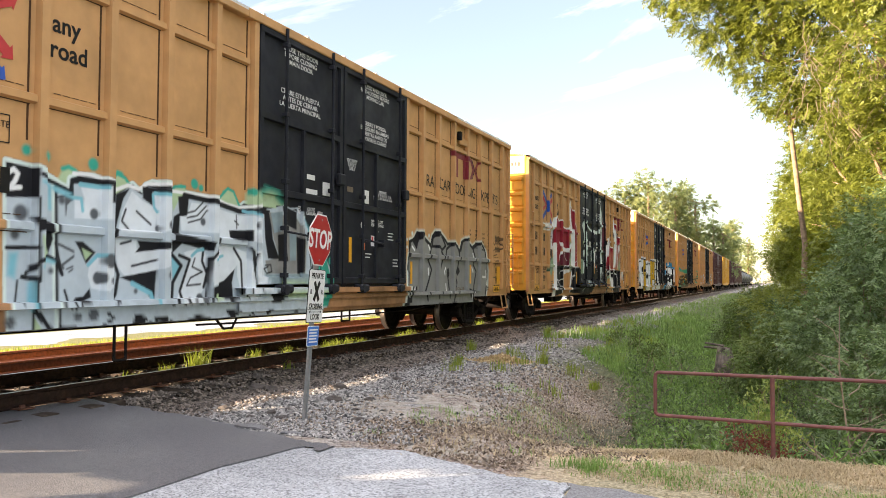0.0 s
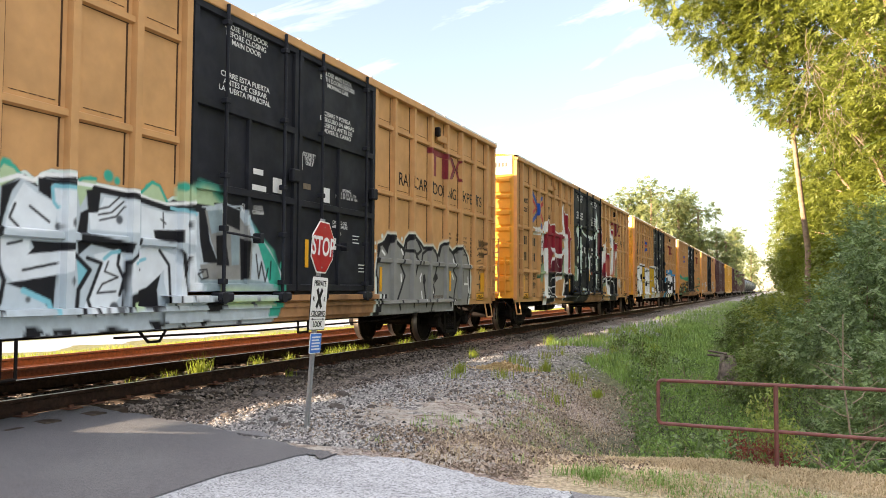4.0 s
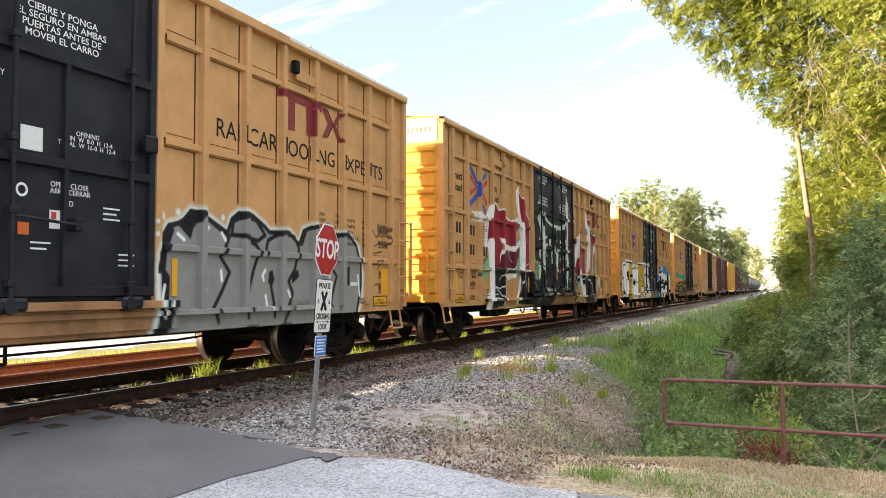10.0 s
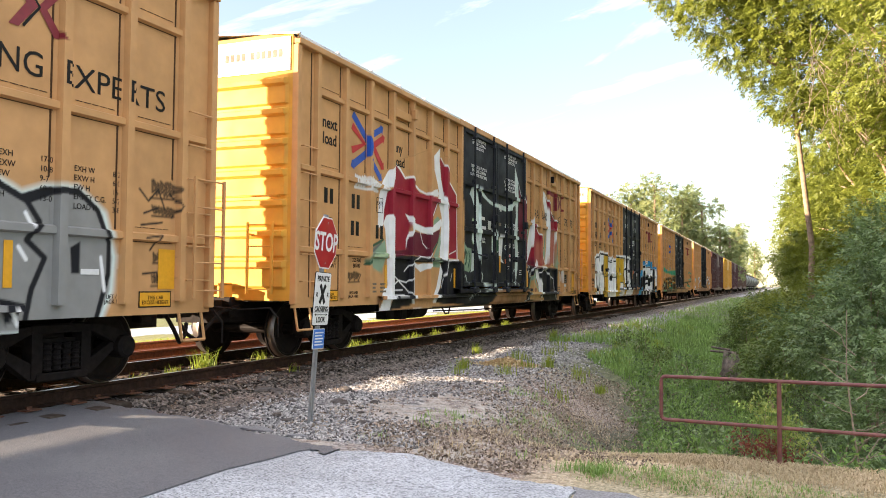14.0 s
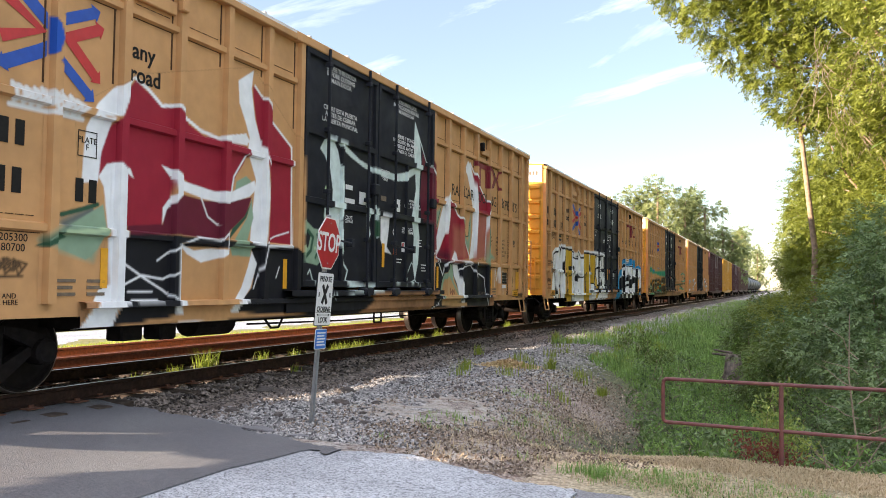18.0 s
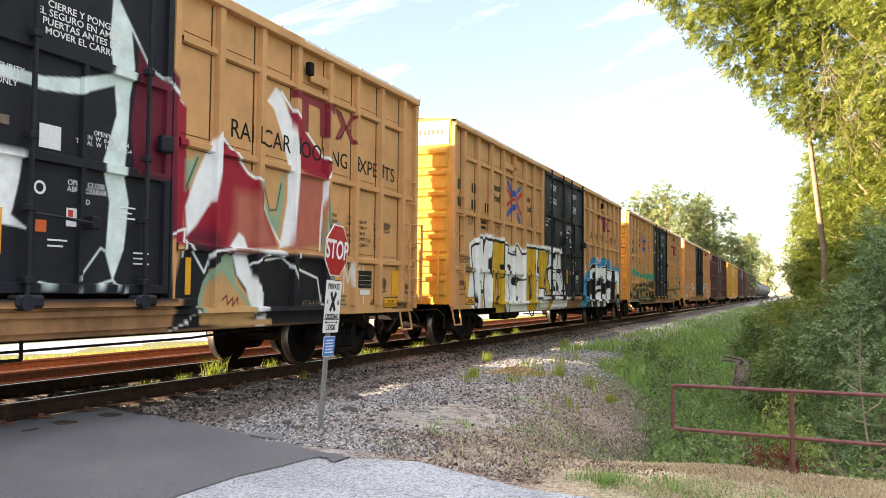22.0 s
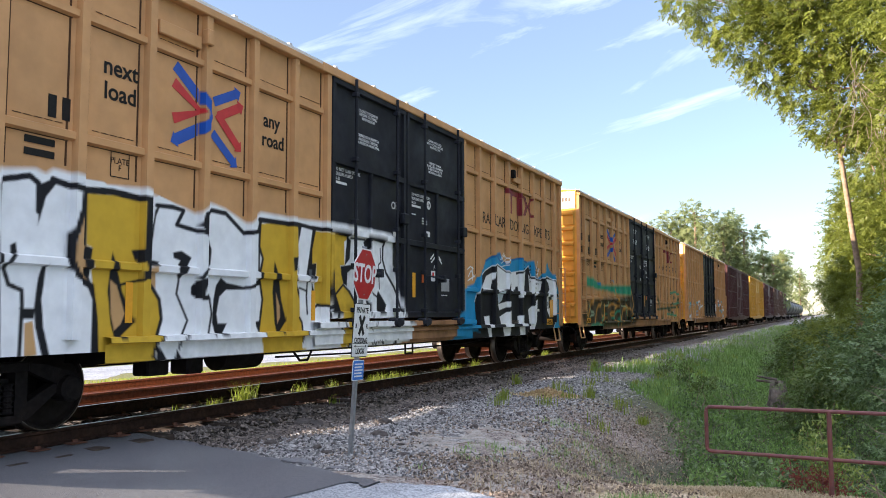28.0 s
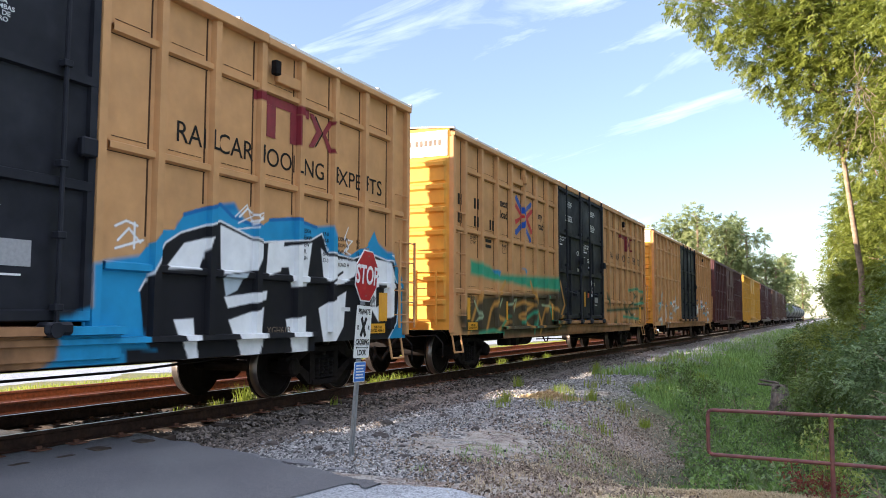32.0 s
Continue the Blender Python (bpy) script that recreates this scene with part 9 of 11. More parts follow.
def rear_marks(car, tested=False, strips=True):
    x = WALL_X + 0.005
    for word, a, b in (("RAILCAR", 13.39, 14.80), ("POOLING", 14.93, 16.50), ("EXPERTS", 16.72, 18.27)):
        ob = lettering("slogan_word", word, 0.25, BLACK, car, x, (a + b) / 2, 3.38, "thin dark capitals across the rear half", width=b - a)
        for p in REAR_POSTS:
            if a - 0.05 < p < b + 0.05:
                on_post(ob, p - (a + b) / 2)
    lettering("data_stencil", "EXH\nEXW\nEW\nIL\nIH", 0.06, BLACK, car, x, 16.02, 2.26, align="LEFT", spacing=1.15)
    lettering("data_stencil", "17-0\n10-8\n9-7\n60-9\n13-0", 0.06, BLACK, car, x, 16.50, 2.26, align="LEFT", spacing=1.15)
    lettering("data_stencil", "EXH W\nEXW H\nEW H\nEMPTY C.G.\nLOAD H", 0.06, BLACK, car, x, 16.93, 2.22, align="LEFT", spacing=1.15)
    lettering("data_stencil", "8-2\n6-0\n16-9\n5-2\n3-8", 0.06, BLACK, car, x, 17.47, 2.22, align="LEFT", spacing=1.15)
    lettering("truck_stencil", "XGH61B", 0.10, GREY_INK, car, x, 15.45, 1.02)
    height_sign(car, 18.18, 1.02)
    bar("yellow_patch", car, x, 18.22, 18.55, 1.14, 1.62, YELLOW, "faded yellow reflective patch")
    for u in (12.62, 16.16) if strips else ():
        bar("reflector", car, x, u - 0.05, u + 0.05, 1.16, 1.62, YELLOW, "yellow reflective strip")
    if not covered(car, 17.55, 1.03):
        lettering("jack_stencil", "LIFT AND\nJACK HERE", 0.045, BLACK, car, x, 17.55, 1.03, spacing=0.85)
    for u, n in ((14.9, 2), (16.25, 3)):
        for j in range(n):
            bar("stencil_bar", car, x, u, u + 0.3 - 0.05 * (j % 2), 1.12 - j * 0.07, 1.155 - j * 0.07, GREY_INK)
    if not tested:
        bar("data_label", car, x, 17.05, 17.3, 1.30, 1.36, CARD, "small pale paper label")
        return
    board = bar("data_board", car, x, 16.95, 17.42, 1.28, 1.58, BLACK, "black test data board")
    for k in range(3):
        bar("board_rule", board, x + 0.004, 16.98, 17.39, 1.33 + 0.08 * k, 1.335 + 0.08 * k, WHITE)
    bar("board_card", car, x, 17.0, 17.36, 1.16, 1.25, CARD)


def door_marks(car, k=1.0):
    x = 1.558
    left = "CLOSE THIS DOOR\nBEFORE CLOSING\nMAIN DOOR\n\nCIERRE ESTA PUERTA\nANTES DE CERRAR\nLA PUERTA PRINCIPAL"
    right = "CLOSE AND LOCK\nBOTH DOORS BEFORE\nMOVING CAR\n\nCIERRE Y PONGA\nEL SEGURO EN AMBAS\nPUERTAS ANTES DE\nMOVER EL CARRO"
    for text, u, size, gap in ((left, 8.28, 0.085, 0.82), (right, 10.86, 0.082, 0.80)):
        for block, z in zip(text.split("\n\n"), (4.66, 3.99)):
            n = block.count("\n") + 1
            lettering("door_notice", block, size * k * 0.86, WHITE, car, x, u, 4.27 + (z - 4.27) * k - (0.05 if n > 3 else 0.0), "white notice lettered on the black door", spacing=gap * 1.15, wide=1.12, bold=0.0006)
    if k < 1:
        for u0, u1, z0, z1, m in ((9.15, 9.27, 2.58, 2.70, CARD), (9.65, 9.76, 2.56, 2.70, CARD), (10.36, 10.62, 2.70, 2.80, CARD), (10.67, 10.88, 1.86, 2.06, CARD), (10.27, 10.43, 1.82, 1.97, ORANGE), (11.13, 11.50, 1.68, 1.93, GREY_CARD)):
            bar("placard", car, x, u0, u1, z0, z1, m)
        bar("sticker", car, x + 0.0045, 10.72, 10.79, 1.96, 2.03, RED)
        bar("reflector", car, x, 9.89, 10.01, 1.54, 1.99, YELLOW, "yellow reflective strip")
        lettering("door_word", "OK", 0.13, WHITE, car, x, 9.22, 3.13, bold=0.002)
        lettering("door_word", "ASD", 0.085, WHITE, car, x, 10.90, 2.13, bold=0.001)
        part("ring_mark", Geo().lathe([(x, 0.05), (x, 0.085), (x + 0.002, 0.085), (x + 0.002, 0.05), (x, 0.05)], 16, "x", (0, 10.57, 3.31)), WHITE, car)
        part("ring_bar", Geo().box(x, x + 0.002, 10.56, 10.58, 3.25, 3.37), WHITE, car)
        # lubrication notices, their maker's name as a bar
        for u, z in ((7.24, 3.42), (9.86, 3.36)):
            lettering("door_notice", "DO NOT LUBE DOORS\nROLLERS LUBED\n06-21", 0.052, WHITE, car, x, u, z, "white notice lettered on the black door", align="LEFT", spacing=1.0, wide=1.0)
            bar("note_bar", car, x, u, u + 0.36, z - 0.155, z - 0.115, WHITE)
        for u0, u1, z in ((9.86, 10.02, 3.07), (10.28, 10.46, 3.03), (10.28, 10.5, 2.98), (10.28, 10.5, 2.93), (11.12, 11.4, 1.60)):
            bar("note_bar", car, x, u0, u1, z - 0.01, z + 0.01, WHITE)
        for k2, (u, a) in enumerate(((10.72, 0.5), (10.76, 0.5), (11.04, -0.5), (11.08, -0.5))):
            me = Geo().box(0, 0.003, -0.09, 0.09, -0.017, 0.017).mesh("handle_note")
            me.transform(Matrix.Rotation(a * 1.2, 4, "X"))
            part("handle_note", me, WHITE, car, at=(x, u, 2.33 - 0.06 * (k2 % 2)))
        return
    bar("white_tab", car, x, 9.70, 9.77, 3.06, 3.32, WHITE)
    lettering("device_note", "SECURITY\nDEVICE\nONLY", 0.06, WHITE, car, x, 9.98, 3.25, spacing=0.8)
    lettering("opening_note", "OPENING\nMAIN  W  8-0  H  12-4\nTOTAL  W  16-0  H  12-4", 0.05, WHITE, car, x, 11.2, 2.82, spacing=0.85)
    for u0, u1, z0, z1, m in ((8.46, 8.80, 2.60, 2.68, CARD), (8.48, 8.72, 2.83, 2.91, CARD), (8.97, 9.20, 2.62, 2.84, CARD), (10.36, 10.62, 2.62, 2.86, CARD), (9.80, 10.02, 2.77, 2.86, GREY_INK), (10.35, 10.48, 1.78, 1.90, ORANGE), (10.72, 10.90, 1.86, 2.05, CARD)):
        bar("placard", car, x, u0, u1, z0, z1, m)
    bar("reflector", car, x, 9.88, 9.98, 1.54, 1.98, YELLOW, "yellow reflective strip")
    bar("sticker", car, x + 0.0045, 10.74, 10.80, 1.96, 2.03, RED)
    for word, u in (("OPEN\nABRIR", 8.33), ("CLOSE\nCERRAR", 8.62)):
        lettering("handle_note", word, 0.055, WHITE, car, x, u, 2.32, spacing=0.85)
    for word, u, z in (("OPEN\nABRIR", 10.83, 2.28), ("CLOSE\nCERRAR", 11.10, 2.28), ("ASD", 10.95, 2.13)):
        lettering("handle_note", word, 0.055, WHITE, car, x, u, z, spacing=0.85)
    part("ring_mark", Geo().lathe([(x, 0.045), (x, 0.07), (x + 0.002, 0.07), (x + 0.002, 0.045), (x, 0.045)], 16, "x", (0, 10.39, 2.22)), WHITE, car)
    for u, z, n in ((11.55, 2.12, 3), (11.78, 1.62, 3), (10.62, 1.70, 2)):
        for j in range(n):
            bar("note_bar", car, x, u - 0.12, u + 0.12 - 0.05 * (j % 2), z - j * 0.06, z + 0.018 - j * 0.06, WHITE)


def end_marks(car):
    y = -0.026
    for k in range(10):
        u = 0.28 + k * 0.105 + (0.06 if k > 3 else 0)
        part("number_bar", Geo().box(u - 0.032, u + 0.032, y, y + 0.003, 4.72, 4.84), GREY_INK, car)
    for z in (1.95, 2.42, 2.9, 3.4, 3.86):
        for k in range(3):
            part("stencil_bar", Geo().box(-0.5, 0.0 - 0.1 * (k % 2), -0.060, -0.056, z + 0.02 - k * 0.05, z + 0.045 - k * 0.05), GREY_INK, car)


def scrawl(p, u, z, w, h, seed, rgb=(0.012, 0.011, 0.010), width=0.022):
    """A quick looping marker tag that nobody can read."""
    rnd = random.Random(seed)
    n, pts = rnd.randint(10, 15), []
    for k in range(n * 3):
        a = k * 2.1
        pts.append((u + w * (k / (n * 3 - 1) - 0.5) + 0.12 * w * math.cos(a) + rnd.uniform(-0.02, 0.02), z + 0.5 * h * math.sin(a) * rnd.uniform(0.5, 1.0)))
    p.line(pts, width, rgb, 0.012)
    p.line([(u - w * 0.55, z - h * 0.6), (u + w * 0.5, z - h * 0.52)], width, rgb, 0.012)


def tags(p, which):
    """Small dark tags low on the panels."""
    spots = (((18.3, 2.35, 0.42, 0.22), (18.3, 2.08, 0.36, 0.12), (18.3, 1.52, 0.30, 0.12), (18.3, 1.26, 0.34, 0.14)),
             ((17.95, 2.42, 0.34, 0.2), (17.85, 1.36, 0.3, 0.26), (18.8, 1.3, 0.26, 0.2), (1.95, 1.36, 0.5, 0.2), (18.6, 0.98, 0.6, 0.12)),
             ((0.85, 2.0, 0.6, 0.16), (1.0, 1.78, 0.5, 0.14), (0.8, 1.35, 0.5, 0.3), (17.9, 1.5, 0.4, 0.2)), ((1.0, 1.6, 0.5, 0.2), (18.2, 1.5, 0.4, 0.25)))[which]
    for k, (u, z, w, h) in enumerate(spots):
        scrawl(p, u, z, w, h, 50 + which * 10 + k)
    if which == 1:
        scrawl(p, 2.45, 3.06, 0.85, 0.24, 91, (0.7, 0.7, 0.68), 0.05)
        p.line([(16.45, 1.2), (16.47, 1.68), (16.6, 1.35), (16.68, 1.7), (16.7, 1.3)], 0.03, (0.7, 0.7, 0.68), 0.012)
        p.line([(16.78, 1.6), (16.95, 1.5), (16.8, 1.4), (16.98, 1.28), (16.8, 1.2)], 0.03, (0.7, 0.7, 0.68), 0.012)
        p.line([(17.0, 1.65), (17.02, 1.35), (17.14, 1.36), (17.13, 1.66), (17.15, 1.0)], 0.03, (0.7, 0.7, 0.68), 0.012)


# ---- the cars of this train, from the one that has just passed to the tank cars far off ----
S0 = -CAR_L          # start of the first car from the moving mark


def tank_car(start):
    car = thing("tank_car", "dark cylindrical tank car far along the train", "tank car", (TRACK_X, start, 0), "cars of the freight train")
    TRAIN.append((car, start))
    n = 20
    g = Geo().lathe([(0.5, 0.0), (0.6, 0.8), (0.9, 1.3), (1.3, 1.5), (16.7, 1.5), (17.1, 1.3), (17.4, 0.8), (17.5, 0.0)], 24, "y", (0, 0, 2.65))
    part("tank", g, TANK_PAINT, car, smooth=True)
    part("dome", Geo().lathe([(4.05, 0.55), (4.5, 0.55), (4.55, 0.0)], 14, "z", (0, 9, 0)), TANK_PAINT, car)
    part("underframe", Geo().box(-0.3, 0.3, -0.5, 18.5, 0.7, 1.2).box(-1.3, 1.3, 0.2, 2.2, 1.1, 1.25).box(-1.3, 1.3, 15.8, 17.8, 1.1, 1.25), BLACK_STEEL, car)
    for y in (1.9, 16.1):
        build_truck(car, y, False)


def build_train():
    first = boxcar("boxcar", "tan boxcar with outside posts and black double doors", S0 - PITCH, detail=0)
    p = paint_silver()
    silver_letters(p)
    tags(p, 0)
    cars = [boxcar("boxcar", "tan boxcar with silver and turquoise spray-painted letters", S0, p, 2, spin=True, gear=False, mark=(2.48, 3.71))]
    p = paint_red()
    red_letters(p)
    tags(p, 1)
    cars.append(boxcar("boxcar", "tan boxcar with red, white and black spray paint", S0 + PITCH, p, 2, spin=True, mark=(2.48, 3.71)))
    p = paint_yellow()
    blue_letters(p)
    tags(p, 2)
    cars.append(boxcar("boxcar", "tan boxcar with big white and yellow spray-painted letters", S0 + 2 * PITCH, p, 2, spin=True, mark=(4.44, 3.69)))
    p = paint_green()
    tags(p, 3)
    cars.append(boxcar("boxcar", "tan boxcar with green and orange spray paint", S0 + 3 * PITCH, p, 2, spin=True, mark=(4.44, 3.69)))
    for k, car in enumerate(cars):
        car_marks(car, 2.48 if k < 2 else 4.44, 3.71 if k < 2 else 3.69)
        front_marks(car, 0 if k < 2 else 1, k == 0, k == 1)
        rear_marks(car, k == 1, k < 2)
        door_marks(car, 1.0 if k < 2 else 0.62)
        end_marks(car)
    p = Paint()
    rnd = random.Random(4)
    for u0, u1 in ((0.8, 6.6), (12.6, 18.3)):
        for k in range(22):
            u, z = rnd.uniform(u0, u1), rnd.uniform(1.0, 1.9)
            p.line([(u, z), (u + rnd.uniform(-0.3, 0.3), z + rnd.uniform(-0.5, 0.6)), (u + rnd.uniform(-0.5, 0.5), z + rnd.uniform(-0.3, 0.5))], 0.09, rnd.choice((SILVER, SMOKE, CYAN, WHITE_P)), 0.04)
    boxcar("boxcar", "weathered tan boxcar with grey spray-painted scrawls", S0 + 4 * PITCH, p, 1)
    y = S0 + 5 * PITCH
    for body, label in ((MAROON_CAR, "dull maroon boxcar"), (YELLOW_CAR, "bright yellow boxcar"), (MAROON_CAR, "dull maroon boxcar"), (BROWN_CAR, "weathered brown boxcar"), (BROWN_CAR, "weathered brown boxcar")):
        boxcar("boxcar", label + " far along the freight train", y, None, 0, (body, body, body, BROWN_CAR if body is BROWN_CAR else body))
        y += PITCH
    for k in range(7):
        tank_car(y)
        y += 19.6


build_train()

# ---- crossing sign, gate and small hard things ----
def build_sign():
    post = thing("crossing_sign", "stop and private crossing signs on a leaning galvanised post", "road sign", (-4.92, 8.04, -0.37))
    g = Geo().prism([(-0.035, 0.02), (-0.035, -0.012), (-0.02, -0.012), (-0.012, 0.012), (0.012, 0.012), (0.02, -0.012), (0.035, -0.012), (0.035, 0.02)], "z", -0.3, 2.385)
    part("post", g, GALV, post, "galvanised steel U-channel post")
    r8 = 0.295 / math.cos(math.pi / 8)

    def octagon(r):
        return [(r * math.cos((k + 0.5) * math.tau / 8), r * math.sin((k + 0.5) * math.tau / 8)) for k in range(8)]

    plate = part("stop_plate", Geo().prism(octagon(r8), "y", -0.024, -0.018), WHITE, post, "red octagonal stop sign with a white rim", at=(0.0, 0, 2.06))
    part("red_face", Geo().prism(octagon(r8 * 0.945), "y", -0.028, -0.0245), SIGN_RED, plate)
    lettering("stop_word", "STOP", 0.205, WHITE, plate, 0, -0.031, 0.0, "white word on the red plate", wide=0.86, face="front", bold=0.006)
    part("bolt", Geo().lathe([(-0.03, 0.011), (-0.034, 0.008), (-0.034, 0.0)], 8, "y", (0, 0, 0.23)), GALV, plate)
    part("bolt", Geo().lathe([(-0.03, 0.011), (-0.034, 0.008), (-0.034, 0.0)], 8, "y", (0, 0, -0.23)), GALV, plate)

    def rounded(w, h, r=0.03):
        out = []
        for cx, cz, a0 in ((w - r, h - r, 0), (-w + r, h - r, 90), (-w + r, -h + r, 180), (w - r, -h + r, 270)):
            out += [(cx + r * math.cos(radians(a0 + k * 30)), cz + r * math.sin(radians(a0 + k * 30))) for k in range(4)]
        return out

    p2 = part("crossing_plate", Geo().prism(rounded(0.215, 0.305), "y", -0.024, -0.018), BLACK, post, "white private crossing sign with a black border", at=(0, 0, 1.42))
    part("white_face", Geo().prism(rounded(0.207, 0.297, 0.025), "y", -0.027, -0.0245), WHITE, p2)
    lettering("private_word", "PRIVATE", 0.062, BLACK, p2, 0, -0.029, 0.225, wide=0.95, face="front", bold=0.0015)
    lettering("crossing_word", "CROSSING", 0.058, BLACK, p2, 0, -0.029, -0.118, wide=0.88, face="front", bold=0.0015)
    lettering("look_word", "LOOK", 0.062, BLACK, p2, 0, -0.029, -0.24, wide=0.95, face="front", bold=0.0015)
    for k, s in ((1, -0.145), (2, 0.145)):
        lettering("railroad_letter", "R", 0.052, BLACK, p2, s, -0.029, 0.045, face="front", bold=0.001)
    for s in (-1, 1):
        me = Geo().box(-0.026, 0.026, -0.0295, -0.0275, -0.125, 0.125).mesh("cross_bar")
        me.transform(Matrix.Rotation(s * radians(32), 4, "Y"))
        if s > 0:
            me.transform(Matrix.Translation((0, -0.0012, 0)))
        part("cross_bar", me, BLACK, p2, at=(0, 0, 0.055))
    part("rule_line", Geo().box(-0.205, 0.205, -0.0295, -0.0275, -0.153, -0.147), BLACK, p2)
    part("arrow", Geo().box(-0.14, 0.14, -0.0295, -0.0275, -0.184, -0.178).prism([(-0.17, -0.181), (-0.13, -0.166), (-0.13, -0.196)], "y", -0.0295, -0.0275).prism([(0.17, -0.181), (0.13, -0.166), (0.13, -0.196)], "y", -0.0295, -0.0275), BLACK, p2)
    p3 = part("notice_plate", Geo().prism(rounded(0.15, 0.115, 0.02), "y", -0.024, -0.018), WHITE, post, "small blue emergency notice plate", at=(0, 0, 0.965))
    part("blue_face", Geo().prism(rounded(0.142, 0.107, 0.018), "y", -0.027, -0.0245), SIGN_BLUE, p3)
    for k in range(5):
        part("text_bar", Geo().box(-0.11, 0.11 - 0.03 * (k % 2), -0.0295, -0.0275, 0.062 - 0.034 * k, 0.078 - 0.034 * k), WHITE, p3)
    post.rotation_euler = (radians(-2.0), radians(3.0), 0)
    post.rotation_euler = (Matrix.Rotation(radians(3.0), 4, "Y") @ Matrix.Rotation(radians(-2.2), 4, "X") @ Matrix.Rotation(radians(96), 4, "Z")).to_euler()


def build_gate():
    gate = thing("pipe_railing", "weathered red steel pipe railing above the ditch", "railing", (0, 7.9, -0.36))
    top, low = 0.735, 0.325
    part("top_rail", Geo().tube((-0.99, 0, top), (2.9, 0.0, top + 0.01), 0.017, 10), GATE_RED, gate)
    part("lower_rail", Geo().tube((-0.99, 0, low + 0.01), (2.9, 0.0, low - 0.02), 0.017, 10), GATE_RED, gate)
    corner = [(-0.99, 0, top), (-1.015, 0, top - 0.008), (-1.027, 0, top - 0.035), (-1.027, 0, low + 0.045), (-1.015, 0, low + 0.018), (-0.99, 0, low + 0.01)]
    part("end_upright", Geo().pipe(corner, 0.017, 10), GATE_RED, gate, "bent red end of the railing")
    for x in (-0.005, 1.9):
        part("post", Geo().tube((x, 0, -0.35), (x, 0, top), 0.020, 10), GATE_RED, gate, "upright red pipe post set in the ground")


def rock_mesh(name, seed, squash=0.6):
    bm = bmesh.new()
    bmesh.ops.create_icosphere(bm, subdivisions=2, radius=1.0)
    rnd = random.Random(seed)
    off = Vector((rnd.uniform(0, 50), rnd.uniform(0, 50), rnd.uniform(0, 50)))
    for v in bm.verts:
        v.co *= 1.0 + 0.55 * noise.noise(v.co * 1.3 + off)
        v.co.z *= squash
    me = bpy.data.meshes.new(name)
    bm.to_mesh(me)
    bm.free()
    return me


def build_rocks():
    meshes = [rock_mesh("rock", k) for k in range(4)]
    for m in meshes:
        m.materials.append(CLOD)
    slab_me = rock_mesh("asphalt_chunk", 9, 0.25)
    slab_me.materials.append(GREY_ASPHALT)
    rnd = random.Random(5)
    big = [(-6.86, 9.93, 0.15), (-6.7, 10.0, 0.10), (-5.34, 9.44, 0.09), (-5.89, 10.57, 0.11), (-5.48, 8.22, 0.07), (-5.2, 8.0, 0.06), (-6.2, 8.3, 0.08), (-4.4, 8.3, 0.06)]
    big += [(rnd.uniform(-7.2, -4.4), rnd.uniform(7.9, 13), rnd.uniform(0.035, 0.08)) for _ in range(22)]
    for k, (x, y, r) in enumerate(big):
        ob = tagged(new("rock", meshes[k % 4]), "dark jagged rock lying on the gravel", "rock", "loose rocks by the track")
        ob.scale, ob.rotation_euler = (r, r * rnd.uniform(0.7, 1.3), r * rnd.uniform(0.7, 1.0)), (0, 0, rnd.uniform(0, 6))
        ob.location = (x, y, float(ground_height(x, y)) + r * 0.15)
    for x, y, r in ((-5.25, 7.46, 0.24), (-6.05, 7.42, 0.28), (-5.6, 7.40, 0.16), (-4.6, 7.25, 0.12)):
        ob = tagged(new("asphalt_chunk", slab_me), "broken flat chunk at the road's edge", "rubble", "broken road edge pieces")
        ob.scale, ob.rotation_euler, ob.location = (r, r * 0.45, r * 0.5), (0, 0, rnd.uniform(-0.5, 0.3)), (x, y, float(ground_height(x, y)) + 0.02)


build_sign()
build_gate()
build_rocks()

# ---- plants ----
def rng(seed):
    return np.random.default_rng(seed)


def leaf_mesh(name, centres, size, r, material, droop=0.25, slim=0.45):
    """Many single leaves, each a small folded blade with a tip, at the given places."""
    n = len(centres)
    a = r.normal(size=(n, 3))
    a[:, 2] -= droop * 2
    a /= np.linalg.norm(a, axis=1)[:, None]
    b = np.cross(a, r.normal(size=(n, 3)))
    b /= np.linalg.norm(b, axis=1)[:, None]
    c = np.cross(a, b)
    s = size * r.uniform(0.6, 1.35, (n, 1))
    p = np.stack([centres - a * s * 0.5, centres + b * s * slim * 0.5 + c * s * 0.08, centres + a * s * 0.5, centres - b * s * slim * 0.5 + c * s * 0.08], 1)
    i = np.arange(n)[:, None] * 4
    return quick_mesh(name, p.reshape(-1, 3), i + np.array([[0, 1, 2, 3]]), material)


def cloud(clumps, r, density, twig=0.22, shell=0.5, count=45):
    """Leaf places: each clump is a set of twigs spread through its volume, thicker towards its skin, leaving gaps."""
    out = []
    for x, y, z, rad in clumps:
        k = max(6, int(count * rad))
        d = r.normal(size=(k, 3))
        d /= np.linalg.norm(d, axis=1)[:, None]
        q = d * (rad * r.uniform(shell, 1.0, (k, 1))) * np.array([1, 1, 0.85])
        m = max(4, int(density * rad * rad / k))
        t = q[:, None] + r.normal(size=(k, m, 3)) * twig * (0.5 + 0.5 * min(rad, 2.0)) * np.array([1, 1, 0.7])
        t[..., 2] -= 0.1 * np.linalg.norm(t[..., :2] - q[:, None, :2], axis=-1)
        out.append(t.reshape(-1, 3) + np.array([x, y, z]))
    return np.concatenate(out)


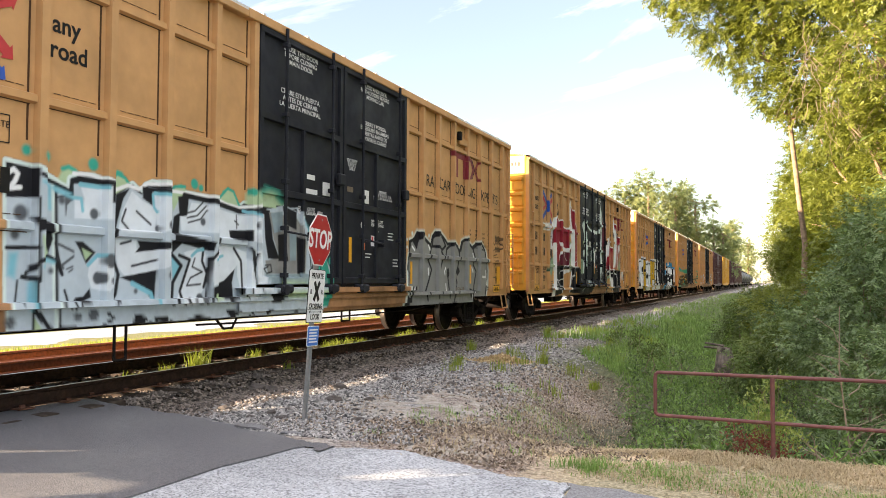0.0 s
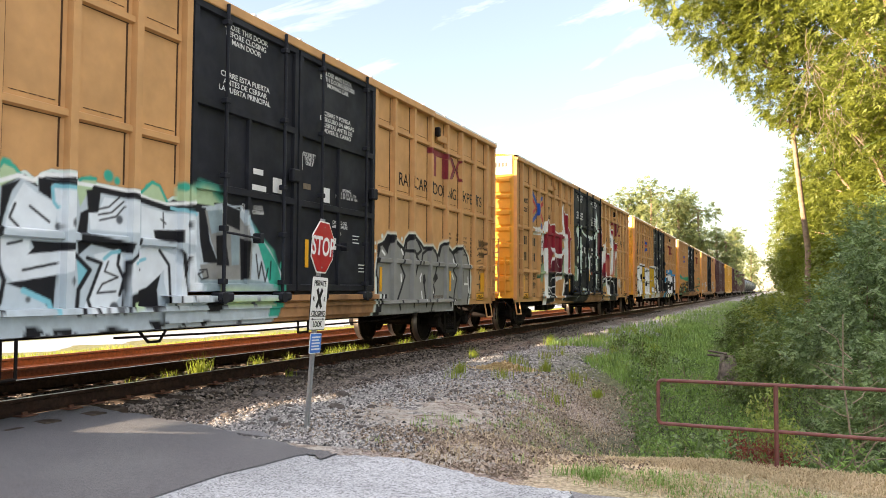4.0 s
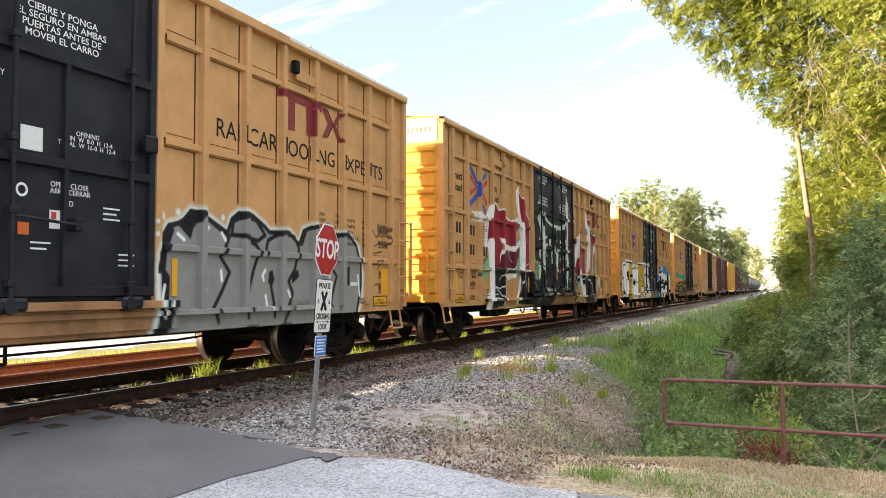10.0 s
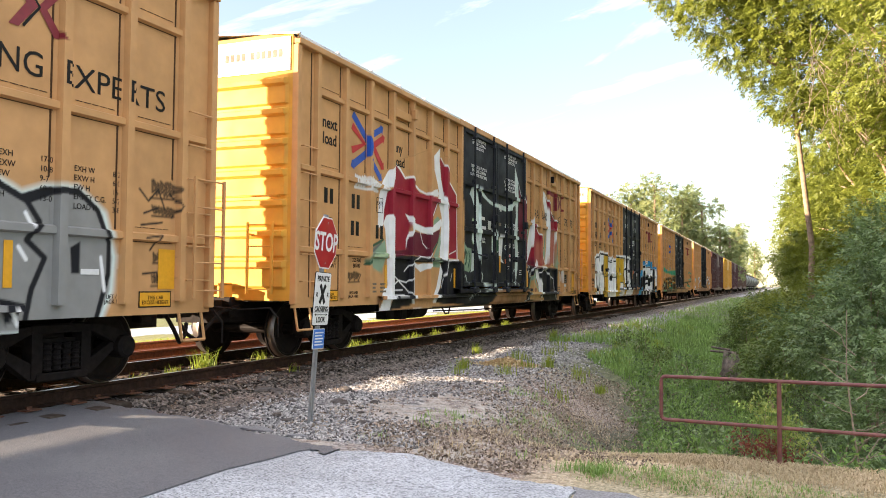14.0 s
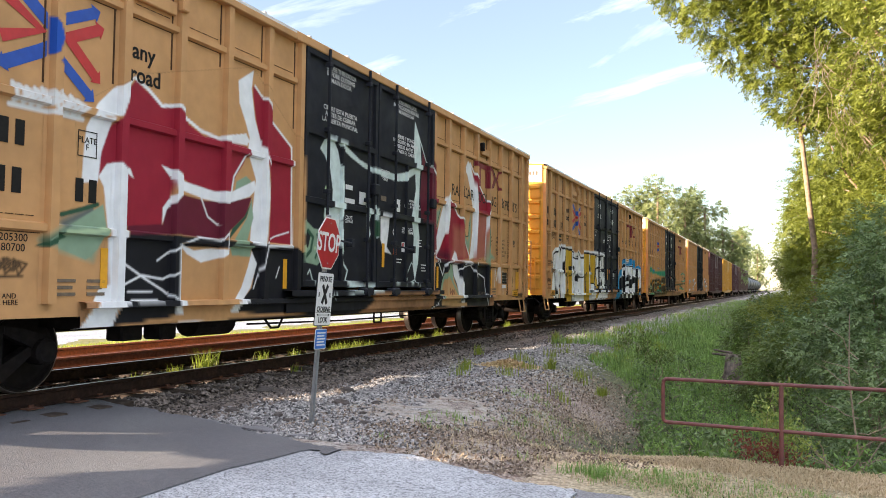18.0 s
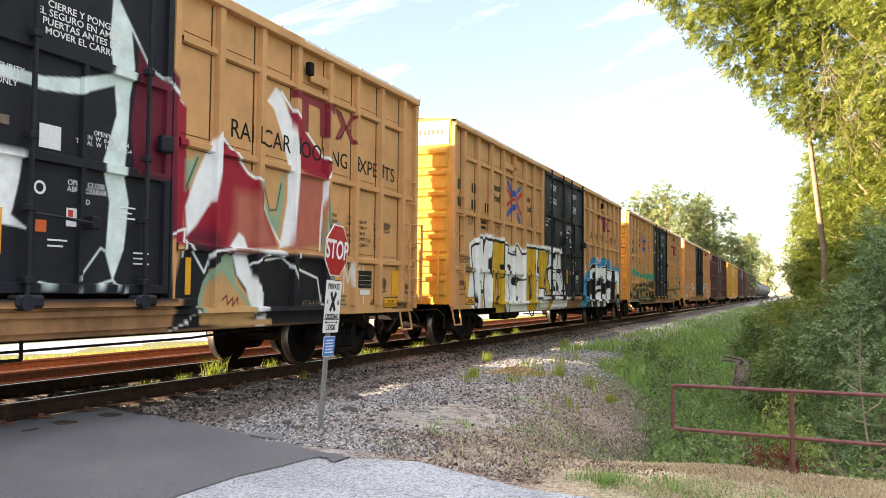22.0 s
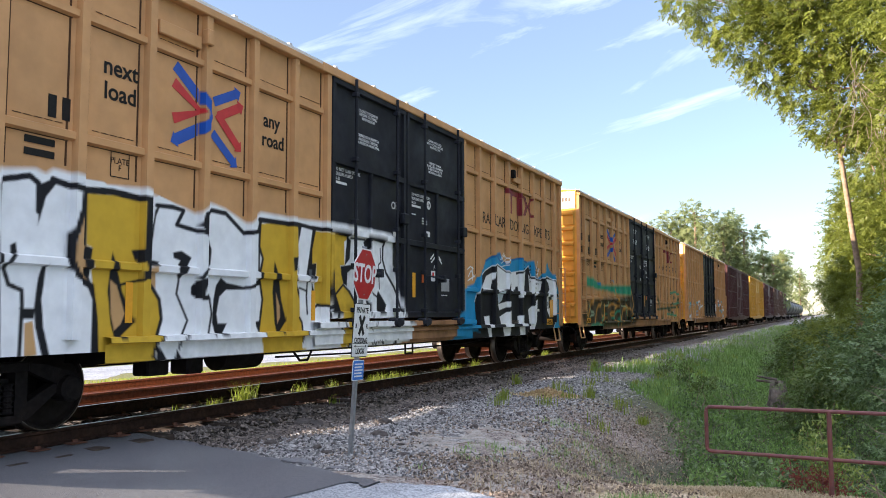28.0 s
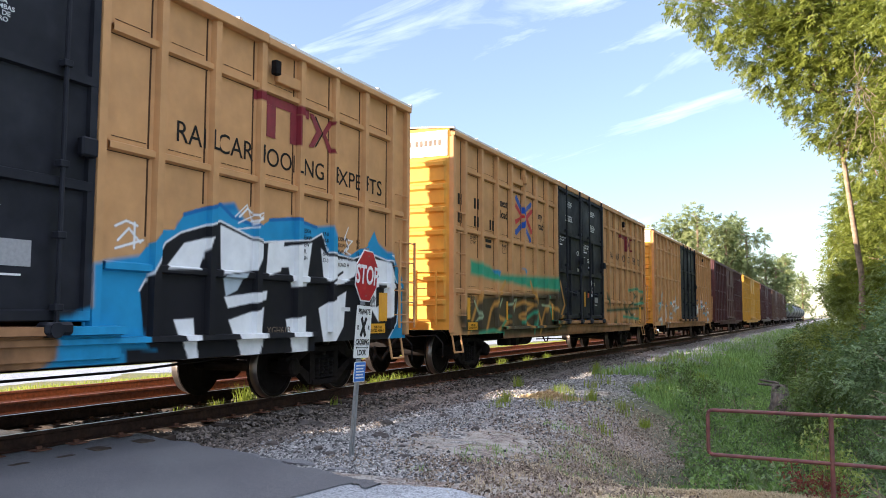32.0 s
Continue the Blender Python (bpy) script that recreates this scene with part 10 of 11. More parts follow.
def sprays(name, clumps, base, r, material, size, twigs=70, leaves=26, length=0.42, shell=0.45, slim=0.36, fall=0.5):
    """A crown of drooping twigs set through the clumps, each with two rows of leaflets; leaves of a twig face alike."""
    starts, heads, spans = [], [], []
    for x, y, z, rad in clumps:
        k = max(8, int(twigs * rad ** 1.6))
        d = r.normal(size=(k, 3))
        d /= np.linalg.norm(d, axis=1)[:, None]
        q = d * (rad * r.uniform(shell, 1.0, (k, 1)) ** 0.6) * np.array([1, 1, 0.85])
        h = d + r.normal(size=(k, 3)) * 0.5 + np.array([0, 0, -fall])
        starts.append(q + np.array([x, y, z]))
        heads.append(h / np.linalg.norm(h, axis=1)[:, None])
        spans.append(length * r.uniform(0.5, 1.3, k))
    q, h, span = np.concatenate(starts), np.concatenate(heads), np.concatenate(spans)
    n = len(q)
    side = np.cross(h, np.array([0, 0, 1.0]) + r.normal(size=(n, 3)) * 0.35)
    side /= np.linalg.norm(side, axis=1)[:, None]
    t = np.tile(np.linspace(0.05, 1.0, leaves), (n, 1)) + r.normal(size=(n, leaves)) * 0.03
    sign = np.where(np.arange(leaves) % 2, 1.0, -1.0)[None, :, None]
    at = q[:, None] + h[:, None] * (t * span[:, None])[..., None]
    at[..., 2] -= 0.30 * fall * (t ** 2) * span[:, None]
    a = side[:, None] * sign + h[:, None] * 0.7 + r.normal(size=(n, leaves, 3)) * 0.28
    a[..., 2] -= 0.35 * fall
    a /= np.linalg.norm(a, axis=-1)[..., None]
    b = np.cross(a, np.cross(h, side)[:, None] + r.normal(size=(n, leaves, 3)) * 0.4)
    b /= np.linalg.norm(b, axis=-1)[..., None]
    s = size * r.uniform(0.65, 1.3, (n, leaves, 1))
    foot = at
    p = np.stack([foot, foot + a * s * 0.45 + b * s * slim * 0.5, foot + a * s - np.array([0, 0, 0.12]) * s, foot + a * s * 0.45 - b * s * slim * 0.5], 2).reshape(-1, 3) - np.array(base)
    i = np.arange(n * leaves)[:, None] * 4
    return quick_mesh(name, p, i + np.array([[0, 1, 2, 3]]), material)


def wander(a, b, n, amount, rnd):
    a, b = Vector(a), Vector(b)
    pts = [a.lerp(b, k / n) + Vector((rnd.uniform(-1, 1), rnd.uniform(-1, 1), rnd.uniform(-1, 1))) * amount * (0 < k < n) for k in range(n + 1)]
    return pts


def limb(pts, r0, r1, n=8):
    """A bent, tapering branch: one skin round a line of points."""
    pts = [Vector(p) for p in pts]
    g, rings, m = Geo(), [], len(pts) - 1
    for k, p in enumerate(pts):
        along = (pts[min(k + 1, m)] - pts[max(k - 1, 0)]).normalized()
        u = along.cross(Vector((0.31, 0.95, 0.05))).normalized()
        w = along.cross(u)
        r = r0 + (r1 - r0) * k / m
        rings += [p + (u * math.cos(q * math.tau / n) + w * math.sin(q * math.tau / n)) * r for q in range(n)]
    faces = [(k * n + q, k * n + (q + 1) % n, (k + 1) * n + (q + 1) % n, (k + 1) * n + q) for k in range(m) for q in range(n)]
    return g.add(rings, faces + [tuple(range(n))[::-1], tuple(range(m * n, m * n + n))])


def tree(name, label, base, trunk, clumps, leaf, size, density, seed, r0=0.16, crown_label="", category="tree", shell=0.5, bark=None, leaves=22, length=0.34, fall=0.28):
    """A tapered trunk, limbs that reach into the clumps, and a crown of single leaves. trunk: points; clumps: (x, y, z, radius)."""
    r, rnd = rng(seed), random.Random(seed)
    ob = thing(name, label, category, base)
    off = Vector(base)
    pts = [Vector(p) - off for p in trunk]
    part("trunk", limb(pts, r0, r0 * 0.55, 12), bark or BARK, ob, smooth=True)
    for x, y, z, rad in clumps:
        tip = Vector((x, y, z)) - off
        root = min(pts[1:], key=lambda p: (p - tip).length + (2 if p.z > tip.z else 0))
        part("limb", limb(wander(root, tip, 5, 0.12 * rad, rnd), r0 * 0.42, r0 * 0.1, 6), bark or BARK, ob, smooth=True)
    me = sprays("crown", clumps, base, r, leaf, size, density / leaves, leaves, length, shell, fall=fall)
    tagged(part("crown", me, None, ob, crown_label), kind="stuff")
    return ob


def bush(name, label, base, clumps, leaf, size, density, seed, category="shrub", twig=0.16, slim=0.4, bunches=40):
    r, rnd = rng(seed), random.Random(seed)
    ob = thing(name, label, category, base)
    off = Vector(base)
    for x, y, z, rad in clumps[:6]:
        tip = Vector((x, y, z)) - off
        part("stem", limb(wander((rnd.uniform(-0.6, 0.6) * rad, rnd.uniform(-0.6, 0.6) * rad, 0), tip, 4, min(0.1, rad * 0.3), rnd), min(0.025, rad * 0.05), min(0.006, rad * 0.02), 5), TWIG, ob)
    if size > 0.08 and category == "shrub":
        me = sprays("foliage", clumps, base, r, leaf, size * 0.75, density / 7, 18, size * 3.4, 0.3, slim * 0.9, 0.2)
    else:
        me = leaf_mesh("foliage", cloud(clumps, r, density, twig, 0.35, bunches) - np.array(base), size, r, leaf, slim=slim)
    tagged(part("foliage", me, None, ob), kind="stuff")
    return ob


def gz(x, y):
    return float(ground_height(x, y))


def build_wood():
    # the tall tree whose pale trunk stands clear of the bushes, its crown leaning over the track
    tree("tall_tree", "tall leaning tree with a pale bare trunk and sunlit crown", (0.80, 24, gz(0.80, 24)),
         [(0.80, 24, -0.9), (0.80, 24, 0.8), (0.84, 24, 2.3), (0.70, 24, 3.6), (0.60, 24, 4.6), (0.50, 24, 5.6), (0.32, 24, 7.2), (-0.1, 24, 9.4)],
         [(-3.3, 24, 10.4, 0.7), (-2.3, 24, 9.8, 1.0), (-1.5, 24, 9.0, 1.1), (-1.15, 24.3, 8.0, 0.7), (-0.5, 24, 10.4, 1.5), (0.2, 23.6, 9.0, 1.3), (-0.3, 24.2, 7.4, 0.75), (0.9, 24, 10.6, 1.7),
          (1.3, 23.4, 8.4, 1.3), (0.25, 24.1, 6.4, 0.65), (2.3, 23.6, 9.6, 1.7), (2.4, 23.2, 7.4, 1.3), (1.5, 24.6, 6.6, 0.9), (0.9, 23.5, 7.0, 0.9), (0.0, 23.8, 8.3, 1.0), (1.7, 23.4, 5.9, 0.9), (-0.9, 24, 9.9, 1.1), (0.7, 23.5, 5.9, 0.5)],
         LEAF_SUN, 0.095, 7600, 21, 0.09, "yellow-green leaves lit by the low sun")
    tree("broken_branch_tree", "sunlit tree with tangled hanging twigs", (3.0, 21, gz(3.0, 21)), [(3.0, 21, -0.8), (2.9, 21, 3), (2.6, 21, 6), (2.4, 21, 9)],
         [(2.2, 20.5, 6.2, 1.1), (3.1, 20.5, 5.0, 1.2), (1.7, 21, 4.9, 0.7), (2.6, 20.5, 7.8, 1.2), (3.6, 20.5, 7.0, 1.4), (2.7, 20.6, 3.7, 0.9), (1.6, 20.6, 8.2, 0.8)],
         LEAF_SUN, 0.095, 5600, 22, 0.14)
    rnd = random.Random(77)
    tangle = thing("hanging_twigs", "tangle of bare dead twigs hanging in the tree", "twigs", (1.7, 21.0, 6.0))
    for k in range(90):
        x, z = rnd.uniform(-1.0, 1.4), rnd.uniform(-0.9, 1.4)
        part("twig", limb(wander((x, rnd.uniform(-0.6, -0.2), z), (x + rnd.uniform(-0.8, 0.9), rnd.uniform(-0.7, -0.1), z - rnd.uniform(0.4, 1.5)), 5, 0.09, rnd), 0.008, 0.003, 4), TWIG, tangle)
    # lit trees behind it, along the edge of the wood
    tree("wood_edge_tree", "rounded yellow-green tree at the wood's edge", (2.2, 44, gz(2.2, 44)), [(2.2, 44, -1), (2.1, 44, 3), (2.0, 44, 7)],
         [(1.4, 44, 5.6, 1.2), (1.0, 43.5, 4.4, 0.9), (2.0, 43.5, 7.0, 1.3), (2.9, 43, 5, 1.9), (1.3, 43, 3.3, 1.1), (2.2, 42.5, 4.6, 1.5), (3.8, 43, 7.6, 2.0), (1.3, 43.5, 6.6, 0.8), (0.7, 43.5, 5.0, 0.5), (1.5, 42.5, 2.0, 1.2), (0.6, 43, 2.7, 0.7)], LEAF_SUN, 0.13, 4200, 23, 0.2, length=0.6)
    tree("wood_edge_tree", "green leafy tree at the wood's edge", (1.6, 56, gz(1.6, 56)), [(1.6, 56, -1), (1.7, 56, 3), (1.7, 56, 6)],
         [(0.9, 56, 4.4, 1.1), (0.6, 55, 2.9, 0.9), (1.8, 56, 6.4, 1.5), (1.4, 55, 2.4, 1.4), (2.9, 56, 7.6, 2.0)], LEAF_SUN, 0.15, 3200, 24, 0.2, length=0.7)
    for k, (x, y, h) in enumerate(((2.8, 75, 8), (3.0, 95, 8), (4.4, 120, 9), (5.0, 160, 9))):
        s = h / 8
        tree("wood_edge_tree", "leafy tree further along the wood's edge", (x, y, gz(x, y)), [(x, y, -1), (x, y, h * 0.4), (x, y, h * 0.8)],
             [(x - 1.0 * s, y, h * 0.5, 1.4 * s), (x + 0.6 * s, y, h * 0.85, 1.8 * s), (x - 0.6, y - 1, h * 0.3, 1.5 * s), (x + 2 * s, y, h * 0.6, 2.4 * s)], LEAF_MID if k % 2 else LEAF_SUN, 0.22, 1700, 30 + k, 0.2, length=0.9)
    tree("wood_edge_tree", "sunlit yellow-green tree behind the bare trunk", (3.6, 30, gz(3.6, 30)), [(3.6, 30, -1), (3.4, 30, 3), (3.2, 30, 7)],
         [(1.9, 30, 4.6, 1.2), (2.9, 29.5, 3.6, 1.3), (3.6, 29.5, 5.6, 1.5), (1.5, 30, 6.2, 1.0), (2.7, 29.6, 7.4, 1.5), (4.4, 29.5, 4.2, 1.4), (1.3, 30.4, 3.2, 0.9), (2.0, 30, 2.2, 1.0), (3.6, 29.5, 2.2, 1.2)], LEAF_SUN, 0.10, 5800, 26, 0.18)
    # the wood behind them, close along the whole track
    kinds = []
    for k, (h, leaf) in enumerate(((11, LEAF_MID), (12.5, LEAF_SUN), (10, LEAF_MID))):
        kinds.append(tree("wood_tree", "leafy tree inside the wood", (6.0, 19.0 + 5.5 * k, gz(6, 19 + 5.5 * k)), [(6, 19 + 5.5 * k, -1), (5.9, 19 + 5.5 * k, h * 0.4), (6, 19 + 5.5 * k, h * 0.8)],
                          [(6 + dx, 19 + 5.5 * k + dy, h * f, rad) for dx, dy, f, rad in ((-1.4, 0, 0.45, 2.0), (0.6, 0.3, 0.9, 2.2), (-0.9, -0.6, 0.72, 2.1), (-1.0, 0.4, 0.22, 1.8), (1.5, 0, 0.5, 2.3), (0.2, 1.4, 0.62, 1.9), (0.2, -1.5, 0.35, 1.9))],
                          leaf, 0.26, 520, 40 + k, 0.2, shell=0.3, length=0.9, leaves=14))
    rnd = random.Random(12)
    for k in range(46):
        y = 16 + 3.3 * k + rnd.uniform(-1, 1) if k < 32 else 14 + 9 * (k - 32) + rnd.uniform(-2, 2)
        x = (6.3 + rnd.uniform(-0.6, 1.2) + 0.012 * y) if k < 32 else 10.5 + rnd.uniform(-1, 1.5)
        if k < 32 and 17 < y < 32 and k % 2:
            x += 3.0
        ob = kinds[k % 3]
        turn = Matrix.Translation((x, y, gz(x, y))) @ Matrix.Rotation(rnd.uniform(0, 6.2), 4, "Z") @ Matrix.Scale(rnd.uniform(0.85, 1.15), 4)
        copy_thing(ob, turn)


def build_bushes():
    specs = [
        # grey-green willow scrub over the ditch
        ("willow_shrub", "dense grey-green willow shrub over the ditch", (1.3, 13.5), [(0.75, 13.2, 0.2, 0.6), (1.3, 13.0, 0.9, 0.75), (0.75, 13.6, 0.7, 0.5), (1.6, 13.2, 1.7, 0.6), (2.1, 13.4, 0.6, 0.9), (1.3, 13.6, 1.8, 0.45)], LEAF_DARK, 0.095, 3300),
        ("willow_shrub", "dense grey-green willow shrub over the ditch", (1.5, 10.6), [(0.75, 10.4, -0.55, 0.4), (1.1, 10.3, -0.2, 0.45), (1.5, 10.4, 0.3, 0.6), (1.0, 10.8, 0.35, 0.4), (1.7, 10.2, -0.6, 0.5)], LEAF_DARK, 0.085, 3300),
        ("willow_shrub", "tall grey-green shrub at the wood's foot", (1.2, 18), [(0.6, 17.6, 0.1, 0.7), (1.7, 17.5, 1.2, 0.8), (0.2, 18.0, 0.2, 0.6), (2.1, 17.8, 2.3, 0.8), (2.6, 17.5, 1.2, 1.0), (2.9, 18, 3.0, 0.8)], LEAF_DARK, 0.105, 2600),
        ("leafy_shrub", "dark green broad-leaved shrub", (-0.1, 16), [(-0.25, 16, -0.2, 0.45), (0.05, 15.8, 0.15, 0.4), (-0.4, 16.2, -0.5, 0.4)], LEAF_MID, 0.10, 3000),
        ("leafy_shrub", "green bush beside the grass", (-1.0, 26), [(-0.9, 26, -0.1, 0.6), (-0.4, 26, 0.3, 0.6), (-1.2, 26.4, -0.4, 0.4), (0.2, 26, 0.2, 0.8)], LEAF_MID, 0.12, 2200),
        ("leafy_shrub", "green bush beside the grass", (-0.3, 33), [(-0.7, 33, -0.1, 0.6), (0.1, 33, 0.2, 0.6), (1.0, 33, 0.6, 0.8), (1.9, 33, 1.4, 0.9)], LEAF_SUN, 0.14, 1700),
        ("leafy_shrub", "bushy undergrowth at the wood's foot", (0.5, 21), [(0.0, 21, -0.2, 0.6), (0.6, 21, 0.2, 0.6), (1.9, 21.2, 1.4, 0.9), (2.3, 21, 2.6, 0.9), (0.0, 21.5, 0.6, 0.5), (1.2, 20.6, 1.1, 0.6), (1.5, 20.6, 2.1, 0.7)], LEAF_SUN, 0.12, 2000),
        ("leafy_shrub", "undergrowth far along the wood's foot", (-0.5, 45), [(-0.4, 45, 0.1, 0.7), (0.9, 45, 0.7, 0.9), (2.2, 45, 1.4, 1.2), (-1.2, 46, -0.1, 0.6)], LEAF_SUN, 0.18, 1100),
        ("leafy_shrub", "undergrowth far along the wood's foot", (-1.0, 65), [(-0.6, 65, 0.2, 0.8), (0.9, 65, 0.8, 1.1), (3.0, 65, 1.8, 1.8), (-1.6, 70, 0.0, 0.7)], LEAF_MID, 0.25, 700),
        ("lime_vine", "lime-green vine climbing beside the railing post", (0.0, 8.14), [(-0.02, 8.14, -0.15, 0.12), (0.06, 8.14, 0.02, 0.09), (-0.12, 8.16, 0.08, 0.12), (-0.08, 8.16, 0.26, 0.07), (0.05, 8.12, 0.36, 0.06), (0.12, 8.14, -0.12, 0.11), (-0.1, 8.16, -0.02, 0.1), (0.2, 8.16, -0.22, 0.07)], LEAF_LIME, 0.042, 14000),
        ("red_shrub", "small dark red-leaved shrub by the railing", (-0.15, 8.1), [(-0.28, 8.08, -0.27, 0.09), (-0.15, 8.1, -0.2, 0.10), (-0.02, 8.08, -0.28, 0.10), (-0.34, 8.1, -0.12, 0.05), (-0.1, 8.08, -0.36, 0.09), (0.12, 8.1, -0.33, 0.07)], LEAF_RED, 0.042, 16000),
        ("leafy_shrub", "dark green low shrub on the bank grass", (-2.3, 17.0), [(-2.35, 17.0, -0.23, 0.26), (-2.2, 17, -0.08, 0.22)], LEAF_MID, 0.07, 3000),
        ("leafy_shrub", "dark green low shrub on the bank grass", (-3.6, 21.0), [(-3.7, 21.0, -0.18, 0.26), (-3.55, 21, -0.03, 0.19)], LEAF_MID, 0.07, 3000),
        ("leafy_shrub", "dark green low shrub on the bank grass", (-3.2, 20.5), [(-3.15, 20.5, -0.23, 0.26), (-3.05, 20.5, -0.03, 0.19)], LEAF_MID, 0.07, 3000),
    ]
    for k, (name, label, (x, y), clumps, leaf, size, dens) in enumerate(specs):
        bush(name, label, (x, y, gz(x, y) - 0.02), clumps, leaf, size, dens, 60 + k, twig=0.085 if leaf in (LEAF_DARK, LEAF_MID) else 0.13, bunches=75 if leaf in (LEAF_DARK, LEAF_MID) else 40)
    # low weeds down the bank of the ditch, with dark gaps between
    r = rng(90)
    for k in range(120):
        y = 8.35 + 9.5 * r.uniform() ** 1.3
        x = r.uniform(-1.15 - 0.2 * (y - 8.3), 1.4)
        z, s = gz(x, y), r.uniform(0.10, 0.27)
        if -0.05 < x < 0.55 and y < 10.6:
            continue
        bush("weed_clump", "low leafy weeds on the ditch bank", (x, y, z), [(x, y, z + s * 0.8, s), (x + s, y, z + s * 0.5, s * 0.8), (x - s * 0.8, y + 0.1, z + s * 0.5, s * 0.7)], (LEAF_DITCH, LEAF_DARK, LEAF_DITCH, GRASS)[k % 4], (0.055, 0.085, 0.07, 0.06)[k % 4], 1500, 100 + k, "weeds", 0.10)
    # leafy ground cover over the ditch and its bank
    n = 60000
    x, y = r.uniform(-3.4, 1.6, n), 8.25 + 13 * r.uniform(0, 1, n) ** 1.3
    lump = 0.5 + 0.5 * np.sin(x * 5.1 + np.sin(y * 2.7) * 2) * np.sin(y * 4.3 + np.sin(x * 3.1) * 2)
    edge = -1.15 - 0.20 * (y - 8.3) + 0.25 * np.sin(y * 2.7)
    keep = (x > edge + 0.5 * r.uniform(0, 1, n)) & (r.uniform(0, 1, n) < 0.06 + 0.94 * lump) & ~((x > 0.12 - 0.02 * (y - 8)) & (x < 0.42 + 0.02 * (y - 8)) & (y < 10.6))
    p = on_ground(x, y)
    p[:, 2] += r.uniform(0.0, 1.0, n) * (0.03 + 0.34 * lump * np.clip((y - 8.1) / 0.8, 0.25, 1))
    for k, (m, name) in enumerate(((LEAF_DITCH, "ditch_weeds"), (LEAF_DARK, "ditch_brambles"), (GRASS, "ditch_herbs"))):
        q = p[keep & (np.floor(lump * 2.9 + 0.8 * np.sin(x * 1.3 + 2)).astype(int) % 3 == k)]
        tagged(new(name, leaf_mesh(name, q, (0.055, 0.075, 0.05)[k], r, m, 0.1, 0.5)), "leafy green weeds covering the ditch bank", "weeds", kind="stuff")
    # fallen dead branches and pale dry stalks
    rnd = random.Random(31)
    for bx, by in ((-1.7, 18.0), (-1.1, 10.2), (-0.45, 10.6), (0.5, 8.6)):
        heap = thing("dead_branches", "grey dead branches lying in the weeds", "dead branches", (bx, by, gz(bx, by)))
        for k in range(9):
            a, l = rnd.uniform(0, math.tau), rnd.uniform(0.25, 0.6)
            part("branch", limb(wander((rnd.uniform(-0.2, 0.2), rnd.uniform(-0.1, 0.1), 0.02), (l * math.cos(a), 0.4 * l * math.sin(a), rnd.uniform(0.2, 0.55)), 4, 0.03, rnd), 0.010, 0.004, 5), TWIG, heap)
    twigs = thing("bare_sapling", "thin bare pale sapling in the ditch", "sapling", (0.62, 8.7, gz(0.62, 8.7)))
    rnd = random.Random(8)
    part("stem", limb([Vector((0.1, 0, 0)), Vector((0.02, 0, 0.6)), Vector((-0.03, 0, 1.1)), Vector((-0.02, 0, 1.7))], 0.012, 0.004, 5), TWIG, twigs)
    for k in range(9):
        z = 0.15 + 0.14 * k
        part("twig", limb(wander((0.05, 0, z), (rnd.choice((-1, 1)) * rnd.uniform(0.25, 0.6), rnd.uniform(-0.2, 0.2), z + rnd.uniform(0.1, 0.35)), 4, 0.03, rnd), 0.006, 0.002, 4), TWIG, twigs)
    st = thing("tree_stump", "weathered grey stump with split roots among the weeds", "stump", (-0.92, 18.0, gz(-0.92, 18.0)))
    g = Geo()
    for k in range(11):
        a = k * math.tau / 11
        g.tube((0.19 * math.cos(a), 0.15 * math.sin(a), -0.1), (0.11 * math.cos(a), 0.09 * math.sin(a), 0.62 + 0.10 * math.sin(k * 2.3)), 0.075, 7, 0.045)
    part("trunk", g, OLD_WOOD, st, smooth=True)
    part("split_top", Geo().tube((-0.42, 0, 0.70), (0.12, 0.05, 0.66), 0.022, 8, 0.035), OLD_WOOD, st)
    part("split_top", Geo().tube((-0.40, 0.05, 0.78), (-0.02, 0.05, 0.72), 0.018, 8, 0.03), OLD_WOOD, st)
    rnd = random.Random(14)
    for k in range(8):
        a = rnd.uniform(0, math.tau)
        part("root", limb(wander((0.1 * math.cos(a), 0.1 * math.sin(a), 0.35), (0.4 * math.cos(a), 0.3 * math.sin(a), -0.05), 4, 0.03, rnd), 0.022, 0.008, 6), OLD_WOOD, st)


OLD_WOOD = shader("weathered_grey_wood", (0.15, 0.12, 0.095), 0.9, grain=0.35, scale=14, stain=(0.05, 0.04, 0.032), stain_scale=6, stain_amount=0.7, bump=0.7, bump_scale=30)


def build_far_trees():
    r = rng(200)
    spots = [(-30, 150, 17.5), (-25, 152, 19.5), (-20.5, 150, 21), (-16, 152, 18.5), (-12.8, 155, 17.5), (-10, 160, 13), (-24, 175, 20), (-17, 170, 21), (-36, 160, 17), (-8.2, 158, 11), (-9.5, 230, 17), (-8, 320, 17), (-12, 260, 20), (3, 260, 14), (4, 340, 20)]
    for k, (x, y, h) in enumerate(spots):
        n, cl = 15, []
        for j in range(n):
            a, q = r.uniform(0, math.tau), r.uniform(0.1, 1.0)
            zz = h * (0.22 + 0.74 * (j + 0.5) / n)
            w = 3.4 * math.sqrt(max(0.12, 1 - ((zz / h - 0.5) / 0.56) ** 2)) * (h / 18)
            cl.append((x + w * q * math.cos(a), y + w * q * math.sin(a), zz, (1.35 + 0.5 * r.uniform()) * h / 18))
        pts = [(x, y, -0.9), (x, y, h * 0.5), (x, y, h * 0.9)]
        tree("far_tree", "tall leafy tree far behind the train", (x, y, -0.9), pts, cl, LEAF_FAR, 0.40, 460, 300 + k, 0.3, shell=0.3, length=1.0)


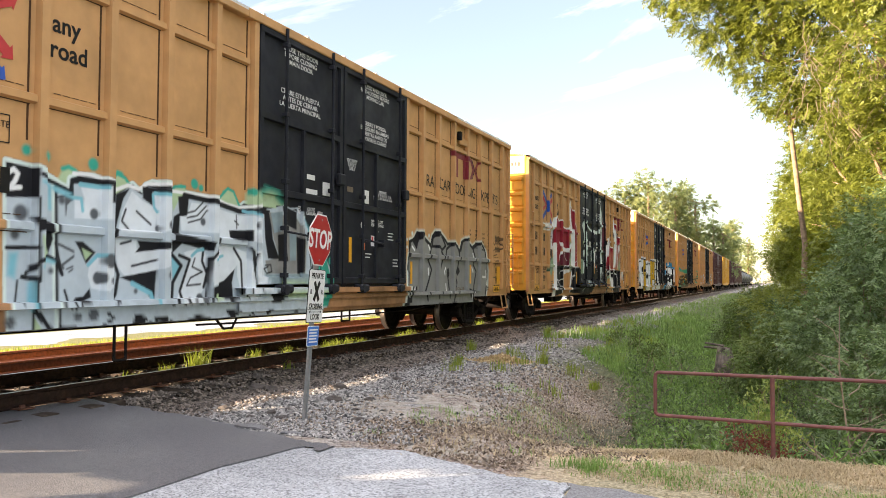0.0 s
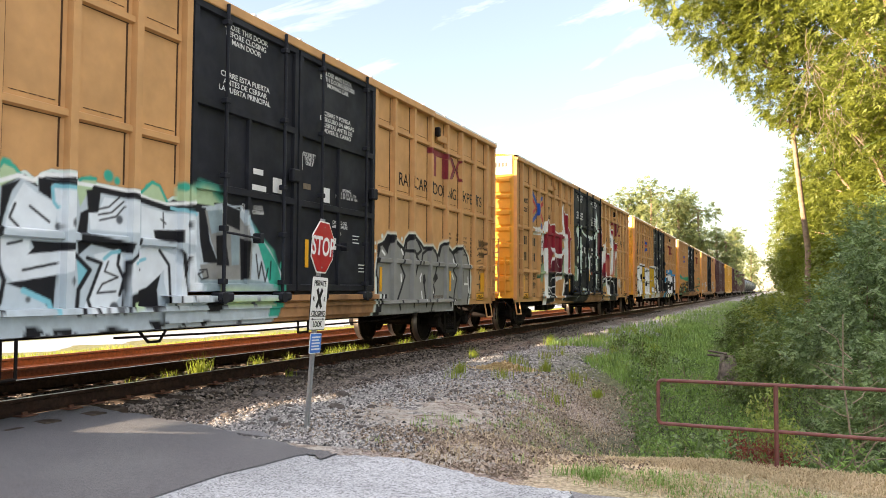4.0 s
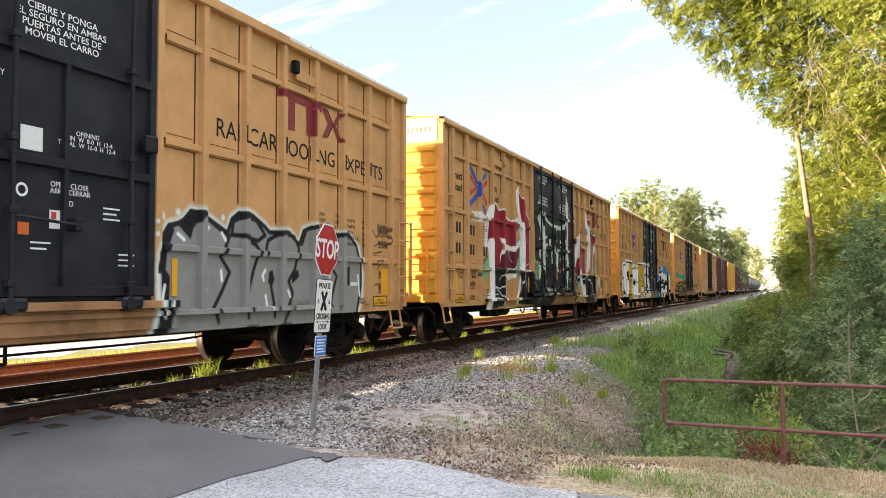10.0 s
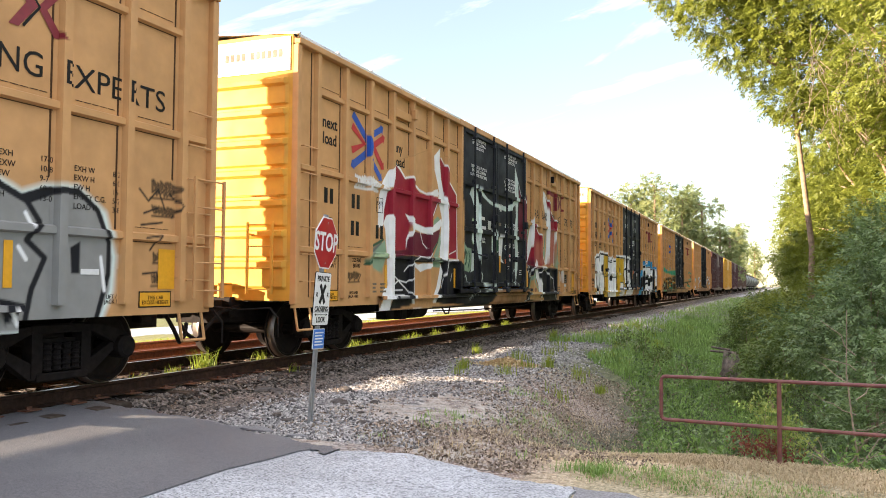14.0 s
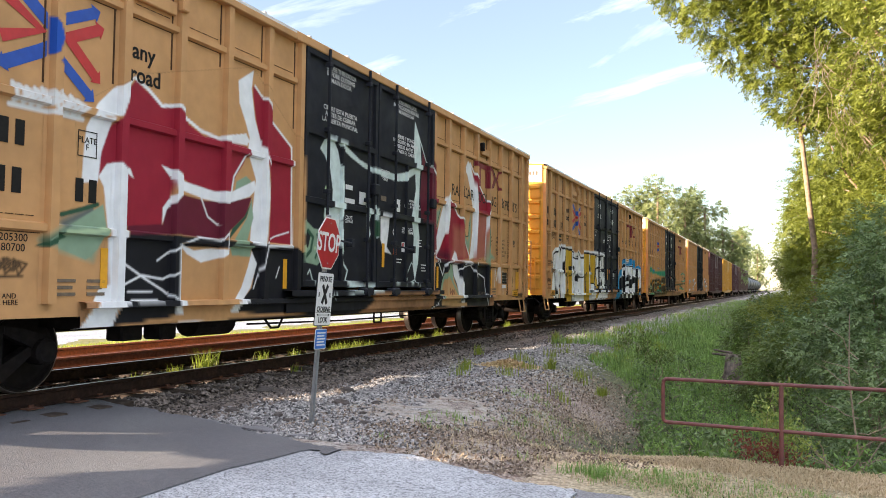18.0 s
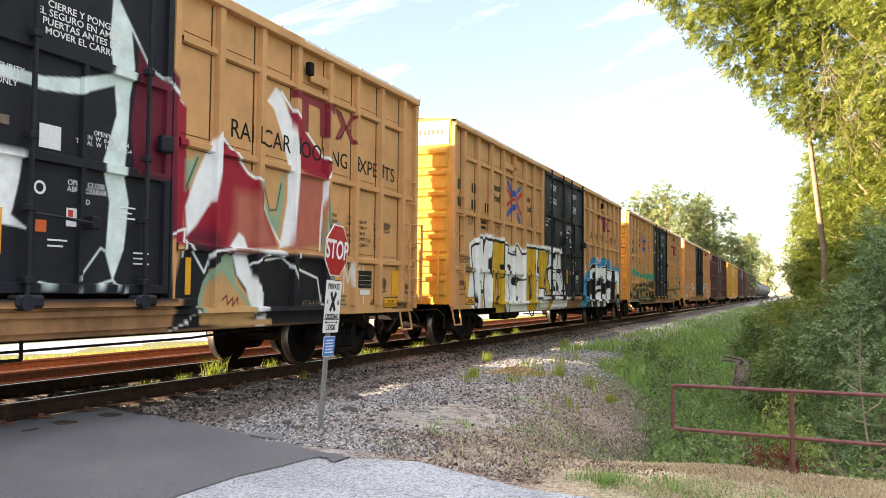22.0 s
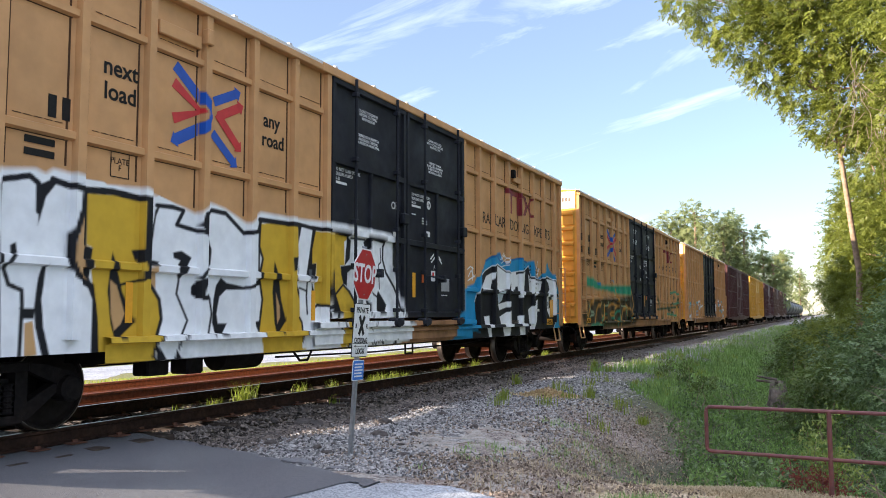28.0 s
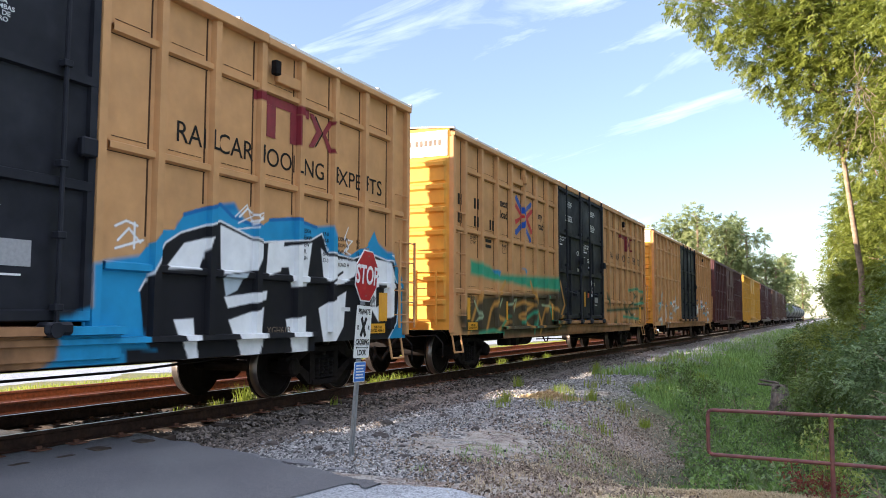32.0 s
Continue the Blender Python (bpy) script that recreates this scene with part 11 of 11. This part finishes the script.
def blades(name, places, height, width, r, material, lean=0.35):
    """Grass blades: narrow bent triangles in two joints."""
    n = len(places)
    a = r.uniform(0, math.tau, n)
    d = np.stack([np.cos(a), np.sin(a), np.zeros(n)], 1)
    side = np.stack([-np.sin(a), np.cos(a), np.zeros(n)], 1)
    h = height * r.uniform(0.45, 1.2, (n, 1))
    w = width * r.uniform(0.6, 1.2, (n, 1))
    k = lean * r.uniform(0.1, 1.6, (n, 1))
    up = np.array([[0, 0, 1.0]])
    mid, tip = places + up * h * 0.6 + d * h * k * 0.35, places + up * h * (1 - 0.25 * k) + d * h * k
    v = np.stack([places - side * w, places + side * w, mid + side * w * 0.8, mid - side * w * 0.8, tip], 1).reshape(-1, 3)
    i = np.arange(n)[:, None] * 5
    f = np.concatenate([i + np.array([[0, 1, 2]]), i + np.array([[0, 2, 3]]), i + np.array([[3, 2, 4]])])
    return quick_mesh(name, v, f, material)


def on_ground(x, y):
    return np.stack([x, y, ground_height(x, y)], 1)


def tufts(spots, r, per, spread):
    """Blade feet gathered in tufts."""
    s = np.repeat(spots, per, 0) + r.normal(size=(len(spots) * per, 2)) * spread
    return on_ground(s[:, 0], s[:, 1])


def build_grass():
    r = rng(400)

    def sward(name, label, places, h, w, m, lean=0.35):
        tagged(new(name, blades(name, places, h, w, r, m, lean)), label, "grass", kind="stuff")

    n = 70000
    x, y = r.uniform(-4.3, 0.2, n), 10.5 + 32 * r.uniform(0, 1, n) ** 1.4
    keep = (x > -3.5 + 0.9 * np.sin(y * 0.9) * 0.5 - 0.03 * (y - 12)) & ~((y < 15.5) & (x < -2.4)) & (y > 13 - x * 1.2)
    lump = 0.5 + 0.5 * np.sin(x * 2.9 + np.sin(y * 1.1) * 2) * np.sin(y * 1.6 + np.sin(x * 1.7) * 2)
    keep &= r.uniform(0, 1, n) < 0.15 + 0.85 * lump
    sward("meadow_grass", "fresh green grass in the shallow ditch", on_ground(x[keep], y[keep]), 0.17, 0.008, GRASS, 0.7)
    keep &= lump > 0.62
    sward("meadow_stalks", "tall darker weeds standing in the grass", on_ground(x[keep][::3] + 0.1, y[keep][::3]), 0.32, 0.010, LEAF_DITCH, 0.45)
    n = 15000
    x, y = r.uniform(-6.0, 0.8, n), 22 + 95 * r.uniform(0, 1, n) ** 1.5
    keep = x > -5.6 + 0.5 * np.sin(y * 0.5) + r.normal(0, 0.3, n)
    sward("far_grass", "rough green grass along the track bed further off", on_ground(x[keep], y[keep]), 0.26, 0.012, GRASS, 0.6)
    spots = np.stack([r.uniform(-5.6, -3.0, 46), r.uniform(13, 34, 46)], 1)
    sward("bank_grass", "scattered green grass tufts on the gravel bank", tufts(spots, r, 34, 0.10), 0.24, 0.006, GRASS_TRACK)
    spots = np.stack([r.uniform(-1.5, 1.6, 420), r.uniform(0.0, 1.0, 420)], 1)
    spots[:, 1] = 7.55 - 0.42 * (spots[:, 0] + 0.7) * 0.9 + spots[:, 1] * (0.55 + 0.25 * (spots[:, 0] + 1.0))
    spots = spots[spots[:, 1] < 8.15]
    sward("dry_grass", "strip of dry straw-coloured grass along the bank", tufts(spots, r, 24, 0.09), 0.05, 0.0045, STRAW, 1.4)
    spots = np.stack([r.uniform(-1.6, 1.6, 260), r.uniform(6.35, 7.35, 260)], 1)
    spots = spots[(spots[:, 1] > 6.45 - 0.2 * spots[:, 0] * 0.6) & (spots[:, 1] < 7.3 - 0.3 * (spots[:, 0] + 0.7))]
    sward("verge_grass", "short green verge grass beside the asphalt", tufts(spots, r, 13, 0.07), 0.05, 0.004, GRASS, 1.0)
    sward("verge_straw", "dry blades among the verge grass", tufts(spots, r, 16, 0.10), 0.05, 0.0045, STRAW, 1.4)
    spots = np.stack([r.uniform(-1.75, -0.85, 13), r.uniform(6.8, 7.15, 13)], 1)
    sward("verge_tuft", "taller green grass tufts on the verge", tufts(spots, r, 24, 0.055), 0.11, 0.004, GRASS, 0.9)
    spots = np.stack([r.uniform(-4.0, -1.5, 150), 7.0 + 7.0 * r.uniform(0, 1, 150) ** 0.7], 1)
    spots = spots[np.sin(spots[:, 0] * 2.1 + 1) * np.sin(spots[:, 1] * 1.3) > -0.1]
    sward("sparse_grass", "sparse thin grass in the leaf litter", tufts(spots, r, 14, 0.08), 0.09, 0.004, GRASS, 0.9)
    spots = np.stack([r.uniform(-3.4, -1.4, 110), r.uniform(7.0, 13, 110)], 1)
    sward("dead_grass", "flattened dead grass in the leaf litter", tufts(spots, r, 14, 0.12), 0.08, 0.005, STRAW, 1.4)
    # bright tufts that grow between the rails
    for x, y, h, k in ((-8.11, 8.77, 0.20, 26), (-8.09, 9.48, 0.22, 34), (-8.10, 10.17, 0.36, 80), (-8.15, 11.71, 0.25, 46), (-7.95, 11.62, 0.14, 14), (-8.0, 12.49, 0.24, 44), (-8.12, 14.1, 0.24, 60), (-8.12, 14.5, 0.26, 60), (-8.09, 14.9, 0.26, 60),
                       (-8.06, 15.4, 0.24, 50), (-7.98, 17.2, 0.26, 60), (-8.1, 18.0, 0.25, 50), (-8.15, 19.4, 0.26, 70), (-8.1, 21.0, 0.26, 60), (-8.0, 22.8, 0.26, 70), (-8.1, 25.0, 0.28, 80), (-7.3, 11.4, 0.16, 14), (-5.52, 14.48, 0.22, 50), (-4.19, 15.66, 0.26, 60), (-3.03, 14.86, 0.16, 60), (-5.9, 22.6, 0.3, 80), (-6.4, 17.6, 0.25, 40), (-8.05, 7.9, 0.14, 16)):
        k, h = int(k * 1.5), h * 1.15
        foot = np.stack([r.normal(x, 0.05, k), r.normal(y, 0.10, k), np.full(k, gz(x, y))], 1)
        tagged(new("grass_tuft", blades("grass_tuft", foot, h, 0.006, r, GRASS_TRACK, 0.45)), "bright green grass tuft between ballast stones", "grass tuft", "grass tufts along the rails", "stuff")
    n = 16000
    x, y = r.uniform(-17.4, -13.2, n), 6 + 60 * r.uniform(0, 1, n) ** 1.5
    sward("field_grass", "sunlit mown grass beyond the tracks", on_ground(x, y), 0.12, 0.008, GRASS_TRACK)


def scatter(name, label, x, y, size, r, material, flat=0.7, lift=0.2):
    """Small angular stones: squashed random octahedra, all in one mesh."""
    n = len(x)
    base = np.array([[1, 0, 0], [0, 1, 0], [-1, 0, 0], [0, -1, 0], [0, 0, 1], [0, 0, -1]], float)
    f0 = np.array([[0, 1, 4], [1, 2, 4], [2, 3, 4], [3, 0, 4], [1, 0, 5], [2, 1, 5], [3, 2, 5], [0, 3, 5]])
    v = base[None] * r.uniform(0.55, 1.25, (n, 6, 1)) + r.normal(size=(n, 6, 3)) * 0.16
    v *= (size * r.uniform(0.5, 1.5, (n, 1, 1))) * np.array([1, 1, flat])
    a = r.uniform(0, math.tau, n)
    c, s = np.cos(a)[:, None], np.sin(a)[:, None]
    v = np.stack([v[..., 0] * c - v[..., 1] * s, v[..., 0] * s + v[..., 1] * c, v[..., 2]], -1)
    v += (on_ground(x, y) + np.array([0, 0, size * lift]))[:, None]
    f = (np.arange(n)[:, None, None] * 6 + f0[None]).reshape(-1, 3)
    tagged(new(name, quick_mesh(name, v.reshape(-1, 3), f, material)), label, "gravel", kind="stuff")


def build_gravel():
    r = rng(500)
    n = 42000
    x, y = r.uniform(-7.6, -3.2, n), 7.2 + 26 * r.uniform(0, 1, n) ** 1.9
    keep = (y > 7.75 - 0.19 * (x + 7.5) * 1.3) & (r.uniform(0, 1, n) < np.clip((-x - 2.6) / 2.4, 0.05, 1))
    keep &= ((x + 4.2) * 0.8) ** 2 + ((y - 9.8) * 0.6) ** 2 > 0.6 * r.uniform(0.3, 1.2, n)
    grimy = x + r.normal(0, 0.25, n) < -6.25
    scatter("ballast_gravel", "loose grey crushed stone beside the rails", x[keep & ~grimy], y[keep & ~grimy], 0.021, r, STONE)
    scatter("grimy_gravel", "dark oily crushed stone along the rail", x[keep & grimy], y[keep & grimy], 0.026, r, DARK_STONE)
    n = 9000
    x, y = r.uniform(-13.2, -7.0, n), 6.4 + 23 * r.uniform(0, 1, n) ** 1.6
    scatter("track_gravel", "crushed stone between the ties and rails", x, y, 0.03, r, DARK_STONE)
    n = 36000
    x, y = r.uniform(-5.2, -0.9, n), 6.6 + 9.5 * r.uniform(0, 1, n) ** 1.2
    patch = 0.5 + 0.5 * np.sin(x * 2.3 + np.sin(y * 1.9) * 1.6) * np.sin(y * 1.7 + x)
    lo, hi = -3.9 + 0.35 * np.sin(y * 2.1), -1.25 - 0.18 * (y - 8.3)
    keep = (y > 7.0 - 0.3 * (x + 3.5)) & ((x > lo) | (r.uniform(0, 1, n) < 0.25)) & (x < hi + 0.25 * r.normal(size=n)) & (r.uniform(0, 1, n) < 0.3 + 0.7 * patch) & ~((y < 7.3) & (x > -1.9))
    keep &= ((x + 4.0) * 0.9) ** 2 + ((y - 9.8) * 0.6) ** 2 > 0.45 * r.uniform(0.4, 1.2, n)
    p = on_ground(x[keep], y[keep]) + np.array([0, 0, 0.012])
    me = leaf_mesh("leaf_litter", p, 0.048, r, LITTER, 0.0, 0.42)
    tagged(new("leaf_litter", me), "dry brown fallen leaves on the verge", "leaf litter", kind="stuff")
    # a low heap of leaves on the gravel bank, coloured orange-brown like a sun patch
    q = r.normal(size=(900, 2)) * np.array([0.30, 0.26]) + np.array([-5.0, 15.5])
    p = on_ground(q[:, 0], q[:, 1])
    p[:, 2] += 0.01 + 0.16 * np.exp(-((q[:, 0] + 5.0) ** 2 + (q[:, 1] - 15.5) ** 2) / 0.12) * r.uniform(0, 1, 900)
    tagged(new("leaf_heap", leaf_mesh("leaf_heap", p, 0.07, r, LEAF_DRY, 0.0, 0.45)), "low heap of orange-brown dry leaves on the gravel", "leaf heap", kind="stuff")
    # fallen twigs on the verge
    rnd = random.Random(63)
    for k in range(46):
        x, y = rnd.uniform(-4.2, -1.5), rnd.uniform(7.3, 12.5)
        if x > -1.3 - 0.2 * (y - 8.3):
            continue
        z, a, l = gz(x, y) + 0.015, rnd.uniform(0, math.pi), rnd.uniform(0.06, 0.22)
        tw = part("fallen_twig", limb([Vector((-l * math.cos(a), -l * math.sin(a), 0)), Vector((0.01, 0.015, 0.012)), Vector((l * math.cos(a + 0.2), l * math.sin(a + 0.2), 0.005))], 0.006, 0.003, 5), TWIG, None)
        tw.location = (x, y, z)
        tagged(tw, "thin dry twig lying in the leaf litter", "twig", "fallen twigs on the verge")


# dry leaf with the sun patch's orange put into its colour
LEAF_DRY = shader("sunlit_dry_leaf", (0.40, 0.26, 0.12), 0.8, second=(0.66, 0.52, 0.28), translucent=0.2)
LITTER = shader("dry_fallen_leaf", (0.075, 0.05, 0.034), 0.85, second=(0.50, 0.40, 0.30))
build_wood()
build_bushes()
build_far_trees()
build_grass()
build_gravel()

# ---- the train rolls towards the eye ----
# seconds, and the place along the track of the first car's rear end
TRAVEL = [(0, 21.83), (1, 21.64), (2, 21.33), (3, 20.89), (3.5, 20.62), (5.5, 19.20), (6, 18.78), (7, 17.89), (8, 16.91), (9, 15.78), (10, 14.54), (11, 13.23), (12, 11.83), (13, 10.32), (14, 8.68), (14.5, 7.84), (16.5, 4.54), (17, 3.61), (18, 1.68), (19, -0.34), (20, -2.37), (21, -4.42), (22, -6.50), (23, -8.62), (24, -10.76), (25, -12.96), (25.5, -14.07), (27.5, -18.49), (28, -19.65), (29, -22.00), (30, -24.38), (31, -26.79), (32, -29.21)]


def travel(t):
    return float(np.interp(t, [a for a, b in TRAVEL], [b for a, b in TRAVEL]))


def motions():
    for thing, start in TRAIN:
        walk(thing, [(t, pose(TRACK_X, start + s, 0)) for t, s in TRAVEL])
    for wheelset in WHEELSETS:
        x, y, z = wheelset.location
        walk(wheelset, [(k * 0.2, pose(x, y, z) @ Matrix.Rotation((travel(0) - travel(k * 0.2)) / 0.457, 4, "X")) for k in range(161)])


motions()
